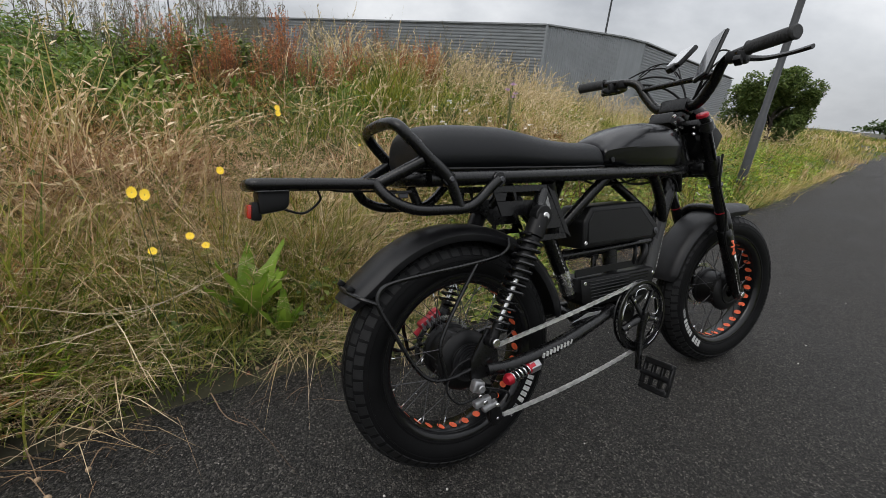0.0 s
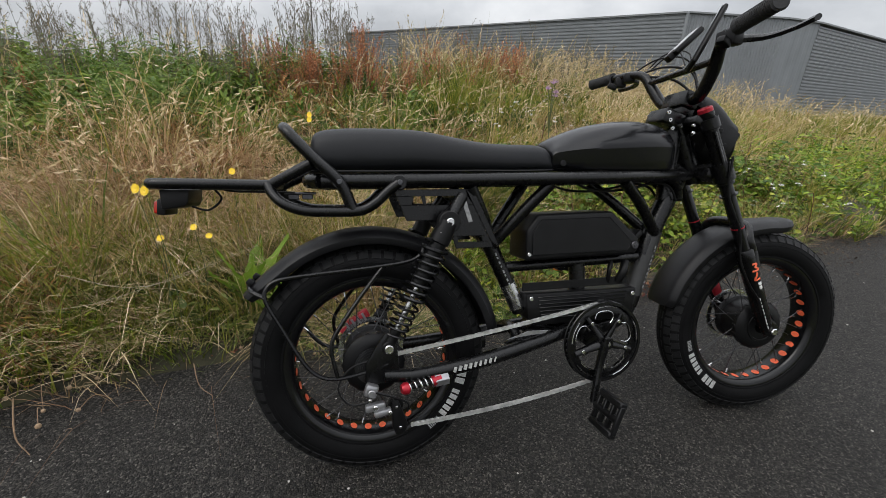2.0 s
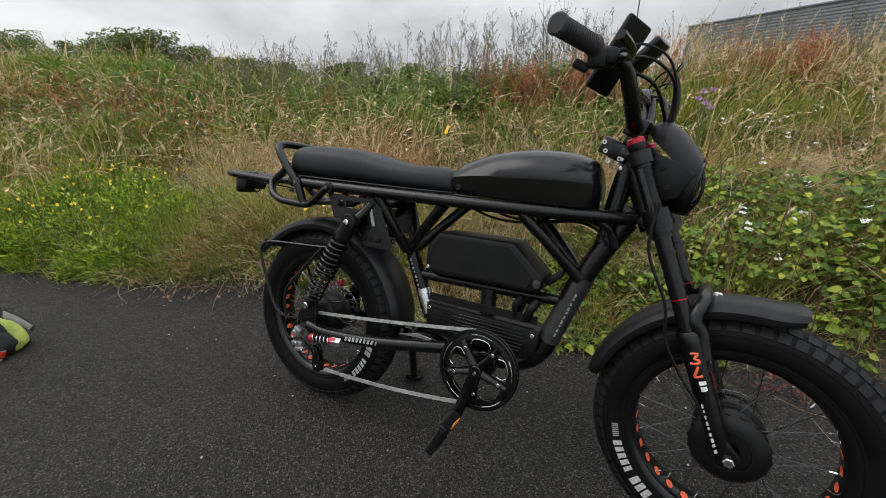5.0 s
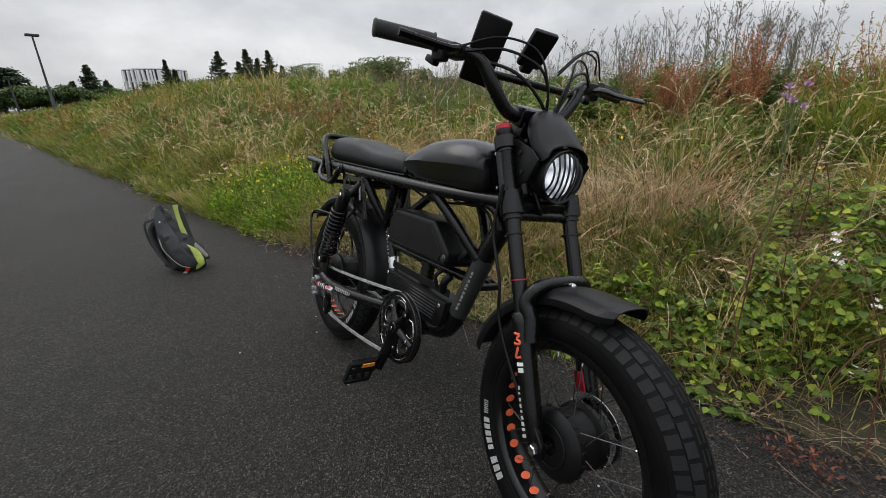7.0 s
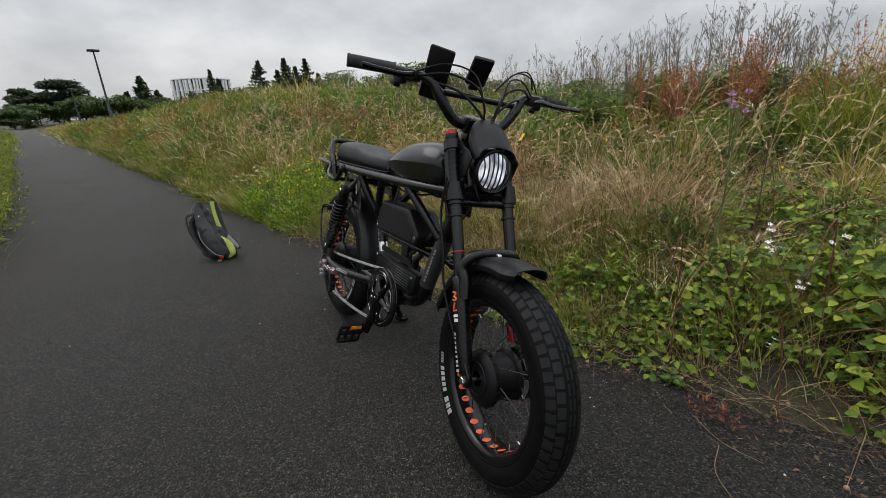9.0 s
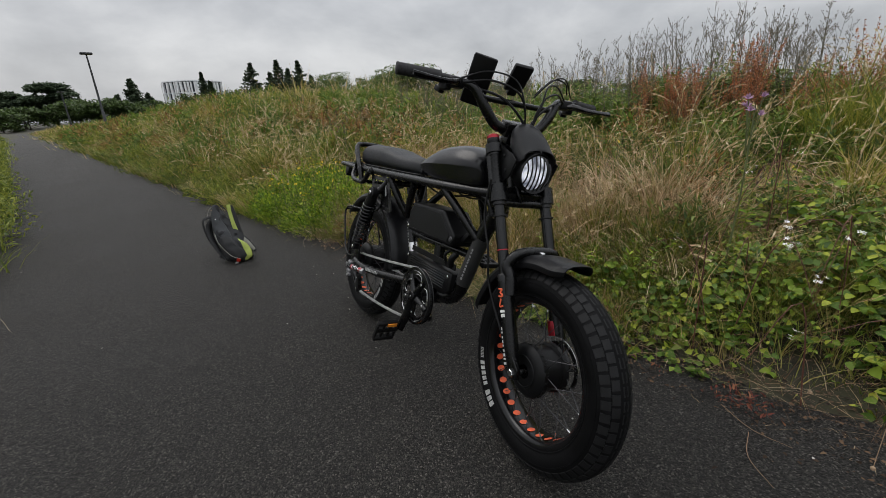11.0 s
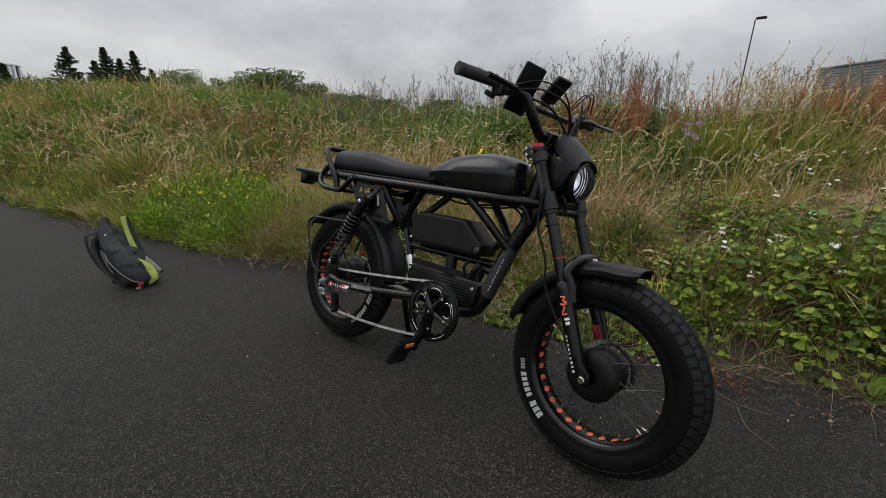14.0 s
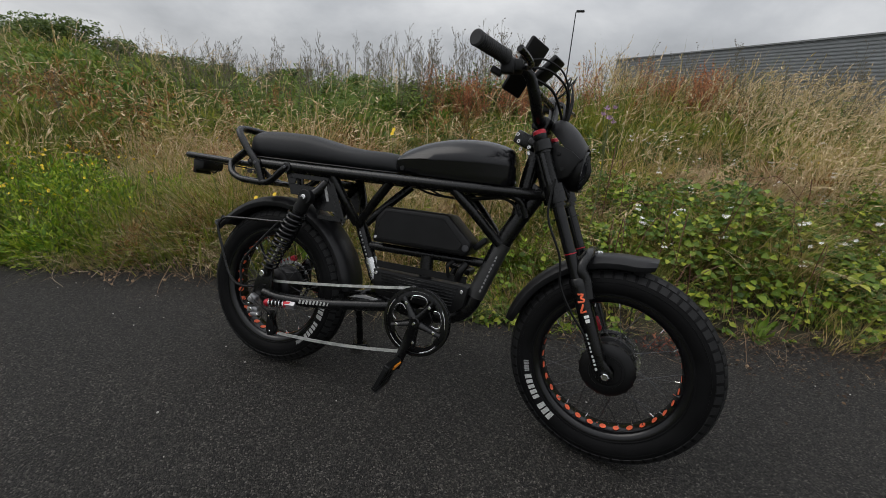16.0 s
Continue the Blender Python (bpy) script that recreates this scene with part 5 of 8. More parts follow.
block(q, (a + b) / 2 + Vector((-0.014, 0, 0)), (0.060, 0.185, 0.022), (0, 23.5, 0), 0.006)
for s in (1, -1):
    tube(q, [leg(s, 0.018), leg(s, 0.045)], 0.0255, 18, smooth=False)
crown = fpart("fork_crown", q, M_FRAME, label="black double fork crown with clamp bolts")
q = B()
tube(q, [leg(1, 0.195), leg(-1, 0.195)], 0.012, 12, smooth=False)
fpart("crown_bar", q, M_FRAME, crown)
for s in (1, -1):
    for dz in (0.0, -0.014, -0.034):
        q = B()
        disc(q, leg(s, 0.02) + Vector((-0.032, 0.012 * s, dz)), 0.0055, -0.008 * s, seg=10)
        fpart("clamp_bolt", q, M_STEEL if dz else M_ALU, crown)
q = B()
block(q, (0.838, 0, 0.905), (0.062, 0.088, 0.040), (0, 23.5, 0), 0.006)
stem = fpart("steering_clamp", q, M_FRAME, crown, "black steering clamp with bright socket bolts")
for p in ((0.818, 0.920), (0.823, 0.900), (0.856, 0.884), (0.832, 0.878)):
    for sd in (1, -1):
        q = B()
        turned(q, [(0.0024, 0), (0.0052, 0), (0.0052, 0.005 * sd), (0.0024, 0.005 * sd)], (p[0], 0.043 * sd, p[1]), seg=12)
        fpart("clamp_bolt", q, M_STEEL, stem)
# arch over the tyre
q = B()
ARCH = []
for s in (1,):
    ARCH = [leg(1, 0.46) + Vector((0.016, 0.002, 0)), leg(1, 0.41) + Vector((0.022, 0.004, 0)), Vector((1.062, -0.088, 0.570)), Vector((1.070, -0.066, 0.604)), Vector((1.073, -0.02, 0.612)), Vector((1.073, 0.02, 0.612)), Vector((1.070, 0.066, 0.604)), Vector((1.062, 0.088, 0.570)), leg(-1, 0.41) + Vector((0.022, -0.004, 0)), leg(-1, 0.46) + Vector((0.016, -0.002, 0))]
tube(q, ARCH, [0.019, 0.018, 0.016, 0.0155, 0.015, 0.015, 0.0155, 0.016, 0.018, 0.019], 12, flat=1.0)
arch = fpart("fork_arch", q, M_FRAME, label="black fork brace arching over the front tyre")
q = B()
block(q, (1.094, 0.0, 0.602), (0.012, 0.012, 0.032), (0, -15, 0), 0.002)
disc(q, (1.098, 0.006, 0.612), 0.006, -0.012, seg=10)
fpart("mudguard_bolt", q, M_STEEL, arch)
guard(radians(167), radians(77), WB, 0.322, 0.060, fpart, "front_mudguard", "short matte black plastic front mudguard", 0.010)
q = B()
tube(q, [(1.045, -0.098, 0.53), (1.10, -0.080, 0.46), (1.13, -0.066, 0.36)], 0.004, 6)
fpart("sensor_cable", q, M_PLASTIC)
q = B()
block(q, (1.118, 0.076, 0.385), (0.055, 0.026, 0.026), (0, 65, 0), 0.005)
fpart("front_caliper", q, M_RED, label="red front brake caliper")
q = B()
tube(q, [(0.960, -0.118, 0.80), (0.958, -0.122, 0.70), (1.005, -0.122, 0.60), (1.02, -0.118, 0.52), (1.06, -0.112, 0.45), (1.10, -0.108, 0.40), (1.125, -0.10, 0.35)], 0.0035, 6)
fpart("brake_hose", q, M_PLASTIC)

# ---- headlamp
HL = Matrix.Translation((0.996, 0, 0.832)) @ pose(0, 0, 0, 0, 6, 0) @ Matrix.Scale(0.80, 4)
def hl(bm):
    bmesh.ops.transform(bm, matrix=HL, verts=bm.verts)
    return bm


q = B()
turned(q, [(0.004, -0.075), (0.045, -0.070), (0.066, -0.045), (0.074, -0.010), (0.074, 0.016), (0.070, 0.022), (0.064, 0.020), (0.062, 0.0)], (0, 0, 0), (1, 0, 0), 40)
lamp = fpart("headlamp", hl(q), M_PLASTIC, label="round headlamp with a wire grille under a black cowl")
q = B()
turned(q, [(0.001, 0.010), (0.03, 0.009), (0.055, 0.005), (0.063, 0.0)], (0, 0, 0), (1, 0, 0), 40)
m_glass = bpy.data.materials.new("headlamp_lens")
m_glass.use_nodes = True
pb = m_glass.node_tree.nodes["Principled BSDF"]
nt, nl = m_glass.node_tree.nodes, m_glass.node_tree.links
vt, tc = nt.new("ShaderNodeTexVoronoi"), nt.new("ShaderNodeTexCoord")
vt.inputs["Scale"].default_value = 34
nl.new(tc.outputs["Object"], vt.inputs["Vector"])
cr = nt.new("ShaderNodeValToRGB")
cr.color_ramp.elements[0].color, cr.color_ramp.elements[1].color = (0.9, 0.92, 1, 1), (0.10, 0.11, 0.14, 1)
cr.color_ramp.elements[1].position = 0.85
nl.new(vt.outputs["Distance"], cr.inputs["Fac"])
nl.new(cr.outputs["Color"], pb.inputs["Base Color"])
nl.new(cr.outputs["Color"], pb.inputs["Emission Color"])
pb.inputs["Emission Strength"].default_value = 1.0
pb.inputs["Roughness"].default_value, pb.inputs["Coat Weight"].default_value = 0.12, 1.0
fpart("lamp_lens", hl(q), m_glass, lamp, "lit faceted glass lens")
for i in range(7):
    y = -0.051 + 0.017 * i
    hh = math.sqrt(max(0.0, 0.066**2 - y * y))
    q = B()
    tube(q, [(0.018, y, -hh), (0.032, y, -hh * 0.5), (0.036, y, 0), (0.032, y, hh * 0.5), (0.018, y, hh)], 0.0028, 6)
    fpart("grille_bar", hl(q), M_FRAME, lamp)
q = B()
turned(q, [(0.064, 0.020), (0.072, 0.024), (0.074, 0.020)], (0, 0, 0), (1, 0, 0), 40)
fpart("bezel", hl(q), M_FRAME, lamp)
# cowl: a hood over the lamp, running up to the bars
def cowl_ring(x, zt, w, zb):
    out = []
    for k in range(17):
        a = math.pi * k / 16
        out.append((x, w * math.cos(a), zb + (zt - zb) * math.sin(a) ** 0.8))
    inn = [(x, y * 0.94, zb + (z - zb) * 0.95) for _, y, z in out[::-1]]
    return out + inn


cowl_rows = [(0.908, 0.960, 0.034, 0.940), (0.925, 0.972, 0.048, 0.922), (0.950, 0.967, 0.060, 0.900), (0.978, 0.946, 0.0645, 0.874), (1.002, 0.918, 0.0645, 0.858), (1.018, 0.897, 0.0590, 0.868)]
cw = lofted(smooth_rows(cowl_rows, 3), cowl_ring, cap=True)
fpart("cowl", cw, M_FENDER, lamp, "matte black headlamp cowl")
for s in (1, -1):
    q = B()
    slab(q, [(0.93, 0.90), (0.985, 0.88), (1.01, 0.86), (0.985, 0.81), (0.955, 0.80), (0.925, 0.84)], -0.078 * s, -0.073 * s, 0.002)
    for dx, dz in ((0.95, 0.87), (0.965, 0.83)):
        disc(q, (dx, -0.078 * s, dz), 0.006, -0.003 * s, seg=10)
    fpart("lamp_bracket", q, M_PLASTIC, lamp)
q = B()
tube(q, [(0.965, -0.03, 0.79), (0.985, -0.025, 0.755), (0.965, 0.0, 0.73), (0.94, 0.01, 0.74)], 0.004, 6)
fpart("lamp_cable", q, M_PLASTIC, lamp)

# ---- handlebar
q = B()
BAR = [(0.796, -0.372, 1.073), (0.814, -0.290, 1.072), (0.838, -0.195, 1.066), (0.860, -0.155, 1.052), (0.872, -0.125, 1.010), (0.878, -0.085, 0.965), (0.880, -0.050, 0.953), (0.880, 0.050, 0.953), (0.878, 0.085, 0.965), (0.872, 0.125, 1.010), (0.860, 0.155, 1.052), (0.838, 0.195, 1.066), (0.814, 0.290, 1.072), (0.796, 0.372, 1.073)]
tube(q, BAR, [0.0111, 0.0111, 0.0115, 0.014, 0.016, 0.016, 0.016, 0.016, 0.016, 0.016, 0.014, 0.0115, 0.0111, 0.0111], 14, 6)
bars_ = fpart("handlebar", q, M_FRAME, label="tall black handlebar with grips, levers and mirrors off")
tagged(bars_, "tall black motocross-style handlebar with a cross brace")
q = B()
tube(q, [(0.866, -0.138, 1.030), (0.866, 0.138, 1.030)], 0.009, 10, smooth=False)
fpart("cross_brace", q, M_FRAME, bars_)
q = B()
block(q, (0.880, 0, 0.953), (0.046, 0.10, 0.044), (0, 20, 0), 0.006)
block(q, (0.878, 0, 0.928), (0.040, 0.08, 0.035), (0, 20, 0), 0.005)
fpart("bar_clamp", q, M_FRAME, bars_)
for s in (1, -1):
    d = (Vector(BAR[0]) - Vector(BAR[1])).normalized()
    p0 = Vector((0.790, -0.318 * s, 1.0640))
    e0, e1 = Vector((0.795, -0.378 * s, 1.073)), Vector((0.818, -0.270 * s, 1.0715))
    if s == 1:
        e1 = Vector((0.822, -0.252, 1.071))
    q = B()
    tube(q, [e0, e0.lerp(e1, 0.03), e0.lerp(e1, 0.06), e0.lerp(e1, 0.97), e1], [0.015, 0.0185, 0.0165, 0.0165, 0.019], 18, smooth=False)
    grip = fpart("grip", q, mat("grip_rubber", (0.02, 0.02, 0.021), 0.8, 0, 0.3, 30, 0.3, 600) if s == 1 else bpy.data.materials["grip_rubber"], bars_, "black rubber grip")
    for i in range(14):
        c0 = e0.lerp(e1, 0.10 + 0.06 * i)
        q = B()
        tube(q, [c0, c0.lerp(e1, 0.02)], 0.0174, 14, smooth=False)
        fpart("grip_rib", q, bpy.data.materials["grip_rubber"], grip)
    # lever with perch and hose
    q = B()
    tube(q, [(0.838, -0.205 * s, 1.056), (0.874, -0.222 * s, 1.056), (0.890, -0.256 * s, 1.050), (0.897, -0.310 * s, 1.050), (0.893, -0.362 * s, 1.053)], [0.011, 0.011, 0.0085, 0.0075, 0.0085], 8, flat=0.7)
    fpart("brake_lever", q, M_FRAME, bars_, "black brake lever")
    q = B()
    block(q, (0.838, -0.208 * s, 1.060), (0.036, 0.046, 0.030), (0, 0, 18 * s), 0.007)
    block(q, (0.826, -0.236 * s, 1.052), (0.034, 0.026, 0.034), (0, 0, 18 * s), 0.006)
    block(q, (0.800, -0.240 * s, 1.040), (0.030, 0.020, 0.016), (0, 25, 18 * s), 0.004)
    fpart("switch_pod", q, M_PLASTIC, bars_)
    q = B()
    tube(q, [(0.853, -0.190 * s, 1.064), (0.900, -0.12 * s, 1.075), (0.935, -0.05 * s, 1.050), (0.940, -0.02 * s, 1.0), (0.935, -0.015 * s, 0.955)], 0.0032, 6)
    tube(q, [(0.845, -0.200 * s, 1.072), (0.885, -0.13 * s, 1.10), (0.925, -0.06 * s, 1.085), (0.945, -0.03 * s, 1.02), (0.938, -0.01 * s, 0.95)], 0.0026, 6)
    tube(q, [(0.85, -0.16 * s, 1.056), (0.905, -0.09 * s, 1.035), (0.925, -0.03 * s, 0.99), (0.935, 0.005 * s, 0.94)], 0.0038, 6)
    fpart("control_cable", q, M_PLASTIC, bars_)
q = B()
tube(q, [(0.905, 0.03, 1.06), (0.915, 0.08, 1.11), (0.905, 0.14, 1.112), (0.885, 0.17, 1.085)], 0.0022, 6)
tube(q, [(0.915, 0.02, 1.05), (0.935, 0.06, 1.10), (0.925, 0.12, 1.118), (0.89, 0.185, 1.075)], 0.0022, 6)
fpart("looped_wire", q, M_PLASTIC, bars_)
# phone holder and display
q = B()
PH = Matrix.Translation((0.838, -0.133, 1.078)) @ pose(0, 0, 0, -12, 25, -29)
block(q, (0, 0, 0), (0.012, 0.072, 0.146), (0, 0, 0), 0.006, 2, PH)
phone = fpart("phone_holder", q, M_PLASTIC, bars_, "dark phone in a black holder, tilted back")
q = B()
block(q, (-0.0072, 0, 0), (0.002, 0.064, 0.136), (0, 0, 0), 0.0008, 1, PH)
fpart("phone_screen", q, M_PHONE, phone, "dark reflecting glass screen")
q = B()
DP = Matrix.Translation((0.868, -0.012, 1.104)) @ pose(0, 0, 0, -4, 46, -14)
block(q, (0, 0, 0), (0.016, 0.062, 0.090), (0, 0, 0), 0.006, 2, DP)
block(q, (0.0, 0, -0.045), (0.02, 0.03, 0.03), (0, 0, 0), 0.005, 2, DP)
disp = fpart("display", q, M_PLASTIC, bars_, "small black display unit")
q = B()
block(q, (-0.0085, 0, 0), (0.002, 0.054, 0.078), (0, 0, 0), 0.0008, 1, DP)
fpart("display_screen", q, M_SCREEN, disp, "grey display glass")

# ---- side stand, reaching the ground on the far side
inv = BIKE.inverted()
foot = inv @ Vector((0.265, 0.150, 0.010))
q = B()
top = Vector((0.30, 0.070, 0.285))
tube(q, [top, top.lerp(foot, 0.9), foot], 0.013, 10, smooth=False)
disc(q, foot + Vector((0, 0, -0.004)), 0.032, 0.016, (0, 0, 1), 14)
block(q, top, (0.05, 0.03, 0.04), (0, 0, 0), 0.006)
bpart("side_stand", q, M_FRAME, label="black side stand")

# ---------------------------------------------------------------- rough grass and weeds
M_MEADOW = leaf_mat("meadow_grass", ((0.0, (0.045, 0.095, 0.013)), (1.0, (0.70, 0.56, 0.33)), (0.30, (0.135, 0.205, 0.032)), (0.52, (0.33, 0.305, 0.080)), (0.74, (0.53, 0.375, 0.175))), 0.6, 0.3, 0.6, 1.9)
M_GREEN = leaf_mat("green_grass", ((0.0, (0.062, 0.100, 0.014)), (1.0, (0.33, 0.34, 0.060)), (0.5, (0.170, 0.210, 0.030))), 0.55, 0.3)
M_LUSHG = leaf_mat("lush_grass", ((0.0, (0.075, 0.14, 0.010)), (1.0, (0.40, 0.44, 0.05)), (0.5, (0.19, 0.27, 0.020))), 0.5, 0.3)
M_DARKGREEN = leaf_mat("weed_leaves", ((0.0, (0.045, 0.075, 0.016)), (1.0, (0.20, 0.235, 0.055)), (0.5, (0.100, 0.140, 0.030))), 0.55, 0.3)
M_SEED = leaf_mat("dry_seed_heads", ((0.0, (0.30, 0.24, 0.10)), (1.0, (0.76, 0.65, 0.44)), (0.5, (0.50, 0.40, 0.21)), (0.75, (0.58, 0.42, 0.27))), 0.75, 0.25)
M_STRAW = leaf_mat("fallen_straw", ((0.0, (0.13, 0.09, 0.05)), (1.0, (0.46, 0.37, 0.24)), (0.5, (0.27, 0.20, 0.12))), 0.75, 0.1)
M_MAT = leaf_mat("matted_dry_grass", ((0.0, (0.19, 0.125, 0.06)), (1.0, (0.76, 0.62, 0.42)), (0.5, (0.50, 0.37, 0.21))), 0.8, 0.15)
M_RUST = leaf_mat("rust_red_seeds", ((0.0, (0.20, 0.070, 0.034)), (1.0, (0.58, 0.28, 0.13)), (0.5, (0.40, 0.135, 0.058))), 0.75, 0.2)
RNG = np.random.default_rng(7)


def heights(X, Y):
    return np.array([land(a, b) for a, b in zip(X, Y)])


def strip(n, x0, x1, d0, d1):
    """n points in the verge between x0 and x1, from d0 to d1 metres inside its edge."""
    X = RNG.uniform(x0, x1, n)
    D = RNG.uniform(d0, d1, n)
    # the growth draws back from the edge where the path is worn wider
    worn = 0.24 * np.exp(-(((X + 0.75) / 0.65) ** 4))
    D = D + np.where(D > -0.3, worn * np.clip(1 - D / 0.9, 0, 1), 0)
    return X, E0 + SLOPE * X + D / CA, D


def blades(X, Y, h, w, bend, az, steep=0.25, z=None, segs=3):
    """Curved tapering blades that lean towards az: V, F."""
    n = len(X)
    Z = heights(X, Y) - 0.02 if z is None else z
    d = np.stack([np.cos(az), np.sin(az), 0 * az], -1)
    tw = az + RNG.uniform(-0.9, 0.9, n)
    s = np.stack([-np.sin(tw), np.cos(tw), 0 * az], -1)
    th = np.abs(RNG.normal(0, steep, n))[:, None]
    base = np.stack([X, Y, Z], -1)
    up = np.array([0, 0, 1.0])
    h, w, bend = (np.broadcast_to(v, n)[:, None] for v in (h, w, bend))
    rows = []
    for i in range(segs + 1):
        t = i / segs
        c = base + up * h * (t * (1 - 0.42 * bend * t)) + d * h * (th * t + bend * t * t)
        ww = w * (1 - t) ** 0.7 * 0.5
        rows += [c - s * ww, c + s * ww] if i < segs else [c]
    k = len(rows)
    V = np.stack(rows, 1).reshape(-1, 3)
    o = (np.arange(n) * k)[:, None]
    quads = np.concatenate([o + np.array([2 * i, 2 * i + 1, 2 * i + 3, 2 * i + 2]) for i in range(segs - 1)])
    tris = o + np.array([2 * segs - 2, 2 * segs - 1, 2 * segs])
    return V, [quads, tris]


def stuff(name, VF, m, label, category="grass"):
    ob = fast_mesh(name, *VF, m)
    return tagged(ob, label, category, kind="stuff")


def merge(*parts_):
    V, F, o = [], {}, 0
    for v, f in parts_:
        V.append(v)
        for a in f:
            F.setdefault(a.shape[1], []).append(a + o)
        o += len(v)
    return np.vstack(V), [np.concatenate(F[k]) for k in sorted(F)]


def patchy(X, Y, s=0.7, seed=0.0):
    return np.array([noise.noise((a * s, b * s, seed)) for a, b in zip(X, Y)])


def bare(X, Y):
    """How far the standing grass gives way to dead matted growth, 0 to 1."""
    out = np.zeros(len(X))
    for cx, d, rx, ry in ((1.9, 1.25, 0.9, 0.36), (0.95, 1.15, 0.85, 0.32), (-2.4, 2.1, 1.1, 0.55), (-6.2, 1.2, 2.0, 0.45), (-0.9, 1.15, 0.7, 0.28), (0.7, 1.25, 0.35, 0.2), (-4.2, 3.2, 1.4, 0.5), (0.4, 1.5, 0.5, 0.3), (-2.25, 0.35, 0.85, 0.45)):
        D = off_edge_all(X, Y)
        out = np.maximum(out, np.clip(1.6 - 1.3 * (((X - cx) / rx) ** 2 + ((D - d) / ry) ** 2), 0, 1))
    return out


def off_edge_all(X, Y):
    return (Y - E0 - SLOPE * X) * CA


def thicket(X, D):
    """How far leafy weeds and docks crowd out the grass on the upper bank, 0 to 1."""
    side = np.clip((D - 1.7) / 0.4, 0, 1) * np.clip((5.2 - D) / 0.4, 0, 1)
    return side * np.clip((X + 8.0) / 1.0, 0, 1) * np.clip((1.15 - X) / 0.5, 0, 1)


def tussocks(n, per, x0, x1, d0, d1, h0, h1, w, segs=3, spread_=0.05, bend=(0.12, 0.75), gate=None, seed=0.0, wind=0.1, thin=True):
    """Tufts whose blades arch outwards from a common foot."""
    X, Y, D = strip(n, x0, x1, d0, d1)
    if thin and n:
        k = RNG.uniform(0, 1, n) > np.maximum(0.85 * bare(X, Y), 0.62 * thicket(X, D))
        X, Y, D = X[k], Y[k], D[k]
        n = len(X)
    if gate is not None:
        k = patchy(X, Y, 0.8, seed) > gate + RNG.uniform(-0.15, 0.15, n)
        X, Y, D = X[k], Y[k], D[k]
        n = len(X)
    t = np.clip((D - d0) / (d1 - d0 + 1e-6), 0, 1)
    H = (h0 + (h1 - h0) * t) * RNG.uniform(0.55, 1.35, n) * (1 + 0.85 * patchy(X, Y, 1.5, 9.0))
    H = H * (1 - 0.28 * thicket(X, D)) * (1 - 0.22 * np.exp(-(((X + 5.2) / 1.6) ** 4)) * (D > 1.5))
    lean = RNG.uniform(0, 6.28, n)
    i = np.repeat(np.arange(n), per)
    m = len(i)
    a = RNG.uniform(0, 6.28, m)
    r = np.abs(RNG.normal(0, spread_, m))
    px, py = X[i] + np.cos(a) * r, Y[i] + np.sin(a) * r
    # outward, with the tuft's own lean and a common breeze
    dx, dy = np.cos(a) + 0.8 * np.cos(lean[i]) + wind, np.sin(a) + 0.8 * np.sin(lean[i]) - 0.3
    return blades(px, py, H[i] * RNG.uniform(0.45, 1.15, m), w * RNG.uniform(0.6, 1.5, m), RNG.uniform(*bend, m), np.arctan2(dy, dx), segs=segs)


# each tuft has one tone of its own, and the tones gather in patches
TONES = (("deep_green_blades", ((0.0, (0.042, 0.082, 0.008)), (1.0, (0.165, 0.215, 0.022))), "rough grass tufts still green", 61.0, 0.50),
         ("olive_blades", ((0.0, (0.125, 0.160, 0.018)), (1.0, (0.38, 0.33, 0.062))), "rough grass tufts turning olive", 62.0, 0.54),
         ("straw_blades", ((0.0, (0.29, 0.225, 0.060)), (1.0, (0.74, 0.58, 0.28))), "rough grass tufts dried to straw", 63.0, 0.46),
         ("tan_blades", ((0.0, (0.22, 0.125, 0.050)), (1.0, (0.64, 0.46, 0.26))), "rough grass tufts withered reddish brown", 64.0, 0.32))
for tone, stops, lab, sd, share in TONES:
    def tufts(n, *a):
        return tussocks(int(n * share), *a, gate=-0.06, seed=sd)
    stuff("verge_grass", merge(
        tufts(420, 28, -9.0, -3.2, 0.3, 4.5, 0.36, 0.56, 0.0095, 3, 0.06, (0.1, 0.8)),
        tufts(260, 22, -20.0, -9.0, 0.3, 5.5, 0.45, 0.68, 0.022, 2, 0.12, (0.1, 0.9)),
        tufts(740, 28, -2.8, 1.1, 0.15, 1.4, 0.18, 0.40, 0.0048),
        tufts(380, 28, 1.1, 3.6, 0.55, 1.4, 0.24, 0.42, 0.0048),
        tufts(1150, 26, -4.5, 5.5, 1.4, 3.4, 0.34, 0.48, 0.0084),
        tufts(1300, 24, -8.0, 8.5, 3.4, 6.6, 0.40, 0.52, 0.0115, 2),
        tufts(640, 24, -8.0, -2.8, 0.02, 1.4, 0.22, 0.42, 0.0090, 2, 0.08),
        tufts(520, 24, -8.0, -4.5, 1.4, 3.4, 0.36, 0.50, 0.0105, 2, 0.08),
        tufts(1400, 20, -20.0, -8.0, 0.02, 6.6, 0.28, 0.58, 0.018, 2, 0.13),
        tufts(1400, 16, -60.0, -20.0, 0.02, 7.0, 0.30, 0.60, 0.05, 2, 0.3),
        tufts(560, 24, 3.6, 8.5, 0.02, 3.4, 0.24, 0.46, 0.009, 2, 0.07),
        tufts(1000, 18, 8.5, 22.0, 0.02, 6.6, 0.28, 0.55, 0.018, 2, 0.12),
        tufts(500, 16, 22.0, 60.0, 0.02, 8.0, 0.30, 0.60, 0.05, 2, 0.3),
    ), leaf_mat(tone, stops, 0.6, 0.3), lab)
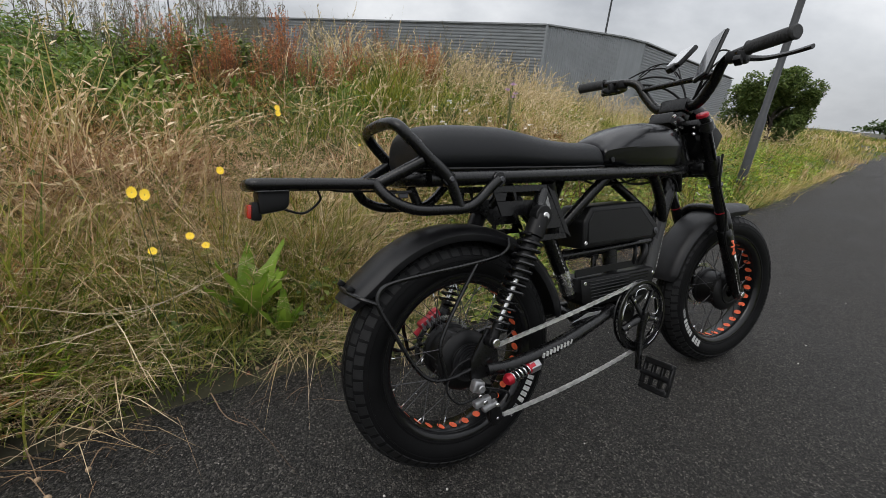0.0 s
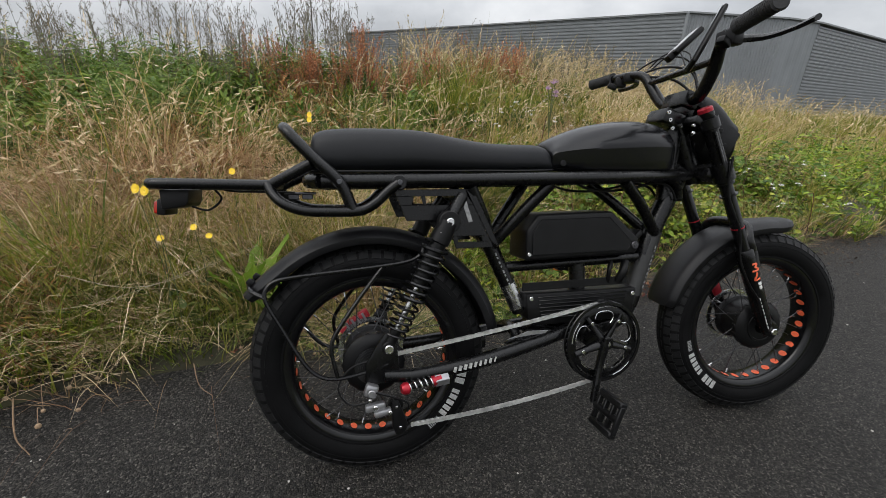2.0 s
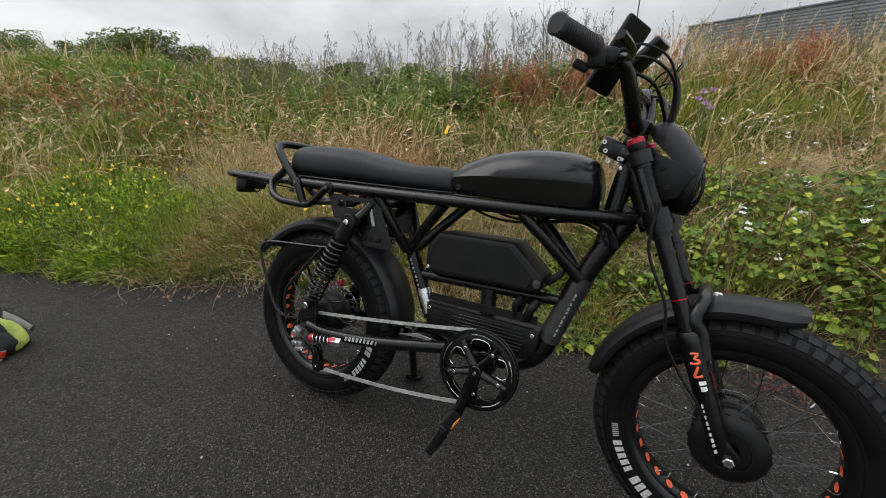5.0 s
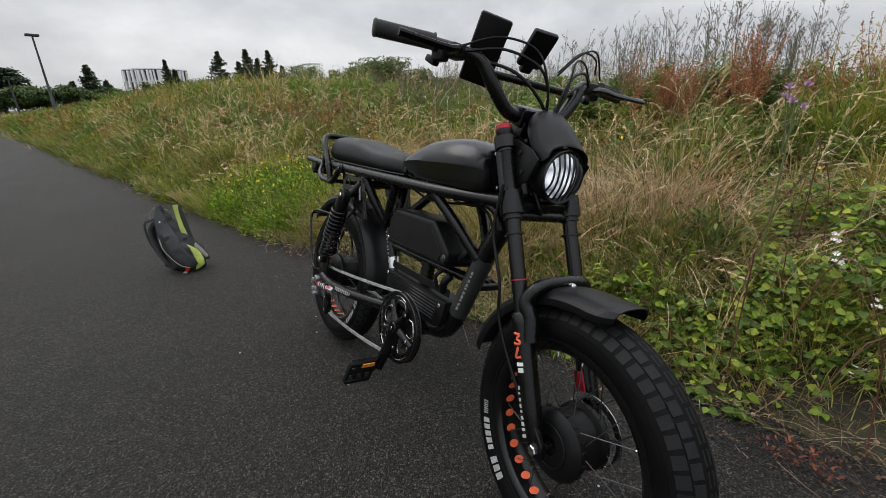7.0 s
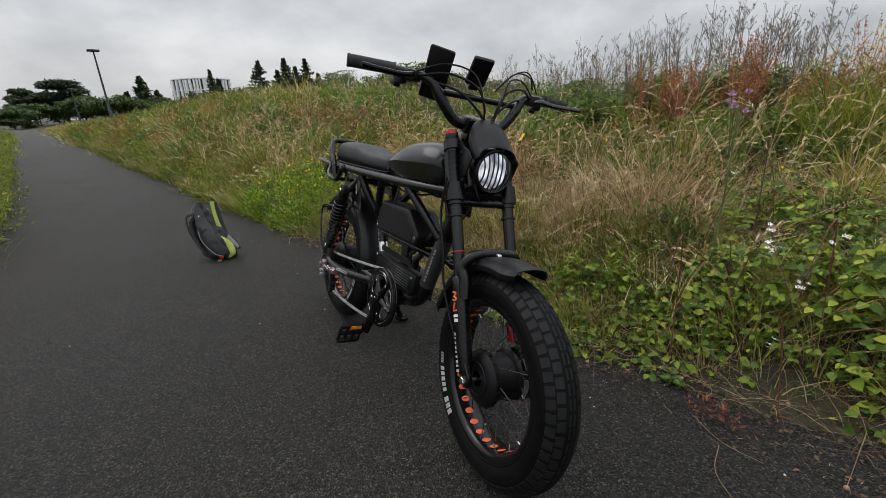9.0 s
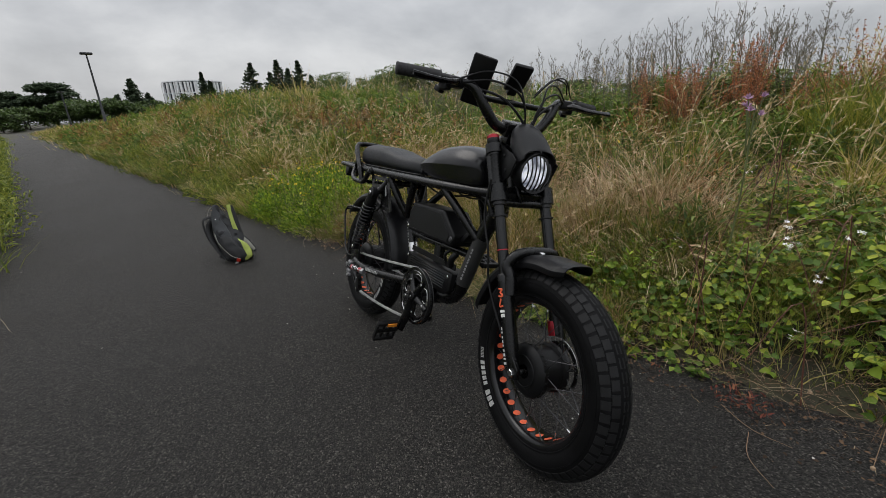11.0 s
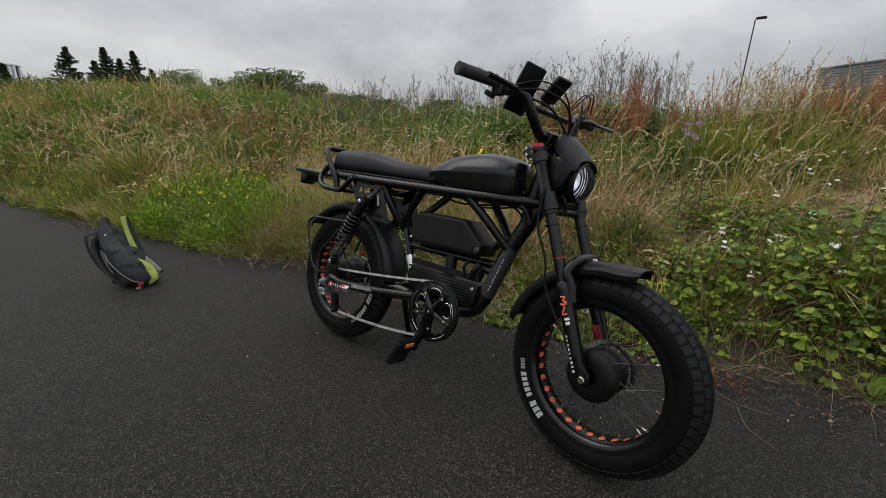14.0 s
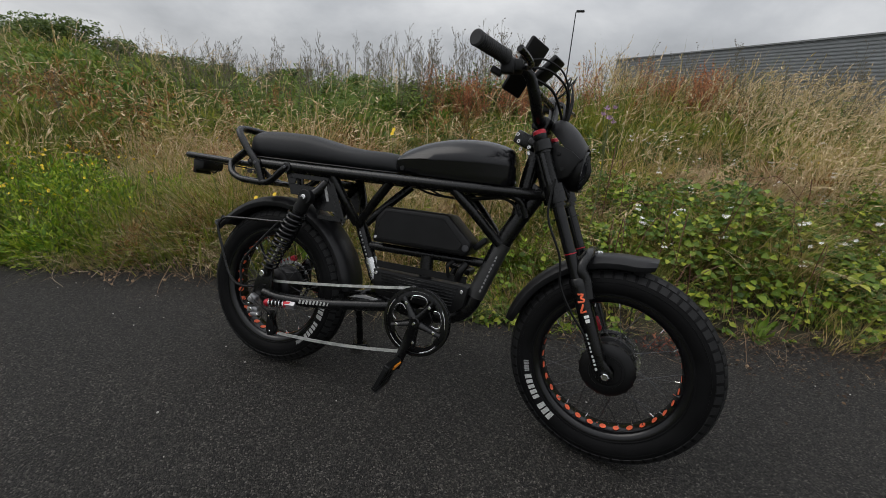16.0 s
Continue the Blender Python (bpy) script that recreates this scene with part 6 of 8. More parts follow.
stuff("foot_grass", tussocks(150, 18, 1.1, 3.6, 0.15, 0.9, 0.30, 0.44, 0.0036, 3, 0.04, (0.2, 0.8), None, 0.0, 0.1, False), M_MEADOW, "thin rough grass standing among the brambles")
stuff("green_grass", merge(
    tussocks(360, 28, -2.8, 1.0, 0.0, 0.8, 0.12, 0.28, 0.0050, 3, 0.06),
    tussocks(160, 26, 1.0, 3.4, 0.2, 1.0, 0.14, 0.30, 0.0050, 3, 0.06),
    tussocks(260, 30, -4.8, -0.9, 0.02, 1.2, 0.22, 0.38, 0.0085, 3, 0.07),
    tussocks(520, 30, -3.0, 3.5, 1.6, 4.6, 0.40, 0.62, 0.0085, 3, 0.05, (0.1, 0.5), 0.05, 3.0),
    tussocks(260, 24, -9.0, -3.0, 1.2, 5.0, 0.40, 0.60, 0.012, 2, 0.08, (0.1, 0.6), 0.0, 3.0),
    tussocks(500, 20, -20.0, -8.0, 0.0, 2.2, 0.22, 0.40, 0.017, 2, 0.12),
), M_GREEN, "fresh green grass along the foot of the bank")
# a fringe of grass hanging over the edge of the asphalt
def fringe(n, per, x0, x1, h, w, m_seed, flop=(0.5, 1.6)):
    X, Y, D = strip(n, x0, x1, -0.01, 0.15)
    k = patchy(X, Y * 0, 2.6, 3.3) > RNG.uniform(-0.45, 0.35, n)
    X, Y, n = X[k], Y[k], int(k.sum())
    i = np.repeat(np.arange(n), per)
    k = len(i)
    px, py = X[i] + RNG.normal(0, 0.03, k), Y[i] + np.abs(RNG.normal(0, 0.02, k))
    return blades(px, py, h * RNG.uniform(0.4, 1.3, k), w * RNG.uniform(0.6, 1.4, k), RNG.uniform(*flop, k), RNG.vonmises(-1.5, 0.6, k), z=np.maximum(heights(px, py) - 0.01, -0.012))


stuff("edge_weeds", merge(fringe(420, 18, -3.2, 1.0, 0.14, 0.0036, 1), fringe(16, 10, 1.0, 4.0, 0.10, 0.0030, 1), fringe(170, 16, -9.0, -3.0, 0.24, 0.0065, 2, (0.2, 0.9)), fringe(180, 12, -32.0, -9.0, 0.30, 0.018, 3, (0.2, 0.8))), M_DARKGREEN, "short green grass creeping over the edge of the asphalt")
stuff("edge_grass", merge(fringe(130, 16, -3.2, 1.0, 0.17, 0.0034, 1), fringe(200, 16, -9.0, -3.2, 0.20, 0.006, 2, (0.1, 0.9)), fringe(120, 12, -30.0, -9.0, 0.24, 0.018, 3, (0.1, 0.8)), fringe(250, 14, 4.0, 12.0, 0.2, 0.009, 4)), M_MEADOW, "short grass hanging over the edge of the asphalt")
stuff("lush_grass", merge(tussocks(460, 26, -1.7, 1.2, 0.03, 0.60, 0.12, 0.26, 0.0046, 3, 0.05, (0.2, 1.0), -0.05, 91.0, 0.1, False), tussocks(110, 30, -3.1, -1.4, 0.0, 0.8, 0.24, 0.38, 0.0055, 3, 0.05, (0.1, 0.8), None, 0.0, 0.1, False), tussocks(160, 26, 1.0, 3.4, 0.5, 1.5, 0.26, 0.40, 0.0050, 3, 0.05, (0.1, 0.8), 0.0, 5.0, 0.1, False)), M_LUSHG, "fresh green grass in lush clumps")
# the verge across the path
stuff("opposite_verge_grass", merge(
    tussocks(800, 24, -14.0, -1.5, -WIDE * CA - 1.6, -WIDE * CA + 0.02, 0.62, 0.30, 0.009, 3, 0.08),
    tussocks(900, 24, -1.5, 9.0, -WIDE * CA - 3.6, -WIDE * CA - 0.12, 0.30, 0.10, 0.010, 2, 0.12),
    tussocks(900, 20, -14.0, 9.0, -WIDE * CA - 7.0, -WIDE * CA - 1.6, 0.36, 0.30, 0.018, 2, 0.2),
    tussocks(900, 18, -45.0, -14.0, -WIDE * CA - 4.0, -WIDE * CA - 0.02, 0.80, 0.25, 0.03, 2, 0.2),
    tussocks(300, 20, 3.0, 20.0, -WIDE * CA - 2.4, -WIDE * CA - 0.02, 0.40, 0.14, 0.012, 2, 0.1),
), M_GREEN, "green grass and weeds on the far verge")
# dead grass lying matted in swathes
stuff("matted_grass", merge(
    tussocks(34, 40, -1.45, -0.65, 0.05, 0.35, 0.16, 0.28, 0.0034, 3, 0.07, (0.4, 1.3), None, 0.0, 0.1, False),
    tussocks(190, 26, -1.9, 1.0, 0.45, 1.1, 0.16, 0.34, 0.0046, 3, 0.08, (0.5, 1.7), -0.12, 27.0, 0.5, False),
    tussocks(640, 28, -2.8, 0.9, 0.75, 1.9, 0.22, 0.36, 0.0042, 3, 0.08, (1.0, 2.2), -0.05, 14.0, 0.9, False),
    tussocks(430, 30, 0.9, 5.0, 1.0, 2.6, 0.24, 0.40, 0.0055, 3, 0.08, (1.0, 2.2), -0.05, 14.0, 0.9, False),
    tussocks(520, 28, -2.4, 0.9, 0.22, 1.25, 0.20, 0.38, 0.0052, 3, 0.06, (0.2, 1.0), -0.2, 37.0, 0.2, False),
    fringe(110, 16, -1.7, 0.9, 0.20, 0.0030, 5, (0.6, 1.7)),
    tussocks(130, 26, -1.8, 0.3, 0.70, 1.4, 0.16, 0.30, 0.0036, 3, 0.08, (0.8, 2.0), -0.3, 14.0, 0.2, False),
    tussocks(270, 26, 1.0, 3.2, 0.85, 1.9, 0.22, 0.38, 0.0065, 3, 0.08, (0.8, 2.0), -0.25, 14.0, 0.6, False),
    tussocks(190, 26, -3.6, -1.0, 1.3, 3.0, 0.26, 0.40, 0.0055, 3, 0.09, (0.6, 1.6), -0.15, 19.0, 0.6, False),
    tussocks(500, 22, -9.0, -3.0, 0.5, 2.0, 0.26, 0.42, 0.0085, 2, 0.10, (0.5, 1.5), -0.15, 23.0, 0.6, False),
    tussocks(260, 24, -7.0, -1.0, 1.2, 4.0, 0.30, 0.42, 0.0075, 3, 0.10, (0.9, 2.0), 0.0, 14.0, 0.9, False),
), M_MAT, "swathes of dead matted grass, bleached pinkish brown")


M_PINK = leaf_mat("pinkish_dead_grass", ((0.0, (0.13, 0.062, 0.032)), (1.0, (0.76, 0.55, 0.34)), (0.5, (0.44, 0.25, 0.125))), 0.8, 0.15)
stuff("collapsed_grass", merge(
    tussocks(170, 24, 0.2, 2.6, 0.80, 1.55, 0.18, 0.34, 0.0062, 3, 0.08, (0.6, 2.0), -0.25, 33.0, 0.3, False),
    tussocks(200, 34, -1.8, -0.45, 0.70, 1.40, 0.24, 0.40, 0.0028, 3, 0.06, (0.5, 1.5), -0.25, 35.0, 0.5, False),
    tussocks(200, 28, -1.7, -0.4, 0.80, 1.45, 0.18, 0.32, 0.0042, 3, 0.08, (0.6, 2.0), -0.2, 33.0, 0.3, False),
), M_PINK, "collapsed dead grass, bleached to a pinkish brown")


# dead stems left standing crookedly through the collapsed grass
X = np.concatenate([RNG.uniform(0.2, 3.6, 620), RNG.uniform(-2.2, 0.2, 420), RNG.uniform(-9.0, -2.2, 420)])
D = np.where(X > 0.2, RNG.uniform(0.75, 1.9, len(X)), RNG.uniform(0.7, 2.2, len(X)))
stuff("brush_stems", blades(X, E0 + SLOPE * X + D / CA, RNG.uniform(0.20, 0.50, len(X)), RNG.uniform(0.0028, 0.0060, len(X)), RNG.uniform(0.1, 1.3, len(X)), RNG.uniform(0, 6.28, len(X)), 0.55, segs=4), M_PINK, "stiff dead stems sticking out of the collapsed grass", "weeds")


# ---- tall grasses with drooping seed heads
def seed_grass(n, x0, x1, d0, d1, h0, h1, size=1.0, gate=0.0, full=13):
    X, Y, D = strip(n, x0, x1, d0, d1)
    keep = (patchy(X, Y, 0.9, 5.0) + RNG.uniform(-0.35, 0.35, n) > gate) & (RNG.uniform(0, 1, n) > 0.60 * thicket(X, D))
    X, Y = X[keep], Y[keep]
    n = len(X)
    Z = heights(X, Y)
    a = RNG.vonmises(0.2, 0.7, n)
    d = np.stack([np.cos(a), np.sin(a), 0 * a], -1)
    h = RNG.uniform(h0, h1, n)[:, None]
    bend = RNG.uniform(0.10, 0.75, n)[:, None]
    base = np.stack([X, Y, Z], -1)
    up = np.array([0, 0, 1.0])

    def at(t):
        return base + up * h * (t - 0.45 * bend * t**3.4) + d * h * bend * t**2.4

    s = np.stack([-np.sin(a), np.cos(a), 0 * a], -1)
    w = 0.0012 * size
    rows = []
    for t in (0, 0.45, 0.8, 1.0):
        c = at(t)
        rows += [c - s * w, c + s * w]
    o = (np.arange(n) * 8)[:, None]
    out = [(np.stack(rows, 1).reshape(-1, 3), [np.concatenate([o + np.array([2 * i, 2 * i + 1, 2 * i + 3, 2 * i + 2]) for i in range(3)])])]
    # spikelets round the top third
    m = full
    tt = np.repeat(np.linspace(0.74, 1.03, m)[None], n, 0) + RNG.normal(0, 0.010, (n, m))
    P = np.stack([at(tt[:, j : j + 1]) for j in range(m)], 1).reshape(-1, 3)
    N = len(P)
    b = RNG.uniform(0, 6.28, N)
    ax = np.stack([at(tt[:, j : j + 1] + 0.02) for j in range(m)], 1).reshape(-1, 3) - P
    ax /= np.linalg.norm(ax, axis=1, keepdims=True) + 1e-9
    dirs = np.stack([np.cos(b), np.sin(b), RNG.uniform(-0.4, 0.4, N)], -1) * 0.38 + ax
    dirs /= np.linalg.norm(dirs, axis=1, keepdims=True)
    sd = np.cross(dirs, RNG.normal(0, 1, (N, 3)))
    sd /= np.linalg.norm(sd, axis=1, keepdims=True) + 1e-9
    L = (size * RNG.uniform(0.016, 0.040, N))[:, None]
    Wd = L * 0.115
    out.append((np.stack([P, P + dirs * L * 0.5 + sd * Wd, P + dirs * L, P + dirs * L * 0.5 - sd * Wd], 1).reshape(-1, 3), [np.arange(4 * N).reshape(-1, 4)]))
    return merge(*out)


stuff("seed_grass", merge(
    seed_grass(560, -2.8, 1.2, 0.5, 1.8, 0.28, 0.60, 0.9, -0.05, 16),
    seed_grass(460, 1.2, 3.6, 1.0, 2.0, 0.35, 0.66, 1.0, -0.1, 16),
    seed_grass(2000, -5.0, 6.0, 1.6, 4.0, 0.40, 0.78, 1.05, 0.0, 16),
    seed_grass(1300, -8.0, 9.0, 4.0, 6.4, 0.48, 0.88, 1.2, 0.0, 15),
    seed_grass(1100, 1.2, 6.0, 2.4, 5.2, 0.42, 0.70, 1.2, -0.2, 16),
    seed_grass(620, -7.0, -2.4, 0.3, 3.0, 0.38, 0.70, 1.5, 0.0, 14),
    seed_grass(480, -18.0, -5.0, 0.6, 6.0, 0.45, 0.80, 1.6, 0.05),
    seed_grass(700, 6.0, 16.0, 0.8, 6.0, 0.45, 0.9, 1.7, 0.0),
), M_SEED, "tall bleached grasses with drooping feathery seed heads")

# ---- straw and stems fallen over the edge of the path
X, Y, D = strip(600, -5.0, 4.5, 0.02, 0.24)
stuff("fallen_straw", blades(X, Y, RNG.uniform(0.05, 0.19, len(X)), RNG.uniform(0.0012, 0.0032, len(X)), RNG.uniform(0.7, 1.8, len(X)), RNG.vonmises(-1.5, 1.2, len(X)), 0.5, z=np.maximum(0.002, heights(X, Y))), M_STRAW, "dry stems and straw hanging over the edge of the path")
X, Y, D = strip(420, -5.0, 4.5, -0.12, 0.02)
n = len(X)
a = RNG.uniform(0, 6.28, n)
L, W = RNG.uniform(0.005, 0.026, n), RNG.uniform(0.0006, 0.0014, n)
P0 = np.stack([X, Y, 0.004 + 0 * X], -1)
dd, ss = np.stack([np.cos(a), np.sin(a), 0.08 + 0 * a], -1), np.stack([-np.sin(a), np.cos(a), 0 * a], -1)
stuff("path_litter", (np.stack([P0 - ss * W[:, None], P0 + ss * W[:, None], P0 + dd * L[:, None] + ss * W[:, None] * 0.4, P0 + dd * L[:, None] - ss * W[:, None] * 0.4], 1).reshape(-1, 3), [np.arange(4 * n).reshape(-1, 4)]), M_STRAW, "bits of dry stem and leaf on the asphalt", "litter")


# ---- leaves with a fold along the midrib
def ovate(P, d, nrm, size, wide=0.36, fold=0.12, droop=0.10):
    """One leaf at each P along d, facing nrm."""
    d = d / (np.linalg.norm(d, axis=1, keepdims=True) + 1e-9)
    s = np.cross(d, nrm)
    s /= np.linalg.norm(s, axis=1, keepdims=True) + 1e-9
    u = np.cross(s, d)
    z = np.broadcast_to(size, len(P))[:, None]
    def q(a, b, c):
        return P + d * z * a + s * z * b + u * z * (c - droop * a * a)
    V = np.stack([q(0, 0, 0), q(0.36, 0, -fold * 0.5), q(0.72, 0, -fold * 0.4), q(1, 0, 0), q(0.30, wide, fold), q(0.68, wide * 0.72, fold * 0.6), q(0.30, -wide, fold), q(0.68, -wide * 0.72, fold * 0.6)], 1).reshape(-1, 3)
    o = (np.arange(len(P)) * 8)[:, None]
    T = np.concatenate([o + np.array(f) for f in ((0, 1, 4), (0, 6, 1), (2, 3, 5), (2, 7, 3))])
    Q = np.concatenate([o + np.array(f) for f in ((1, 2, 5, 4), (6, 7, 2, 1))])
    return V, [T, Q]


def trifoliate(rng, P, size):
    """Three leaflets on a short stalk at each P."""
    n = len(P)
    a = rng.uniform(0, 6.28, n)
    tilt = rng.normal(0.55, 0.4, n)
    out = []
    nz = np.stack([rng.normal(0, 0.75, n), rng.normal(-0.30, 0.75, n), np.ones(n)], -1)
    for k, off, sc in ((0, 0.0, 1.0), (1, 1.25, 0.85), (2, -1.25, 0.85)):
        b = a + off
        d = np.stack([np.cos(b), np.sin(b), -0.25 + 0.3 * np.sin(tilt)], -1)
        out.append(ovate(P + d * (size * 0.12)[:, None], d, nz, size * sc, 0.40, 0.10, 0.22))
    return merge(*out)


M_BRAMBLE = leaf_mat("bramble_leaves", ((0.0, (0.030, 0.066, 0.007)), (1.0, (0.38, 0.41, 0.045)), (0.45, (0.085, 0.150, 0.014)), (0.8, (0.170, 0.245, 0.022))), 0.5, 0.25)
M_LUSH = leaf_mat("lush_leaves", ((0.0, (0.055, 0.125, 0.008)), (1.0, (0.38, 0.47, 0.040)), (0.5, (0.155, 0.255, 0.016))), 0.5, 0.3)
M_DEAD = leaf_mat("dead_stalks", ((0.0, (0.075, 0.042, 0.024)), (1.0, (0.42, 0.29, 0.17)), (0.5, (0.18, 0.105, 0.058))), 0.8, 0.05)
# litter brown, kept very dark to include the shade under the brambles
M_SHADED_LITTER = leaf_mat("rotting_leaves", ((0.0, (0.020, 0.013, 0.009)), (1.0, (0.13, 0.080, 0.045)), (0.5, (0.050, 0.031, 0.019))), 0.8, 0.05)
M_HEAD = mat("dry_flower_head", (0.13, 0.105, 0.070), 0.85, 0, 0.4, 30)
M_CANE = mat("bramble_cane", (0.12, 0.045, 0.03), 0.6, 0, 0.3, 20)
M_STEM = mat("green_stem", (0.10, 0.12, 0.04), 0.6, 0, 0.3, 20)
M_DRYSTEM = mat("dry_stem", (0.20, 0.13, 0.075), 0.75, 0, 0.35, 20)
M_PETALW = mat("white_petals", (0.78, 0.76, 0.74), 0.6, 0, 0.12, 60)
M_PETALY = mat("yellow_petals", (0.80, 0.55, 0.02), 0.55, 0, 0.15, 60)
M_PURPLE = mat("thistle_purple", (0.44, 0.27, 0.42), 0.7, 0, 0.3, 60)
M_REDLEAF = leaf_mat("red_tinged_leaves", ((0.0, (0.10, 0.020, 0.016)), (1.0, (0.24, 0.10, 0.045)), (0.5, (0.16, 0.045, 0.028))), 0.55, 0.2)


def bramble_points(rng, n, x0, x1, d0, d1, hmax):
    X, D = rng.uniform(x0, x1, n), d0 + (d1 - d0) * rng.uniform(0, 1, n)
    D = D + 0.24 * np.exp(-(((X + 0.75) / 0.65) ** 4)) * np.clip(1 - D / 0.9, 0, 1)
    Y = E0 + SLOPE * X + D / CA
    lump = np.array([0.62 + 0.6 * noise.noise((a * 1.8, b * 1.8, 2.0)) for a, b in zip(X, Y)])
    prof = np.clip(0.35 + (D - d0) * 2.2, 0, 1)
    top = hmax * lump * prof
    keep = np.array([noise.noise((a * 3.1, b * 3.1, 8.0)) for a, b in zip(X, Y)]) > rng.uniform(-0.7, 0.10, n)
    P = np.stack([X, Y, heights(X, Y) + top * rng.uniform(0.15, 1.0, n) ** 0.55], -1)
    return P[keep]


rngb = np.random.default_rng(12)
P = np.vstack([
    bramble_points(rngb, 4300, 1.05, 3.8, 0.30, 1.08, 0.46),
    bramble_points(rngb, 560, 0.45, 1.3, 0.0, 0.45, 0.22),
    bramble_points(rngb, 220, 1.05, 3.8, 0.15, 0.34, 0.20),
    bramble_points(rngb, 420, 0.9, 2.2, 0.7, 1.4, 0.30),
    bramble_points(rngb, 500, 3.4, 6.5, 0.03, 1.2, 0.55),
])
stuff("bramble", trifoliate(rngb, P, rngb.uniform(0.017, 0.038, len(P)) * rngb.choice([1.0, 1.0, 1.4], len(P)) * np.where(P[:, 0] > 1.5, 1.15, 1.0)), M_BRAMBLE, "bramble thicket with bright green three-part leaves at the path's edge", "bramble")
# small undergrowth leaves all along the foot of the bank
P = np.vstack([bramble_points(rngb, 1500, -3.0, 1.2, 0.0, 0.6, 0.18), bramble_points(rngb, 1400, -3.0, 3.2, 0.5, 2.2, 0.32)])
n = len(P)
b = rngb.uniform(0, 6.28, n)
stuff("low_weeds", ovate(P, np.stack([np.cos(b), np.sin(b), rngb.uniform(-0.2, 0.8, n)], -1), rngb.normal(0, 0.4, (n, 3)) + (0, -0.3, 1), rngb.uniform(0.018, 0.055, n), 0.26), M_DARKGREEN, "small leafy weeds among the grass", "weeds")
# leafy green weeds standing in the upper bank: upright stems set with narrow leaves
def leafy_stems(n, x0, x1, d0, d1, h0, h1, per, leaf, gate, seed):
    X, Y, D = strip(n, x0, x1, d0, d1)
    k = patchy(X, Y, 0.75, seed) > gate + RNG.uniform(-0.12, 0.12, n)
    X, Y = X[k], Y[k]
    n = len(X)
    Z = heights(X, Y) - 0.02
    H = RNG.uniform(h0, h1, n) * (0.85 + 0.5 * patchy(X, Y, 1.3, 31.0))
    a, ln = RNG.uniform(0, 6.28, n), np.abs(RNG.normal(0, 0.12, n))
    i = np.repeat(np.arange(n), per)
    m = len(i)
    f = RNG.uniform(0.10, 1.0, m)
    P = np.stack([X[i] + np.cos(a[i]) * ln[i] * H[i] * f, Y[i] + np.sin(a[i]) * ln[i] * H[i] * f, Z[i] + H[i] * f], -1)
    b = RNG.uniform(0, 6.28, m)
    d = np.stack([np.cos(b), np.sin(b), RNG.uniform(0.0, 1.3, m)], -1)
    lv = ovate(P, d, RNG.normal(0, 0.35, (m, 3)) + (0, -0.4, 1), leaf * RNG.uniform(0.5, 1.25, m) * (1.2 - 0.65 * f), 0.135, 0.05, 0.35)
    st = blades(X, Y, H * 1.04, 0.006, ln * 0.5, a, 0.02, Z, 2)
    return merge(lv, st)


stuff("upper_weeds", merge(
    leafy_stems(420, -3.6, 0.6, 1.8, 2.8, 0.24, 0.44, 18, 0.070, -0.05, 41.0),
    leafy_stems(420, 1.2, 4.2, 2.6, 4.4, 0.40, 0.75, 18, 0.080, 0.0, 41.0),
    leafy_stems(260, -1.2, 3.2, 0.7, 1.9, 0.22, 0.40, 14, 0.055, 0.08, 47.0),
    leafy_stems(620, -9.0, -2.6, 0.1, 2.4, 0.22, 0.44, 14, 0.110, 0.02, 52.0),
    leafy_stems(260, -9.0, -3.0, -0.02, 0.25, 0.10, 0.26, 12, 0.080, -0.1, 55.0),
    leafy_stems(300, -18.0, -7.0, 0.2, 4.5, 0.30, 0.60, 12, 0.14, 0.08, 52.0),
), M_DARKGREEN, "leafy green weeds standing in clumps on the bank", "weeds")
# the solid stand of green weeds along the upper bank
M_NETTLE = leaf_mat("nettle_leaves", ((0.0, (0.030, 0.066, 0.010)), (1.0, (0.26, 0.31, 0.060)), (0.35, (0.072, 0.130, 0.019)), (0.7, (0.140, 0.205, 0.033))), 0.55, 0.3, 0.45, 1.3)
stuff("nettle_stand", merge(
    leafy_stems(430, -3.0, -0.30, 1.85, 3.0, 0.30, 0.62, 28, 0.085, -0.10, 86.0),
    leafy_stems(620, -3.2, -0.35, 2.8, 4.8, 0.22, 0.66, 26, 0.090, -0.25, 81.0),
    leafy_stems(700, -6.4, -2.9, 2.0, 4.8, 0.24, 0.42, 22, 0.085, -0.15, 81.0),
    leafy_stems(330, -2.6, -0.2, 3.0, 4.8, 0.44, 0.66, 26, 0.080, 0.0, 83.0),
    leafy_stems(420, -12.0, -6.0, 2.2, 5.2, 0.32, 0.56, 16, 0.13, -0.2, 82.0),
    leafy_stems(260, -0.2, 1.5, 2.9, 4.6, 0.34, 0.56, 22, 0.080, -0.2, 84.0),
    leafy_stems(200, 2.6, 5.0, 2.6, 4.6, 0.34, 0.60, 20, 0.085, 0.12, 85.0),
    leafy_stems(420, -10.0, -3.6, 0.6, 3.0, 0.30, 0.58, 16, 0.100, 0.10, 87.0),
    leafy_stems(300, -22.0, -10.0, 0.5, 5.0, 0.40, 0.75, 14, 0.17, 0.10, 88.0),
), M_NETTLE, "solid stand of dark green nettles and mugwort on the upper bank", "weeds")
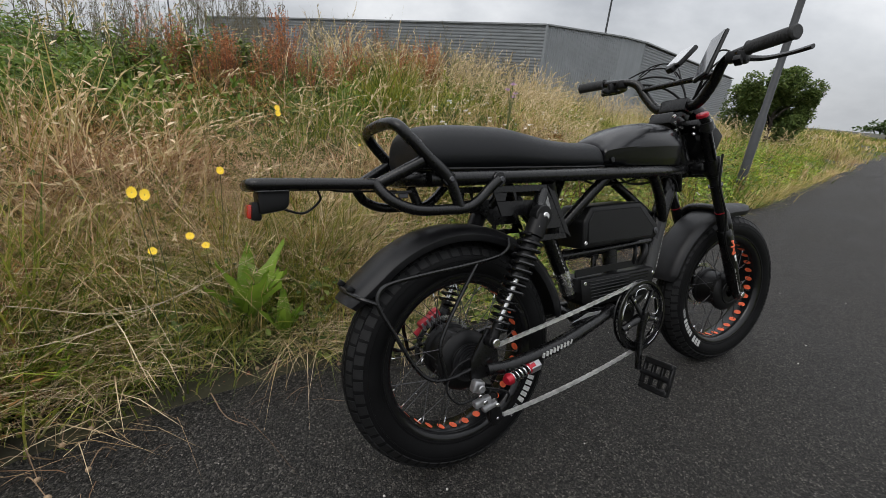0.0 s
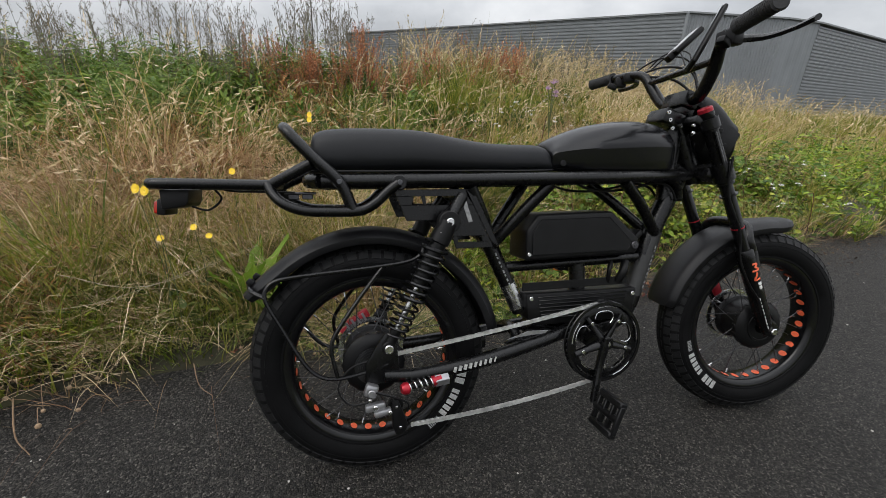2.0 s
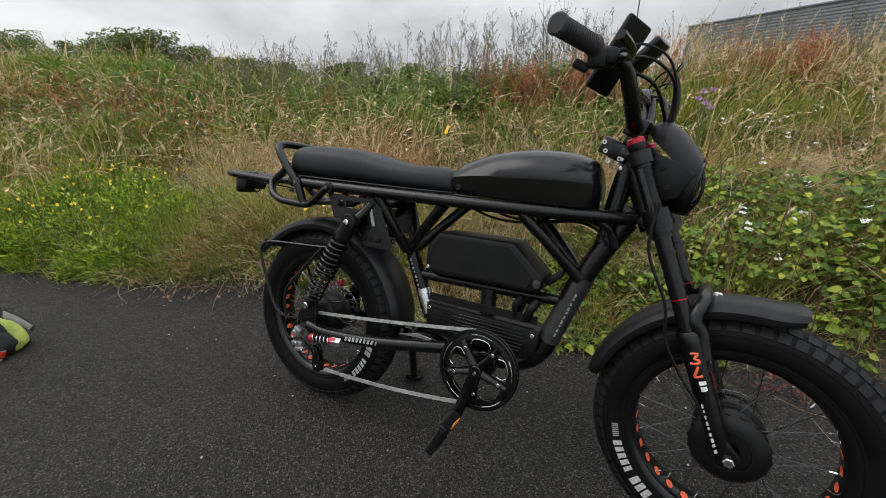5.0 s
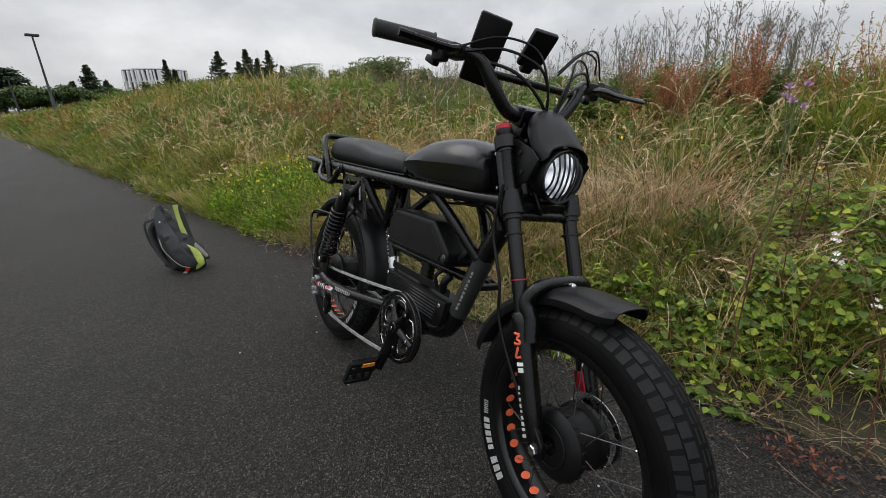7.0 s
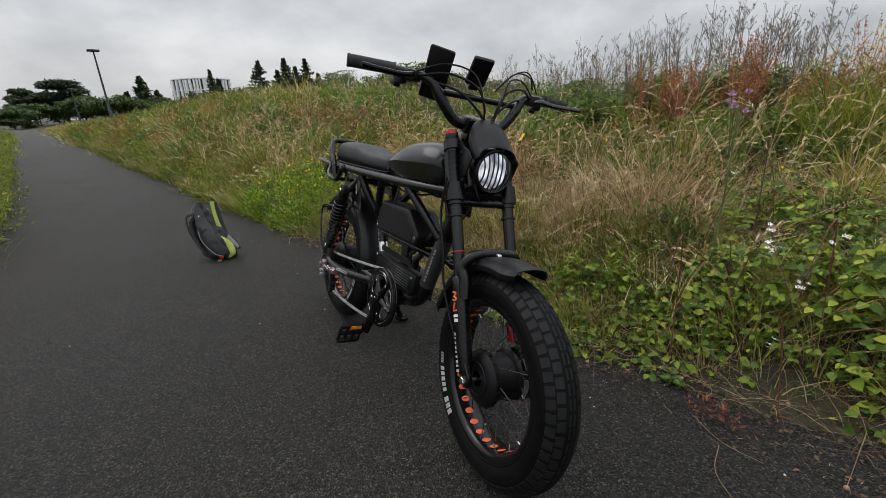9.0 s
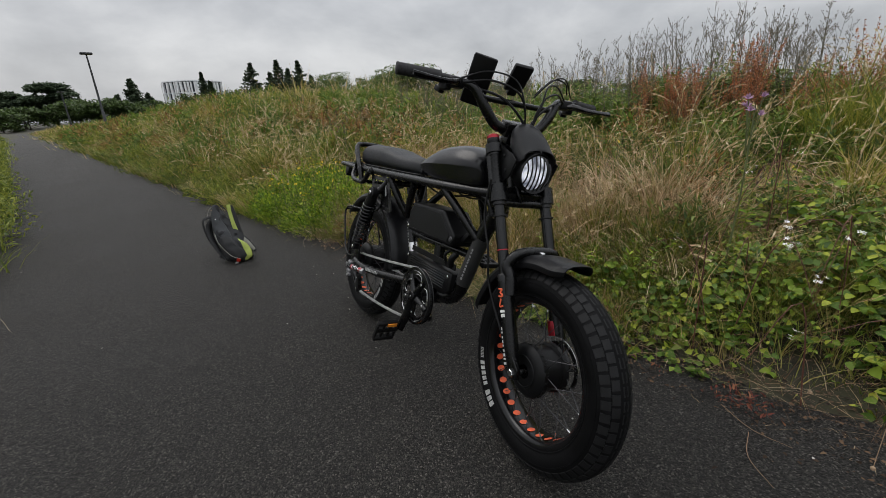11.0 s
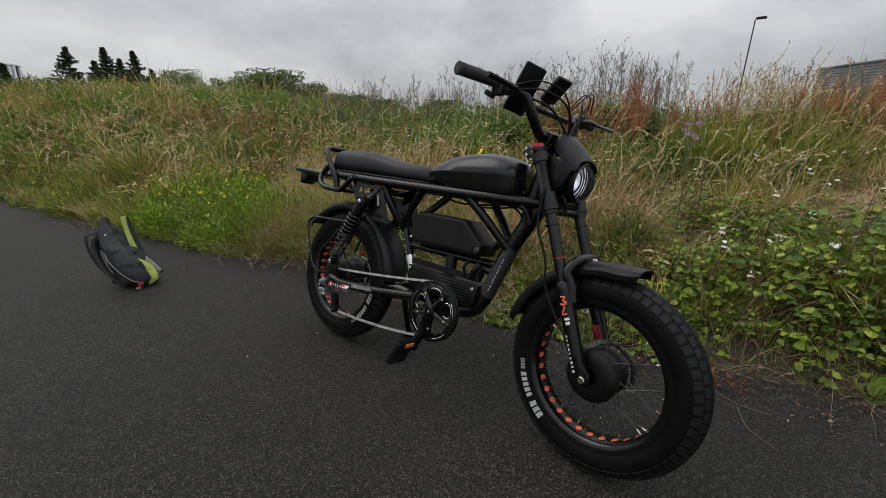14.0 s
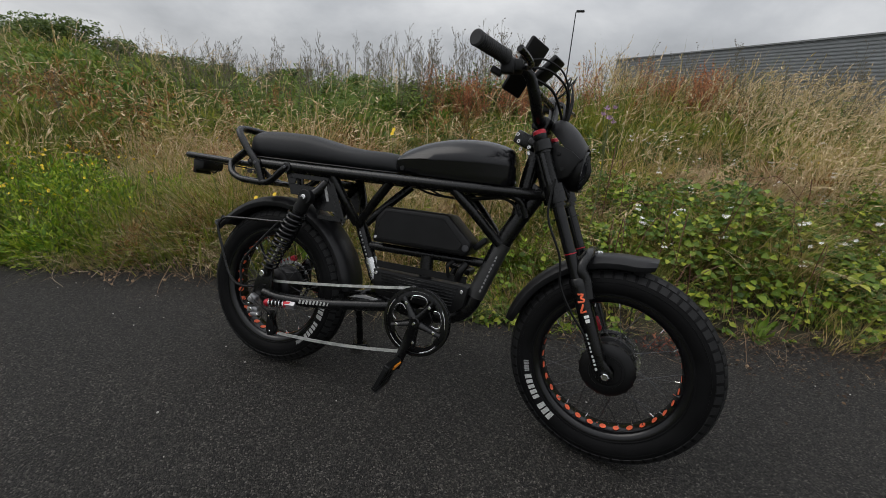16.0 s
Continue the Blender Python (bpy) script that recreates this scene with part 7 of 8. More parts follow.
stuff("lush_weeds", merge(
    leafy_stems(130, -3.1, -1.4, 0.0, 0.80, 0.22, 0.42, 24, 0.034, -0.6, 60.0),
    leafy_stems(260, -1.5, 0.9, 0.04, 0.7, 0.12, 0.28, 14, 0.05, -0.1, 61.0),
    leafy_stems(420, 3.6, 12.0, 0.05, 1.7, 0.28, 0.62, 14, 0.085, -0.35, 63.0),
    leafy_stems(160, 0.8, 3.6, 0.9, 2.4, 0.25, 0.50, 14, 0.06, 0.05, 62.0),
), M_LUSH, "lush yellow-green weeds at the foot of the bank", "weeds")
stuff("opposite_weeds", merge(
    leafy_stems(620, -14.0, -2.4, -WIDE * CA - 1.2, -WIDE * CA + 0.14, 0.40, 0.78, 18, 0.085, -0.6, 64.0),
    leafy_stems(260, -40.0, -14.0, -WIDE * CA - 2.5, -WIDE * CA - 0.05, 0.5, 0.9, 12, 0.2, -0.4, 64.0),
), M_GREEN, "green weeds on the verge across the path", "weeds")
stuff("withered_weeds", merge(
    leafy_stems(460, -9.0, -0.6, 1.2, 4.0, 0.35, 0.62, 16, 0.075, 0.12, 70.0),
    leafy_stems(160, 0.0, 4.5, 2.0, 4.0, 0.35, 0.70, 16, 0.050, 0.22, 70.0),
    leafy_stems(240, -18.0, -7.0, 0.6, 5.0, 0.40, 0.72, 12, 0.13, 0.10, 70.0),
    leafy_stems(260, -9.0, -3.4, 0.5, 3.0, 0.30, 0.55, 14, 0.085, 0.12, 73.0),
), M_MAT, "withered brown weeds among the grass", "weeds")
# bushy clumps: domes of small leaves with hollows of shade between them
def mounds(n, x0, x1, d0, d1, r0, r1, h0, h1, per, leaf, wide=0.2):
    X, Y, D = strip(n, x0, x1, d0, d1)
    Z = heights(X, Y)
    R, H = RNG.uniform(r0, r1, n), RNG.uniform(h0, h1, n)
    i = np.repeat(np.arange(n), per)
    m = len(i)
    o = RNG.normal(0, 1, (m, 3))
    o[:, 2] = np.abs(o[:, 2])
    o /= np.linalg.norm(o, axis=1, keepdims=True)
    lump = 1 + 0.30 * np.sin(o[:, 0] * 5 + i * 1.7) * np.sin(o[:, 1] * 4 + i)
    u = RNG.uniform(0.15, 1.0, m) ** 0.45 * lump
    P = np.stack([X[i] + o[:, 0] * R[i] * u, Y[i] + o[:, 1] * R[i] * u, Z[i] + o[:, 2] * H[i] * u], -1)
    d = o * (1, 1, 0.6) + RNG.normal(0, 0.5, (m, 3)) + (0, 0, 0.45)
    return ovate(P, d, o + RNG.normal(0, 0.35, (m, 3)) + (0, 0, 0.5), leaf * RNG.uniform(0.55, 1.3, m), wide, 0.07, 0.25)


M_BROWNLEAF = leaf_mat("withered_leaves", ((0.0, (0.095, 0.050, 0.018)), (1.0, (0.48, 0.28, 0.105)), (0.5, (0.26, 0.14, 0.048))), 0.75, 0.15)
stuff("leafy_bush", mounds(30, -3.0, -1.45, 0.04, 0.75, 0.10, 0.20, 0.18, 0.44, 640, 0.034, 0.18), M_LUSH, "rounded yellow-green weeds in bushy clumps beside the asphalt", "weeds")
stuff("bank_bush", merge(
    mounds(60, -12.0, -3.4, 0.4, 5.0, 0.18, 0.42, 0.26, 0.52, 260, 0.085),
    mounds(60, -30.0, -12.0, 0.3, 5.5, 0.30, 0.70, 0.35, 0.70, 200, 0.14),
    mounds(40, -3.4, 1.4, 1.6, 4.2, 0.12, 0.26, 0.24, 0.46, 300, 0.050),
), M_NETTLE, "rounded clumps of dark green weeds on the bank", "weeds")
stuff("olive_bush", merge(
    mounds(50, -12.0, -2.4, 0.4, 4.6, 0.16, 0.38, 0.24, 0.46, 260, 0.075, 0.13),
    mounds(40, -30.0, -12.0, 0.3, 5.5, 0.30, 0.70, 0.30, 0.60, 200, 0.13, 0.13),
    mounds(34, 0.6, 4.6, 1.8, 4.2, 0.12, 0.26, 0.24, 0.48, 300, 0.055, 0.13),
    mounds(60, -14.0, -3.0, 0.02, 0.5, 0.10, 0.24, 0.16, 0.36, 240, 0.060, 0.10),
), M_GREEN, "rounded clumps of olive green weeds on the bank", "weeds")
stuff("mid_bank_bush", merge(
    mounds(46, 0.2, 4.2, 0.75, 2.2, 0.08, 0.18, 0.14, 0.34, 300, 0.042, 0.14),
    mounds(26, -2.6, 0.2, 0.7, 1.9, 0.08, 0.16, 0.14, 0.30, 280, 0.040, 0.12),
), M_DARKGREEN, "low clumps of green weeds among the dead grass", "weeds")
stuff("withered_bush", merge(
    mounds(84, -12.0, -2.6, 0.6, 3.4, 0.14, 0.36, 0.22, 0.48, 220, 0.070, 0.10),
    mounds(60, -30.0, -12.0, 0.4, 4.0, 0.30, 0.60, 0.30, 0.60, 180, 0.12, 0.10),
    mounds(20, -2.4, 3.6, 1.3, 3.8, 0.10, 0.22, 0.18, 0.38, 260, 0.045, 0.10),
    mounds(12, -1.45, -0.75, 0.06, 0.50, 0.07, 0.15, 0.12, 0.28, 320, 0.030, 0.08),
    mounds(16, -2.8, 0.0, 1.3, 2.2, 0.09, 0.20, 0.18, 0.36, 300, 0.040, 0.08),
    mounds(10, -2.0, 0.4, 0.5, 1.2, 0.07, 0.15, 0.12, 0.28, 300, 0.034, 0.08),
), M_BROWNLEAF, "rounded clumps of withered brown weeds on the bank", "weeds")
stuff("opposite_bush", mounds(90, -12.0, -2.5, -WIDE * CA - 1.2, -WIDE * CA + 0.04, 0.14, 0.34, 0.32, 0.70, 360, 0.042), M_GREEN, "rounded leafy green weeds on the verge across the path", "weeds")
# dead stalks tangled at the foot of the bank
X = np.concatenate([RNG.uniform(-1.6, 0.9, 260), RNG.uniform(0.9, 4.0, 1400)])
D = np.where(X > 0.9, 0.10, 0.0) + RNG.uniform(0.0, 0.45, len(X))
Y = E0 + SLOPE * X + D / CA
stuff("dead_stalks", blades(X, Y, RNG.uniform(0.07, 0.28, len(X)), RNG.uniform(0.0016, 0.0034, len(X)), RNG.uniform(0.4, 1.5, len(X)), RNG.vonmises(-1.5, 0.8, len(X)), 0.4, segs=4), M_DEAD, "dead brown stalks tangled under the brambles", "weeds")


# dead leaves and crumbs of soil gathered along the edge under the brambles; their dark colour and wide spread also
# paint in the brambles' shade
X = RNG.uniform(0.85, 4.2, 2600)
D = 0.12 - np.abs(RNG.normal(0, 0.13, len(X))) * np.where(X > 1.5, 1.5, 1.0) + 0.10 * (X > 1.2)
Y = E0 + SLOPE * X + D / CA
b = RNG.uniform(0, 6.28, len(X))
stuff("leaf_litter", ovate(np.stack([X, Y, np.maximum(0.003, heights(X, Y)) + RNG.uniform(0, 0.012, len(X))], -1), np.stack([np.cos(b), np.sin(b), RNG.uniform(-0.1, 0.25, len(X))], -1), RNG.normal(0, 0.35, (len(X), 3)) + (0, 0, 1), RNG.uniform(0.006, 0.020, len(X)), 0.30, 0.10, 0.2), M_SHADED_LITTER, "dark rotting leaves and crumbs at the edge of the asphalt", "litter")


def cane(pts, r=0.0028, m=M_CANE, name="bramble_cane", parent=None):
    q = bmesh.new()
    tube(q, pts, [r, r * 0.8, r * 0.4], 5, 4)
    return part(name, q, m, parent)


rnb = random.Random(8)
for k in range(34):
    x = rnb.uniform(1.0, 3.3)
    y = E0 + SLOPE * x + rnb.uniform(0.1, 0.9)
    z = land(x, y)
    a, ln = rnb.uniform(-2.9, -0.2), rnb.uniform(0.25, 0.6)
    up = rnb.uniform(0.25, 0.62)
    o = cane([(x, y, z), (x + 0.4 * ln * math.cos(a), y + 0.4 * ln * math.sin(a) * 0.5, z + up), (x + ln * math.cos(a), y + ln * math.sin(a) * 0.5, max(0.02, z + up * rnb.uniform(0.2, 0.9)))], rnb.uniform(0.0016, 0.003))
    tagged(o, "arching reddish bramble cane", "bramble", "bramble canes")


# ---- blossom clusters on the brambles
def blossom(seed):
    r = random.Random(seed)
    fl = thing("bramble_blossom", None, "cluster of white bramble flowers", "flower", "bramble blossom")
    for k in range(r.randint(4, 7)):
        c = Vector((r.uniform(-0.022, 0.022), r.uniform(-0.022, 0.022), r.uniform(-0.012, 0.022)))
        nz = Vector((r.uniform(-0.5, 0.5), r.uniform(-1, -0.2), 0.8)).normalized()
        rot = nz.to_track_quat("Z", "X").to_matrix()
        q = bmesh.new()
        for i in range(5):
            t = 2 * math.pi * i / 5
            e = [Vector((0.001 * math.cos(t), 0.001 * math.sin(t), 0)), Vector((0.006 * math.cos(t - 0.4), 0.006 * math.sin(t - 0.4), 0.002)), Vector((0.0085 * math.cos(t), 0.0085 * math.sin(t), 0.003)), Vector((0.006 * math.cos(t + 0.4), 0.006 * math.sin(t + 0.4), 0.002))]
            q.faces.new([q.verts.new(c + rot @ v) for v in e])
        part("flower", q, M_PETALW, fl, smooth=False)
    return fl


bls = [blossom(s) for s in (1, 2, 3)]
for b in bls:
    b.matrix_basis = Matrix.Translation((1.3 + 0.2 * bls.index(b), E0 + SLOPE * 1.4 + 0.5, land(1.4, E0 + SLOPE * 1.4 + 0.5) + 0.40))
for k in range(96):
    x = rnb.uniform(0.9, 3.8)
    d = rnb.uniform(0.15, 2.3)
    y = E0 + SLOPE * x + d
    copy_thing(bls[k % 3], Matrix.Translation((x, y, land(x, y) + rnb.uniform(0.24, 0.42) * min(1, 0.5 + d))) @ Matrix.Rotation(rnb.uniform(0, 6.28), 4, "Z") @ Matrix.Scale(rnb.uniform(0.9, 1.3), 4))


# ---- tall weeds along the crest, branching, with small heads against the sky
def octa(q, c, r, h):
    v = [q.verts.new(c + Vector(o)) for o in ((r, 0, 0), (0, r, 0), (-r, 0, 0), (0, -r, 0), (0, 0, h), (0, 0, -h * 0.7))]
    for i in range(4):
        q.faces.new((v[i], v[(i + 1) % 4], v[4]))
        q.faces.new((v[(i + 1) % 4], v[i], v[5]))


M_STALK = mat("grey_brown_stalk", (0.115, 0.105, 0.068), 0.75, 0, 0.4, 20)


def tall_weed(seed, h, leafy):
    r = random.Random(seed)
    t = thing("tall_weed", None, "tall branching weed with small dry brown heads on the bank", "weed", "tall weeds")
    q, hd = bmesh.new(), bmesh.new()
    LP, LD, LN, LS = [], [], [], []
    stems = r.randint(2, 4)
    for s in range(stems):
        a = r.uniform(0, 6.28)
        hh = h * r.uniform(0.75, 1.0)
        base = Vector((r.uniform(-0.05, 0.05), r.uniform(-0.05, 0.05), 0))
        top = base + Vector((math.cos(a) * 0.12 * hh, math.sin(a) * 0.12 * hh, hh))
        mid = (base + top) / 2 + Vector((r.uniform(-0.03, 0.03), r.uniform(-0.03, 0.03), 0))
        tube(q, [base, mid, top], [0.0034, 0.0026, 0.0012], 4, 4)
        for k in range(13):
            f = r.uniform(0.50, 0.97)
            p = base.lerp(mid, f * 2) if f < 0.5 else mid.lerp(top, f * 2 - 1)
            b = r.uniform(0, 6.28)
            L = hh * r.uniform(0.08, 0.24) * (1.25 - f)
            e = p + Vector((math.cos(b) * L * 0.8, math.sin(b) * L * 0.8, L * 1.1))
            tube(q, [p, (p + e) / 2 + Vector((0, 0, -0.1 * L)), e], [0.0018, 0.0014, 0.0008], 3, 2)
            for j in range(r.randint(2, 4)):
                octa(hd, p.lerp(e, r.uniform(0.55, 1.0)) + Vector((r.uniform(-0.012, 0.012), r.uniform(-0.012, 0.012), r.uniform(-0.004, 0.014))), r.uniform(0.003, 0.0062), r.uniform(0.004, 0.0085))
        for k in range(leafy):
            f = r.uniform(0.04, 0.46)
            p = base.lerp(top, f)
            b = r.uniform(0, 6.28)
            LP.append(tuple(p)), LD.append((math.cos(b), math.sin(b), r.uniform(-0.1, 0.9))), LN.append((r.uniform(-0.3, 0.3), r.uniform(-0.3, 0.3), 1)), LS.append(hh * r.uniform(0.07, 0.16) * (1.2 - f))
    tagged(part("stem", q, M_STALK, t), "thin branching stems", kind="stuff")
    tagged(part("seed_head", hd, M_HEAD, t, smooth=False), "small dry brown heads", kind="stuff")
    V, F = ovate(np.array(LP), np.array(LD), np.array(LN), np.array(LS), 0.17, 0.05, 0.3)
    fast_mesh("leaves", V, F, M_GREEN if seed % 2 else M_DARKGREEN, t)
    return t


weeds = [tall_weed(1, 1.0, 46), tall_weed(2, 1.12, 50), tall_weed(3, 0.9, 34), tall_weed(4, 1.05, 66)]
rw = random.Random(3)
for k in range(300):
    x = rw.uniform(-5.2, 2.0) if k < 245 else rw.uniform(2.0, 7.0)
    d = rw.uniform(2.9, 5.4)
    if (noise.noise((x * 0.9, 4, 0)) < -0.15 or (x > 0.2 and k % 2)) and 3 < k < 245:
        continue
    y = E0 + SLOPE * x + d
    s = rw.uniform(0.68, 1.12) * (0.74 if x < -3.4 else 0.90 if x < -2.5 else 1.08 if x < 0.0 else 0.96) * (1.0 + 0.5 * noise.noise((x * 0.7, 9, 0)))
    m = Matrix.Translation((x, y, land(x, y) - 0.02)) @ Matrix.Rotation(rw.uniform(0, 6.28), 4, "Z") @ Matrix.Scale(s, 4)
    if k < 4:
        weeds[k].matrix_basis = m
    else:
        w = weeds[k % 4]
        c = copy_thing(w, m)
        c.matrix_basis = m


for k in range(44):
    x, d = rw.uniform(-3.4, -0.2), rw.uniform(2.3, 3.4)
    y = E0 + SLOPE * x + d
    m = Matrix.Translation((x, y, land(x, y) - 0.02)) @ Matrix.Rotation(rw.uniform(0, 6.28), 4, "Z") @ Matrix.Scale(rw.uniform(0.50, 0.85), 4)
    copy_thing(weeds[k % 4], m).matrix_basis = m
for k in range(46):
    x, d = rw.uniform(-9.5, -2.8), rw.uniform(0.7, 3.6)
    y = E0 + SLOPE * x + d
    m = Matrix.Translation((x, y, land(x, y) - 0.02)) @ Matrix.Rotation(rw.uniform(0, 6.28), 4, "Z") @ Matrix.Scale(rw.uniform(0.40, 0.68), 4)
    copy_thing(weeds[k % 4], m).matrix_basis = m


# ---- rust-red docks in seed
def red_dock(seed, h):
    r = random.Random(seed)
    rng = np.random.default_rng(seed)
    t = thing("red_dock", None, "rust-red dock gone to seed among the grass", "dock plant", "red docks")
    q = bmesh.new()
    P = []
    for k in range(9):
        a, L = r.uniform(0, 6.28), h * r.uniform(0.28, 0.5)
        z0 = h * r.uniform(0.25, 0.6)
        if k == 0:
            p0, p1 = Vector((0, 0, 0)), Vector((0.02, 0, h))
            z0, L = 0, h
        else:
            p0 = Vector((0, 0, z0))
            p1 = p0 + Vector((math.cos(a) * L * 0.32, math.sin(a) * L * 0.32, L))
        tube(q, [p0, (p0 + p1) / 2 + Vector((math.cos(a) * 0.02, math.sin(a) * 0.02, -0.01)), p1], [0.0035, 0.0025, 0.001], 4, 3)
        n = 80
        f = rng.uniform(0.42 if k == 0 else 0.12, 1.0, n)
        P.append(np.array(p0)[None] * (1 - f[:, None]) + np.array(p1)[None] * f[:, None] + rng.normal(0, 0.011, (n, 3)) * (1.3 - f[:, None]))
    tagged(part("stem", q, M_DRYSTEM, t), "dry branching stems", kind="stuff")
    V, F = leaves_at(rng, np.vstack(P), 0.017, 0.7)
    tagged(fast_mesh("seed_spike", V, F, M_RUST, t), "rust-red seeds in long spikes", kind="stuff")
    return t


docks = [red_dock(1, 0.85), red_dock(2, 0.95), red_dock(3, 0.75)]
rd = random.Random(29)
spots = [(rd.gauss(-0.05, 0.36), rd.gauss(3.30, 0.26)) for _ in range(31)]
spots += [(rd.gauss(0.70, 0.30), rd.gauss(3.75, 0.28)) for _ in range(9)]
spots += [(rd.gauss(1.60, 0.30), rd.gauss(4.45, 0.28)) for _ in range(11)]
spots += [(rd.gauss(2.15, 0.20), rd.gauss(4.3, 0.25)) for _ in range(6)]
spots += [(rd.gauss(1.75, 0.28), rd.gauss(4.2, 0.22)) for _ in range(12)]
spots += [(rd.gauss(-2.35, 0.22), rd.gauss(2.55, 0.16)) for _ in range(8)]
spots += [(rd.gauss(-5.2, 0.5), rd.gauss(2.2, 0.4)) for _ in range(8)]
for k, (x, y) in enumerate(spots):
    s = rw.uniform(0.55, 1.02) * (0.62 if x < -2 else 1.0 if x > 1.2 else 0.86)
    m = Matrix.Translation((x, y, land(x, y))) @ Matrix.Rotation(rw.uniform(0, 6.28), 4, "Z") @ Matrix.Rotation(rw.uniform(-0.12, 0.12), 4, "X") @ Matrix.Scale(s, 4)
    if k < 3:
        docks[k].matrix_basis = m
    else:
        copy_thing(docks[k % 3], m).matrix_basis = m


# ---- broad-leaved dock, fresh green
def broad_dock(x, y, n, size, m):
    r = random.Random(int(x * 100))
    t = thing("broad_leaved_dock", Matrix.Translation((x, y, land(x, y))), "bright green dock with broad upright leaves in the grass", "dock plant", "broad docks")
    for k in range(n):
        a = r.uniform(0, 6.28)
        L = size * r.uniform(0.6, 1.1)
        lean = r.uniform(0.05, 0.55)
        q = bmesh.new()
        d = Vector((math.cos(a), math.sin(a), 0))
        s = Vector((-d.y, d.x, 0))
        rows = []
        for i in range(8):
            f = i / 7
            c = d * L * (lean * f + 0.25 * f * f) + Vector((0, 0, L * (f - 0.30 * lean * f * f)))
            w = L * 0.115 * math.sin(math.pi * min(1, 0.06 + 0.94 * f)) ** 0.8 * (1 if f > 0.15 else 0.3)
            wav = 0.012 * math.sin(i * 2.1 + k)
            rows.append([q.verts.new(c - s * w + Vector((0, 0, 0.01 + wav))), q.verts.new(c - Vector((0, 0, 0.006))), q.verts.new(c + s * w + Vector((0, 0, 0.01 - wav)))])
        for A, C in zip(rows, rows[1:]):
            for j in range(2):
                q.faces.new((A[j], A[j + 1], C[j + 1], C[j]))
        part("leaf", q, m, t)
    return t


M_DOCK = leaf_mat("dock_leaf", ((0.0, (0.115, 0.220, 0.020)), (1.0, (0.24, 0.35, 0.045))), 0.45, 0.3)
broad_dock(-0.42, 0.70, 15, 0.30, M_DOCK)
broad_dock(-0.31, 0.62, 9, 0.20, M_DOCK)
broad_dock(1.90, 0.98, 6, 0.13, M_BRAMBLE)


# ---- yellow hawkbits, buttercup-yellow weeds, a thistle
def yellow_flower(h, r0, m, name, lab, grp, petals=14):
    t = thing(name, None, lab, "flower", grp)
    q = bmesh.new()
    tube(q, [(0, 0, 0), (0.02, 0.01, h * 0.5), (0.015, -0.01, h)], [0.0016, 0.0013, 0.001], 4, 3)
    part("stem", q, M_STEM, t)
    q = bmesh.new()
    for layer, (rr, zz) in enumerate(((r0, 0.0), (r0 * 0.62, r0 * 0.18))):
        for i in range(petals):
            a = 2 * math.pi * (i + 0.5 * layer) / petals
            c = Vector((0.015, -0.01, h + zz))
            u, v = Vector((math.cos(a), math.sin(a), 0.28)), Vector((-math.sin(a), math.cos(a), 0)) * rr * 0.2
            q.faces.new([q.verts.new(c + u * 0.1 * rr), q.verts.new(c + u * rr * 0.7 - v), q.verts.new(c + u * rr), q.verts.new(c + u * rr * 0.7 + v)])
    # the open face turns towards the path
    bmesh.ops.rotate(q, cent=(0.015, -0.01, h), matrix=Matrix.Rotation(radians(48), 3, "X"), verts=q.verts)
    part("petals", q, m, t, smooth=False)
    return t


haw = yellow_flower(0.36, 0.013, M_PETALY, "hawkbit", "single yellow hawkbit flower on a thin stem", "hawkbits")
hs = [(-0.645, 0.56, 0.60), (-0.620, 0.55, 0.595), (-0.70, 0.62, 0.42), (-0.57, 0.66, 0.44), (-0.54, 0.68, 0.40), (-0.18, 1.35, 0.78), (-0.22, 1.33, 0.76), (-0.50, 0.85, 0.60)]
for k, (x, y, z) in enumerate(hs):
    hgt = max(0.15, z - land(x, y))
    m = Matrix.Translation((x, y, land(x, y))) @ Matrix.Rotation(rw.uniform(-0.1, 0.1), 4, "Y") @ Matrix.Diagonal((1, 1, hgt / 0.36, 1))
    if k == 0:
        haw.matrix_basis = m
    else:
        copy_thing(haw, m).matrix_basis = m
but = yellow_flower(0.30, 0.0085, M_PETALY, "ragwort", "small yellow ragwort flower in the grass", "ragworts", 8)
for k in range(124):
    x = rw.gauss(-1.95, 0.36) if k < 112 else rw.uniform(-4, 3.5)
    d = rw.uniform(0.0, 0.60) if k < 112 else rw.uniform(0.5, 2.5)
    y = E0 + SLOPE * x + d
    m = Matrix.Translation((x, y, land(x, y))) @ Matrix.Rotation(rw.uniform(0, 6.28), 4, "Z") @ Matrix.Diagonal((1, 1, rw.uniform(1.05, 1.55), 1))
    if k == 0:
        but.matrix_basis = m
    else:
        copy_thing(but, m).matrix_basis = m


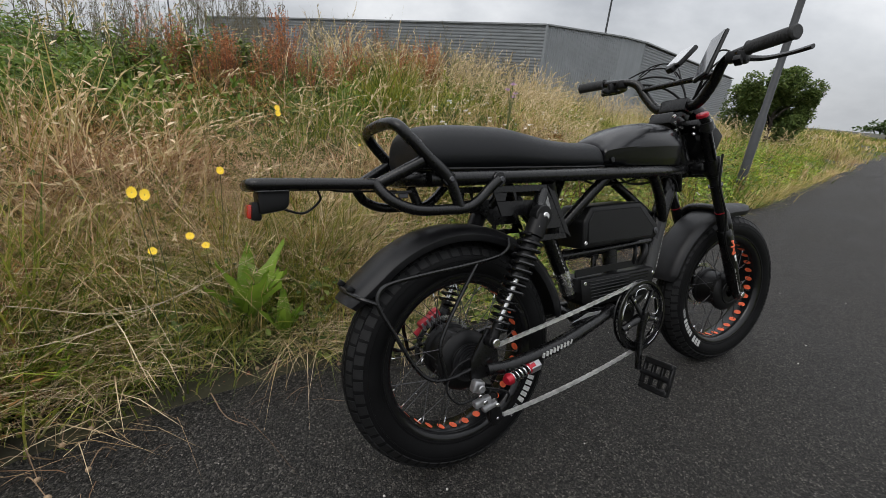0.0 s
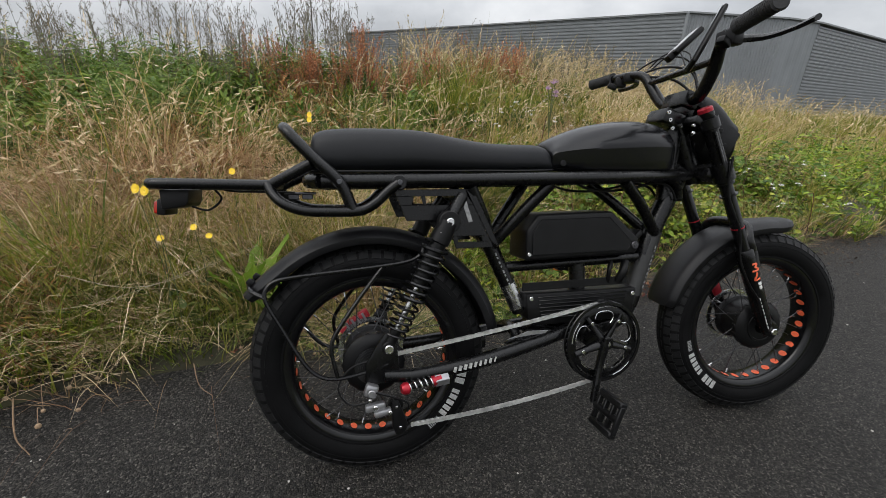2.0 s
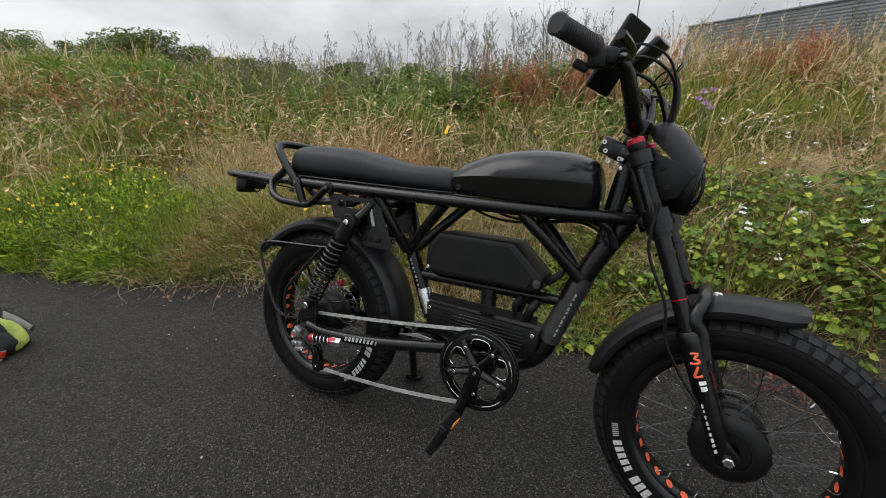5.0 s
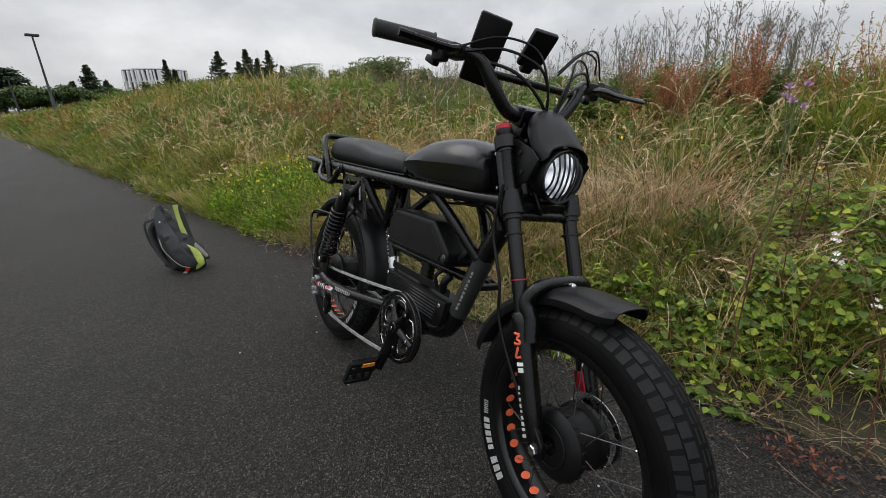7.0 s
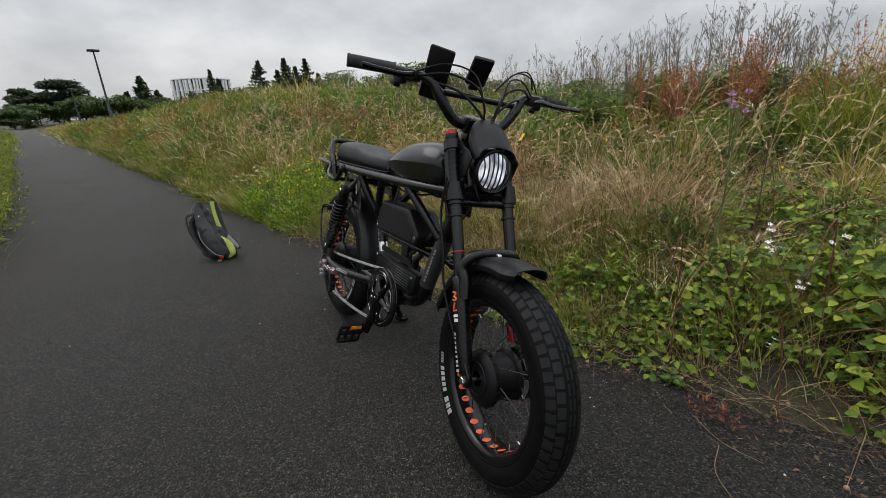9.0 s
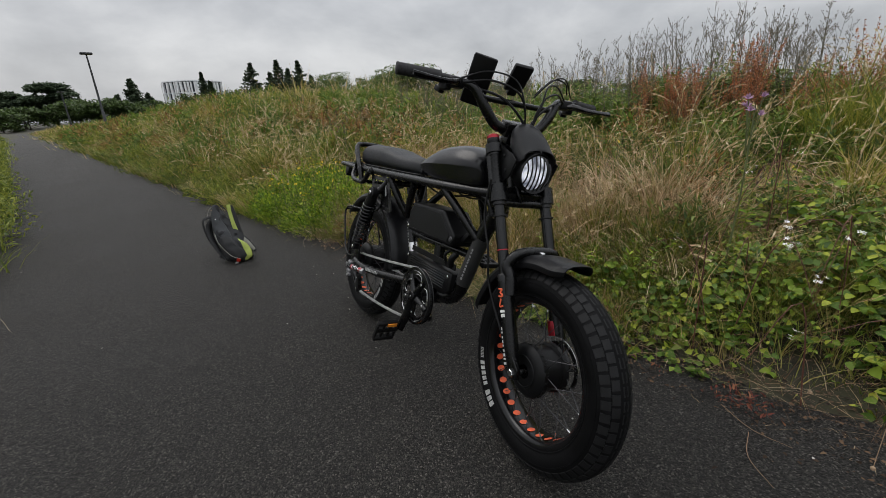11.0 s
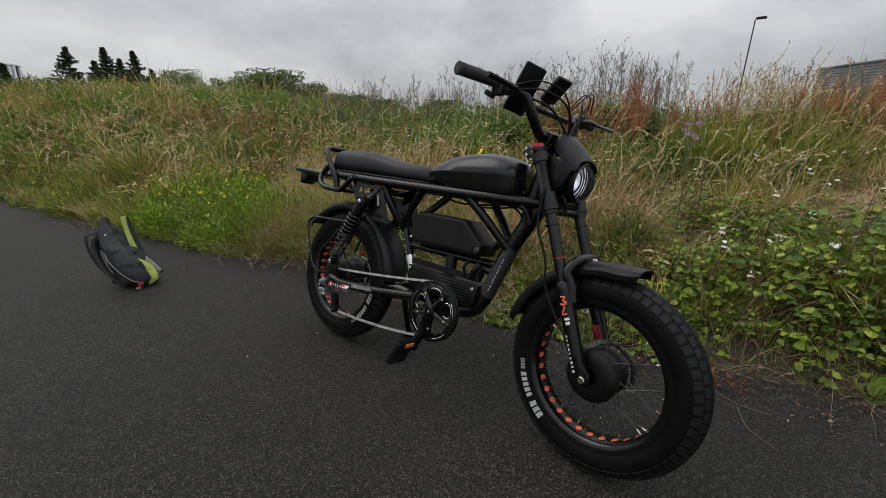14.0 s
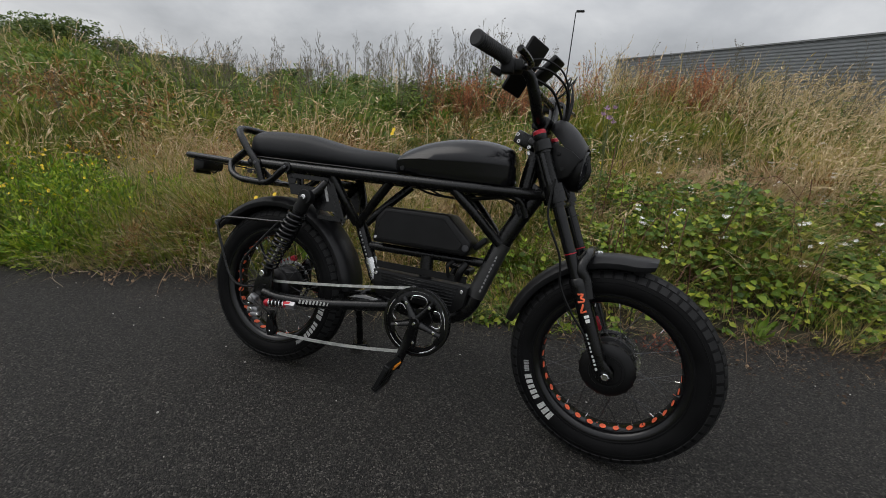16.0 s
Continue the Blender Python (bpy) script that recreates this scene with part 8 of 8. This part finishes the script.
def thistle(seed):
    r = random.Random(seed)
    t = thing("thistle", None, "thistle with small purple heads in the grass", "thistle", "thistles")
    q = bmesh.new()
    tips = []
    tube(q, [(0, 0, 0), (0.01, 0, 0.3), (0, 0.01, 0.6)], [0.004, 0.003, 0.002], 5, 3)
    part("stem", q, M_STEM, t)
    for k in range(5):
        q = bmesh.new()
        a = r.uniform(0, 6.28)
        e = Vector((math.cos(a) * 0.022, math.sin(a) * 0.022, 0.6 + r.uniform(-0.03, 0.035)))
        tube(q, [(0, 0, 0.45), e * 0.6 + Vector((0, 0, 0.2)), e], 0.0015, 4, 2)
        tips.append(e)
        part("side_stem", q, M_STEM, t)
    for e in tips:
        q = bmesh.new()
        for i in range(22):
            a, b = r.uniform(0, 6.28), r.uniform(0.2, 1.5)
            d = Vector((math.cos(a) * math.cos(b), math.sin(a) * math.cos(b), math.sin(b)))
            s = d.orthogonal() * 0.0022
            q.faces.new([q.verts.new(e - s), q.verts.new(e + s), q.verts.new(e + d * 0.017)])
        part("flower_head", q, M_PURPLE, t, smooth=False)
    return t


th = thistle(1)
th.matrix_basis = Matrix.Translation((1.08, 1.29, land(1.08, 1.29))) @ Matrix.Scale((0.955 - land(1.08, 1.29)) / 0.6, 4)

# ---- dead stems with round brown heads, bent over the edge of the path
def ball_head(pts, r):
    t = thing("dead_head", None, "dry bent stem with a round brown seed head over the asphalt", "seed head", "dead heads")
    q = bmesh.new()
    tube(q, pts, [0.0016, 0.0013, 0.0009], 4, 5)
    part("stem", q, M_DRYSTEM, t)
    q = bmesh.new()
    bmesh.ops.create_icosphere(q, subdivisions=2, radius=r)
    for v in q.verts:
        v.co *= 1 + 0.14 * noise.noise(v.co * 400)
    bmesh.ops.translate(q, vec=pts[-1], verts=q.verts)
    part("head", q, M_HEAD2, t)


M_HEAD2 = mat("round_seed_head", (0.26, 0.18, 0.11), 0.85, 0, 0.4, 90, 0.5, 300)
rq = random.Random(23)
for k in range(34):
    x = rq.gauss(-1.12, 0.16) if k < 22 else rq.uniform(-1.0, 2.2)
    y = E0 + SLOPE * x + rq.uniform(0.05, 0.25)
    z = land(x, y)
    a, L = rq.gauss(-1.45, 0.45), rq.uniform(0.10, 0.26)
    e = (x + L * math.cos(a), y + L * math.sin(a), rq.uniform(0.012, 0.07))
    ball_head([(x, y, z), ((x + e[0]) / 2, (y + e[1]) / 2, z + rq.uniform(0.06, 0.16)), e], rq.uniform(0.0045, 0.0075))

# ---- red-leaved seedlings and twigs on the edge of the asphalt
P = []
for cx, cy, n in ((1.46, 0.66, 90), (1.12, 0.62, 10), (0.72, 0.54, 8), (-0.42, 0.48, 12)):
    P.append(np.stack([rngb.normal(cx, 0.045, n), rngb.normal(cy, 0.022, n), rngb.uniform(0.008, 0.065, n)], -1))
P = np.vstack(P)
b = rngb.uniform(0, 6.28, len(P))
stuff("red_seedlings", ovate(P, np.stack([np.cos(b), np.sin(b), rngb.uniform(0.0, 1.2, len(P))], -1), rngb.normal(0, 0.5, (len(P), 3)) + (0, 0, 1), rngb.uniform(0.010, 0.026, len(P)), 0.17), M_REDLEAF, "red-tinged small leaves on the edge of the asphalt", "leaves")


M_PALESTEM = mat("pale_straw_stem", (0.42, 0.35, 0.24), 0.75, 0, 0.3, 30)


def twig(pts, r, m=M_DRYSTEM):
    q = bmesh.new()
    tube(q, pts, [r, r * 0.8, r * 0.5], 5, 5)
    o = part("twig", q, m)
    tagged(o, "thin dry stem fallen at the edge of the path", "twig", "twigs")


twig([(1.52, 0.56, 0.012), (1.56, 0.46, 0.008), (1.645, 0.40, 0.006)], 0.0014)
twig([(1.42, 0.60, 0.03), (1.52, 0.58, 0.012), (1.62, 0.60, 0.006)], 0.0012)
twig([(-0.98, 0.30, 0.06), (-0.93, 0.20, 0.012), (-0.86, 0.13, 0.006)], 0.0024)
twig([(-1.02, 0.34, 0.08), (-1.08, 0.22, 0.02), (-1.05, 0.12, 0.006)], 0.002)
twig([(-0.55, 0.40, 0.05), (-0.52, 0.33, 0.015), (-0.47, 0.28, 0.006)], 0.0018)
twig([(-1.3, 0.2, 0.05), (-1.22, 0.12, 0.015), (-1.10, 0.09, 0.006)], 0.0018)
for a, b, c in (((-1.80, -2.02, 0.05), (-1.62, -1.86, 0.05), (-1.46, -1.80, 0.006)), ((-1.28, -1.86, 0.04), (-1.08, -1.70, 0.04), (-0.90, -1.62, 0.006)), ((-3.6, -2.50, 0.05), (-3.4, -2.36, 0.03), (-3.2, -2.30, 0.006)), ((-0.98, 0.62, 0.30), (-0.70, 0.55, 0.27), (-0.36, 0.66, 0.36)), ((-1.02, 0.55, 0.20), (-0.80, 0.50, 0.25), (-0.55, 0.52, 0.33)), ((-1.60, 0.16, 0.05), (-1.45, 0.02, 0.02), (-1.30, -0.02, 0.006)), ((0.02, 0.50, 0.06), (0.12, 0.40, 0.02), (0.22, 0.38, 0.006))):
    twig([a, b, c], 0.0013, M_PALESTEM)
# pale stones and chips on the path
M_CHIP = mat("pale_stone_chip", (0.42, 0.40, 0.37), 0.8, 0, 0.3, 80)
rp = random.Random(17)
for k in range(60):
    x = rp.uniform(-2.2, 3.0)
    d = -abs(rp.gauss(0, 0.35)) if k < 40 else rp.uniform(-1.8, -0.2)
    y = E0 + SLOPE * x + d
    q = bmesh.new()
    bmesh.ops.create_icosphere(q, subdivisions=1, radius=rp.uniform(0.0018, 0.0045))
    for v in q.verts:
        v.co *= rp.uniform(0.7, 1.2)
        v.co.z *= 0.6
    bmesh.ops.translate(q, vec=(x, y, 0.003), verts=q.verts)
    tagged(part("stone_chip", q, M_CHIP, smooth=False), "small pale stone chip on the asphalt", "stone", "stone chips")

# ---- the crest, where the growth stands tallest
stuff("crest_grass", merge(
    tussocks(170, 26, 0.7, 4.6, 3.3, 5.0, 0.50, 0.66, 0.0080, 3, 0.06, (0.08, 0.5)),
    tussocks(160, 22, 4.6, 8.5, 3.3, 5.4, 0.60, 0.80, 0.011, 2, 0.08, (0.08, 0.5)),
), M_MEADOW, "tall rough grass along the crest of the bank")
stuff("crest_seed_grass", merge(
    seed_grass(850, 0.8, 4.6, 3.0, 5.0, 0.64, 1.00, 1.25, -0.2, 16),
    seed_grass(300, 4.6, 8.5, 3.0, 5.4, 0.75, 1.10, 1.5, -0.2, 14),
), M_SEED, "tall bleached seed grass along the crest of the bank")
for k in range(44):
    x, d = rw.uniform(1.1, 4.6), rw.uniform(3.2, 4.8)
    y = E0 + SLOPE * x + d
    m = Matrix.Translation((x, y, land(x, y) - 0.02)) @ Matrix.Rotation(rw.uniform(0, 6.28), 4, "Z") @ Matrix.Scale(rw.uniform(0.68, 0.96), 4)
    copy_thing(weeds[k % 4], m).matrix_basis = m

# ---------------------------------------------------------------- backpack on the path
M_PACK = mat("dark_grey_nylon", (0.010, 0.0105, 0.0125), 0.66, 0, 0.35, 14, 0.35, 500)
M_PACKB = mat("black_webbing", (0.008, 0.008, 0.009), 0.7, 0, 0.3, 30, 0.3, 600)
M_LIME = mat("lime_green_nylon", (0.33, 0.39, 0.08), 0.7, 0, 0.25, 16, 0.3, 500)
M_PALEPIPE = mat("pale_piping", (0.20, 0.195, 0.17), 0.7, 0, 0.2, 30)
M_PACKG = mat("faded_grey_nylon", (0.042, 0.044, 0.048), 0.7, 0, 0.35, 14, 0.35, 500)
# its own axes: x along the lime side, y away from the path's middle, z up; the body slumps towards -x
pack = thing("backpack", Matrix.Translation((-1.36, -0.46, 0.0)) @ pose(0, 0, 0, 0, 0, 54) @ Matrix.Diagonal((0.84, 0.84, 0.93, 1)), "dark grey and lime green backpack slumped on the asphalt", "backpack")


def pk(name, bm, m, lab="", crumple=0.0):
    for v in bm.verts:
        if crumple:
            p = v.co.copy()
            v.co += (noise.noise_vector(p * 17) + 0.45 * noise.noise_vector(p * 42)) * crumple
        v.co.z = max(v.co.z, 0.004)
    return part(name, bm, m, pack, lab)


def pack_ring(z, w, dp, cx, cy=0.0):
    """A crumpled, squarish loop at the height z."""
    out = []
    for k in range(26):
        a = 2 * math.pi * k / 26
        c, s = math.cos(a), math.sin(a)
        fold = 1 + 0.05 * math.sin(5 * a + z * 38) + 0.03 * math.sin(11 * a - z * 70)
        out.append((cx + w * fold * math.copysign(abs(c) ** 0.75, c), cy + dp * fold * math.copysign(abs(s) ** 0.75, s), z))
    return out


body_rows = [(0.0, 0.075, 0.060, 0.005, -0.03), (0.025, 0.104, 0.080, 0.0, -0.03), (0.08, 0.118, 0.088, -0.022, -0.015), (0.15, 0.112, 0.082, -0.060, 0.0), (0.22, 0.094, 0.066, -0.104, 0.015), (0.29, 0.074, 0.048, -0.138, 0.025), (0.36, 0.050, 0.032, -0.158, 0.030), (0.41, 0.026, 0.018, -0.166, 0.030), (0.432, 0.010, 0.008, -0.168, 0.030)]
pk("body", lofted(smooth_rows(body_rows, 4), pack_ring), M_PACK, "", 0.022)
# bulging lower pocket with a pale seam over it
pocket_rows = [(0.030, 0.05, 0.030, 0.020, -0.095), (0.055, 0.078, 0.044, 0.008, -0.090), (0.105, 0.084, 0.046, -0.022, -0.080), (0.155, 0.070, 0.036, -0.052, -0.066), (0.195, 0.040, 0.018, -0.075, -0.052)]
pk("front_pocket", lofted(smooth_rows(pocket_rows, 4), pack_ring), M_PACKB, "sagging dark front pocket", 0.012)
q = B()
tube(q, [(-0.165, -0.055, 0.215), (-0.125, -0.100, 0.165), (-0.060, -0.128, 0.105), (0.005, -0.142, 0.060), (0.060, -0.128, 0.040)], 0.0028, 6, 6)
pk("seam", q, M_PALEPIPE, "pale seam across the pocket")
# grey upper panel running to the peak
panel_rows = [(0.190, 0.050, 0.010, -0.075, -0.056), (0.240, 0.062, 0.012, -0.112, -0.036), (0.310, 0.050, 0.010, -0.142, -0.014), (0.375, 0.032, 0.008, -0.160, 0.002), (0.428, 0.008, 0.005, -0.168, 0.016)]
pk("top_panel", lofted(smooth_rows(panel_rows, 4), pack_ring), M_PACKG, "faded grey panel below the peak", 0.007)
# lime side: a soft gusset along the lower edge
q = B()
tube(q, [(-0.020, -0.035, 0.175), (0.040, -0.045, 0.140), (0.082, -0.050, 0.092), (0.092, -0.062, 0.050), (0.062, -0.085, 0.020)], [0.012, 0.026, 0.034, 0.034, 0.016], 14, 6, flat=0.55)
pk("side_panel", q, M_LIME, "lime green side gusset", 0.008)
q = B()
tube(q, [(-0.035, 0.020, 0.205), (0.020, 0.015, 0.170), (0.075, 0.010, 0.122), (0.122, 0.005, 0.072)], [0.016, 0.019, 0.018, 0.012], 8, 6, flat=0.25)
pk("pale_strap", q, M_PALEPIPE, "pale webbing strap along the gusset")
q = B()
tube(q, [(-0.030, 0.032, 0.198), (0.030, 0.030, 0.158), (0.085, 0.022, 0.110), (0.130, 0.012, 0.058)], [0.014, 0.022, 0.020, 0.012], 8, 6, flat=0.3)
pk("strap_backing", q, M_PACKB)
# lime shoulder strap standing up
q = B()
tube(q, [(0.000, 0.015, 0.190), (-0.024, 0.026, 0.260), (-0.046, 0.046, 0.335), (-0.066, 0.062, 0.425)], [0.020, 0.021, 0.020, 0.017], 10, 6, flat=0.28)
pk("lime_strap", q, M_LIME, "lime green shoulder strap standing up")
q = B()
tube(q, [(0.018, 0.030, 0.190), (-0.006, 0.042, 0.262), (-0.028, 0.060, 0.340), (-0.050, 0.074, 0.416)], [0.017, 0.018, 0.017, 0.013], 10, 6, flat=0.28)
pk("strap_lining", q, M_PACKB)
# black straps and buckles down the open side
for pts, r in (([(-0.205, 0.0, 0.345), (-0.262, -0.022, 0.322), (-0.255, -0.040, 0.235), (-0.215, -0.055, 0.150), (-0.140, -0.070, 0.060), (-0.085, -0.080, 0.014)], 0.014),
               ([(-0.200, -0.010, 0.320), (-0.225, -0.040, 0.270), (-0.200, -0.070, 0.185), (-0.150, -0.092, 0.105), (-0.085, -0.105, 0.030)], 0.016),
               ([(-0.225, 0.020, 0.300), (-0.235, 0.010, 0.200), (-0.180, -0.020, 0.080), (-0.125, -0.040, 0.016)], 0.013)):
    q = B()
    tube(q, pts, r, 8, 6, flat=0.35)
    pk("shoulder_strap", q, M_PACKB, "black webbing strap")
for x, y, z in ((-0.168, -0.085, 0.115), (-0.118, -0.108, 0.052), (-0.060, -0.120, 0.034)):
    q = B()
    block(q, (x, y, z), (0.030, 0.014, 0.026), (8, 24, 0), 0.005)
    pk("buckle", q, M_PACKB)
q = B()
tube(q, [(-0.172, 0.030, 0.430), (-0.215, 0.015, 0.395), (-0.245, 0.0, 0.320), (-0.262, -0.01, 0.255)], 0.0022, 5, 6)
pk("cord", q, M_PALEPIPE, "thin pale draw cord")
q = B()
disc(q, (-0.150, -0.022, 0.330), 0.005, -0.008, seg=12)
pk("button", q, M_WHITE, "white button on the panel")
q = B()
block(q, (0.040, -0.128, 0.030), (0.030, 0.022, 0.030), (0, 15, 0), 0.007)
pk("clip_light", q, M_REDLENS, "red clip-on rear light")
q = B()
block(q, (0.030, -0.146, 0.010), (0.026, 0.022, 0.014), (0, 5, 0), 0.004)
pk("grey_tag", q, M_ALU, "grey rubber tag")
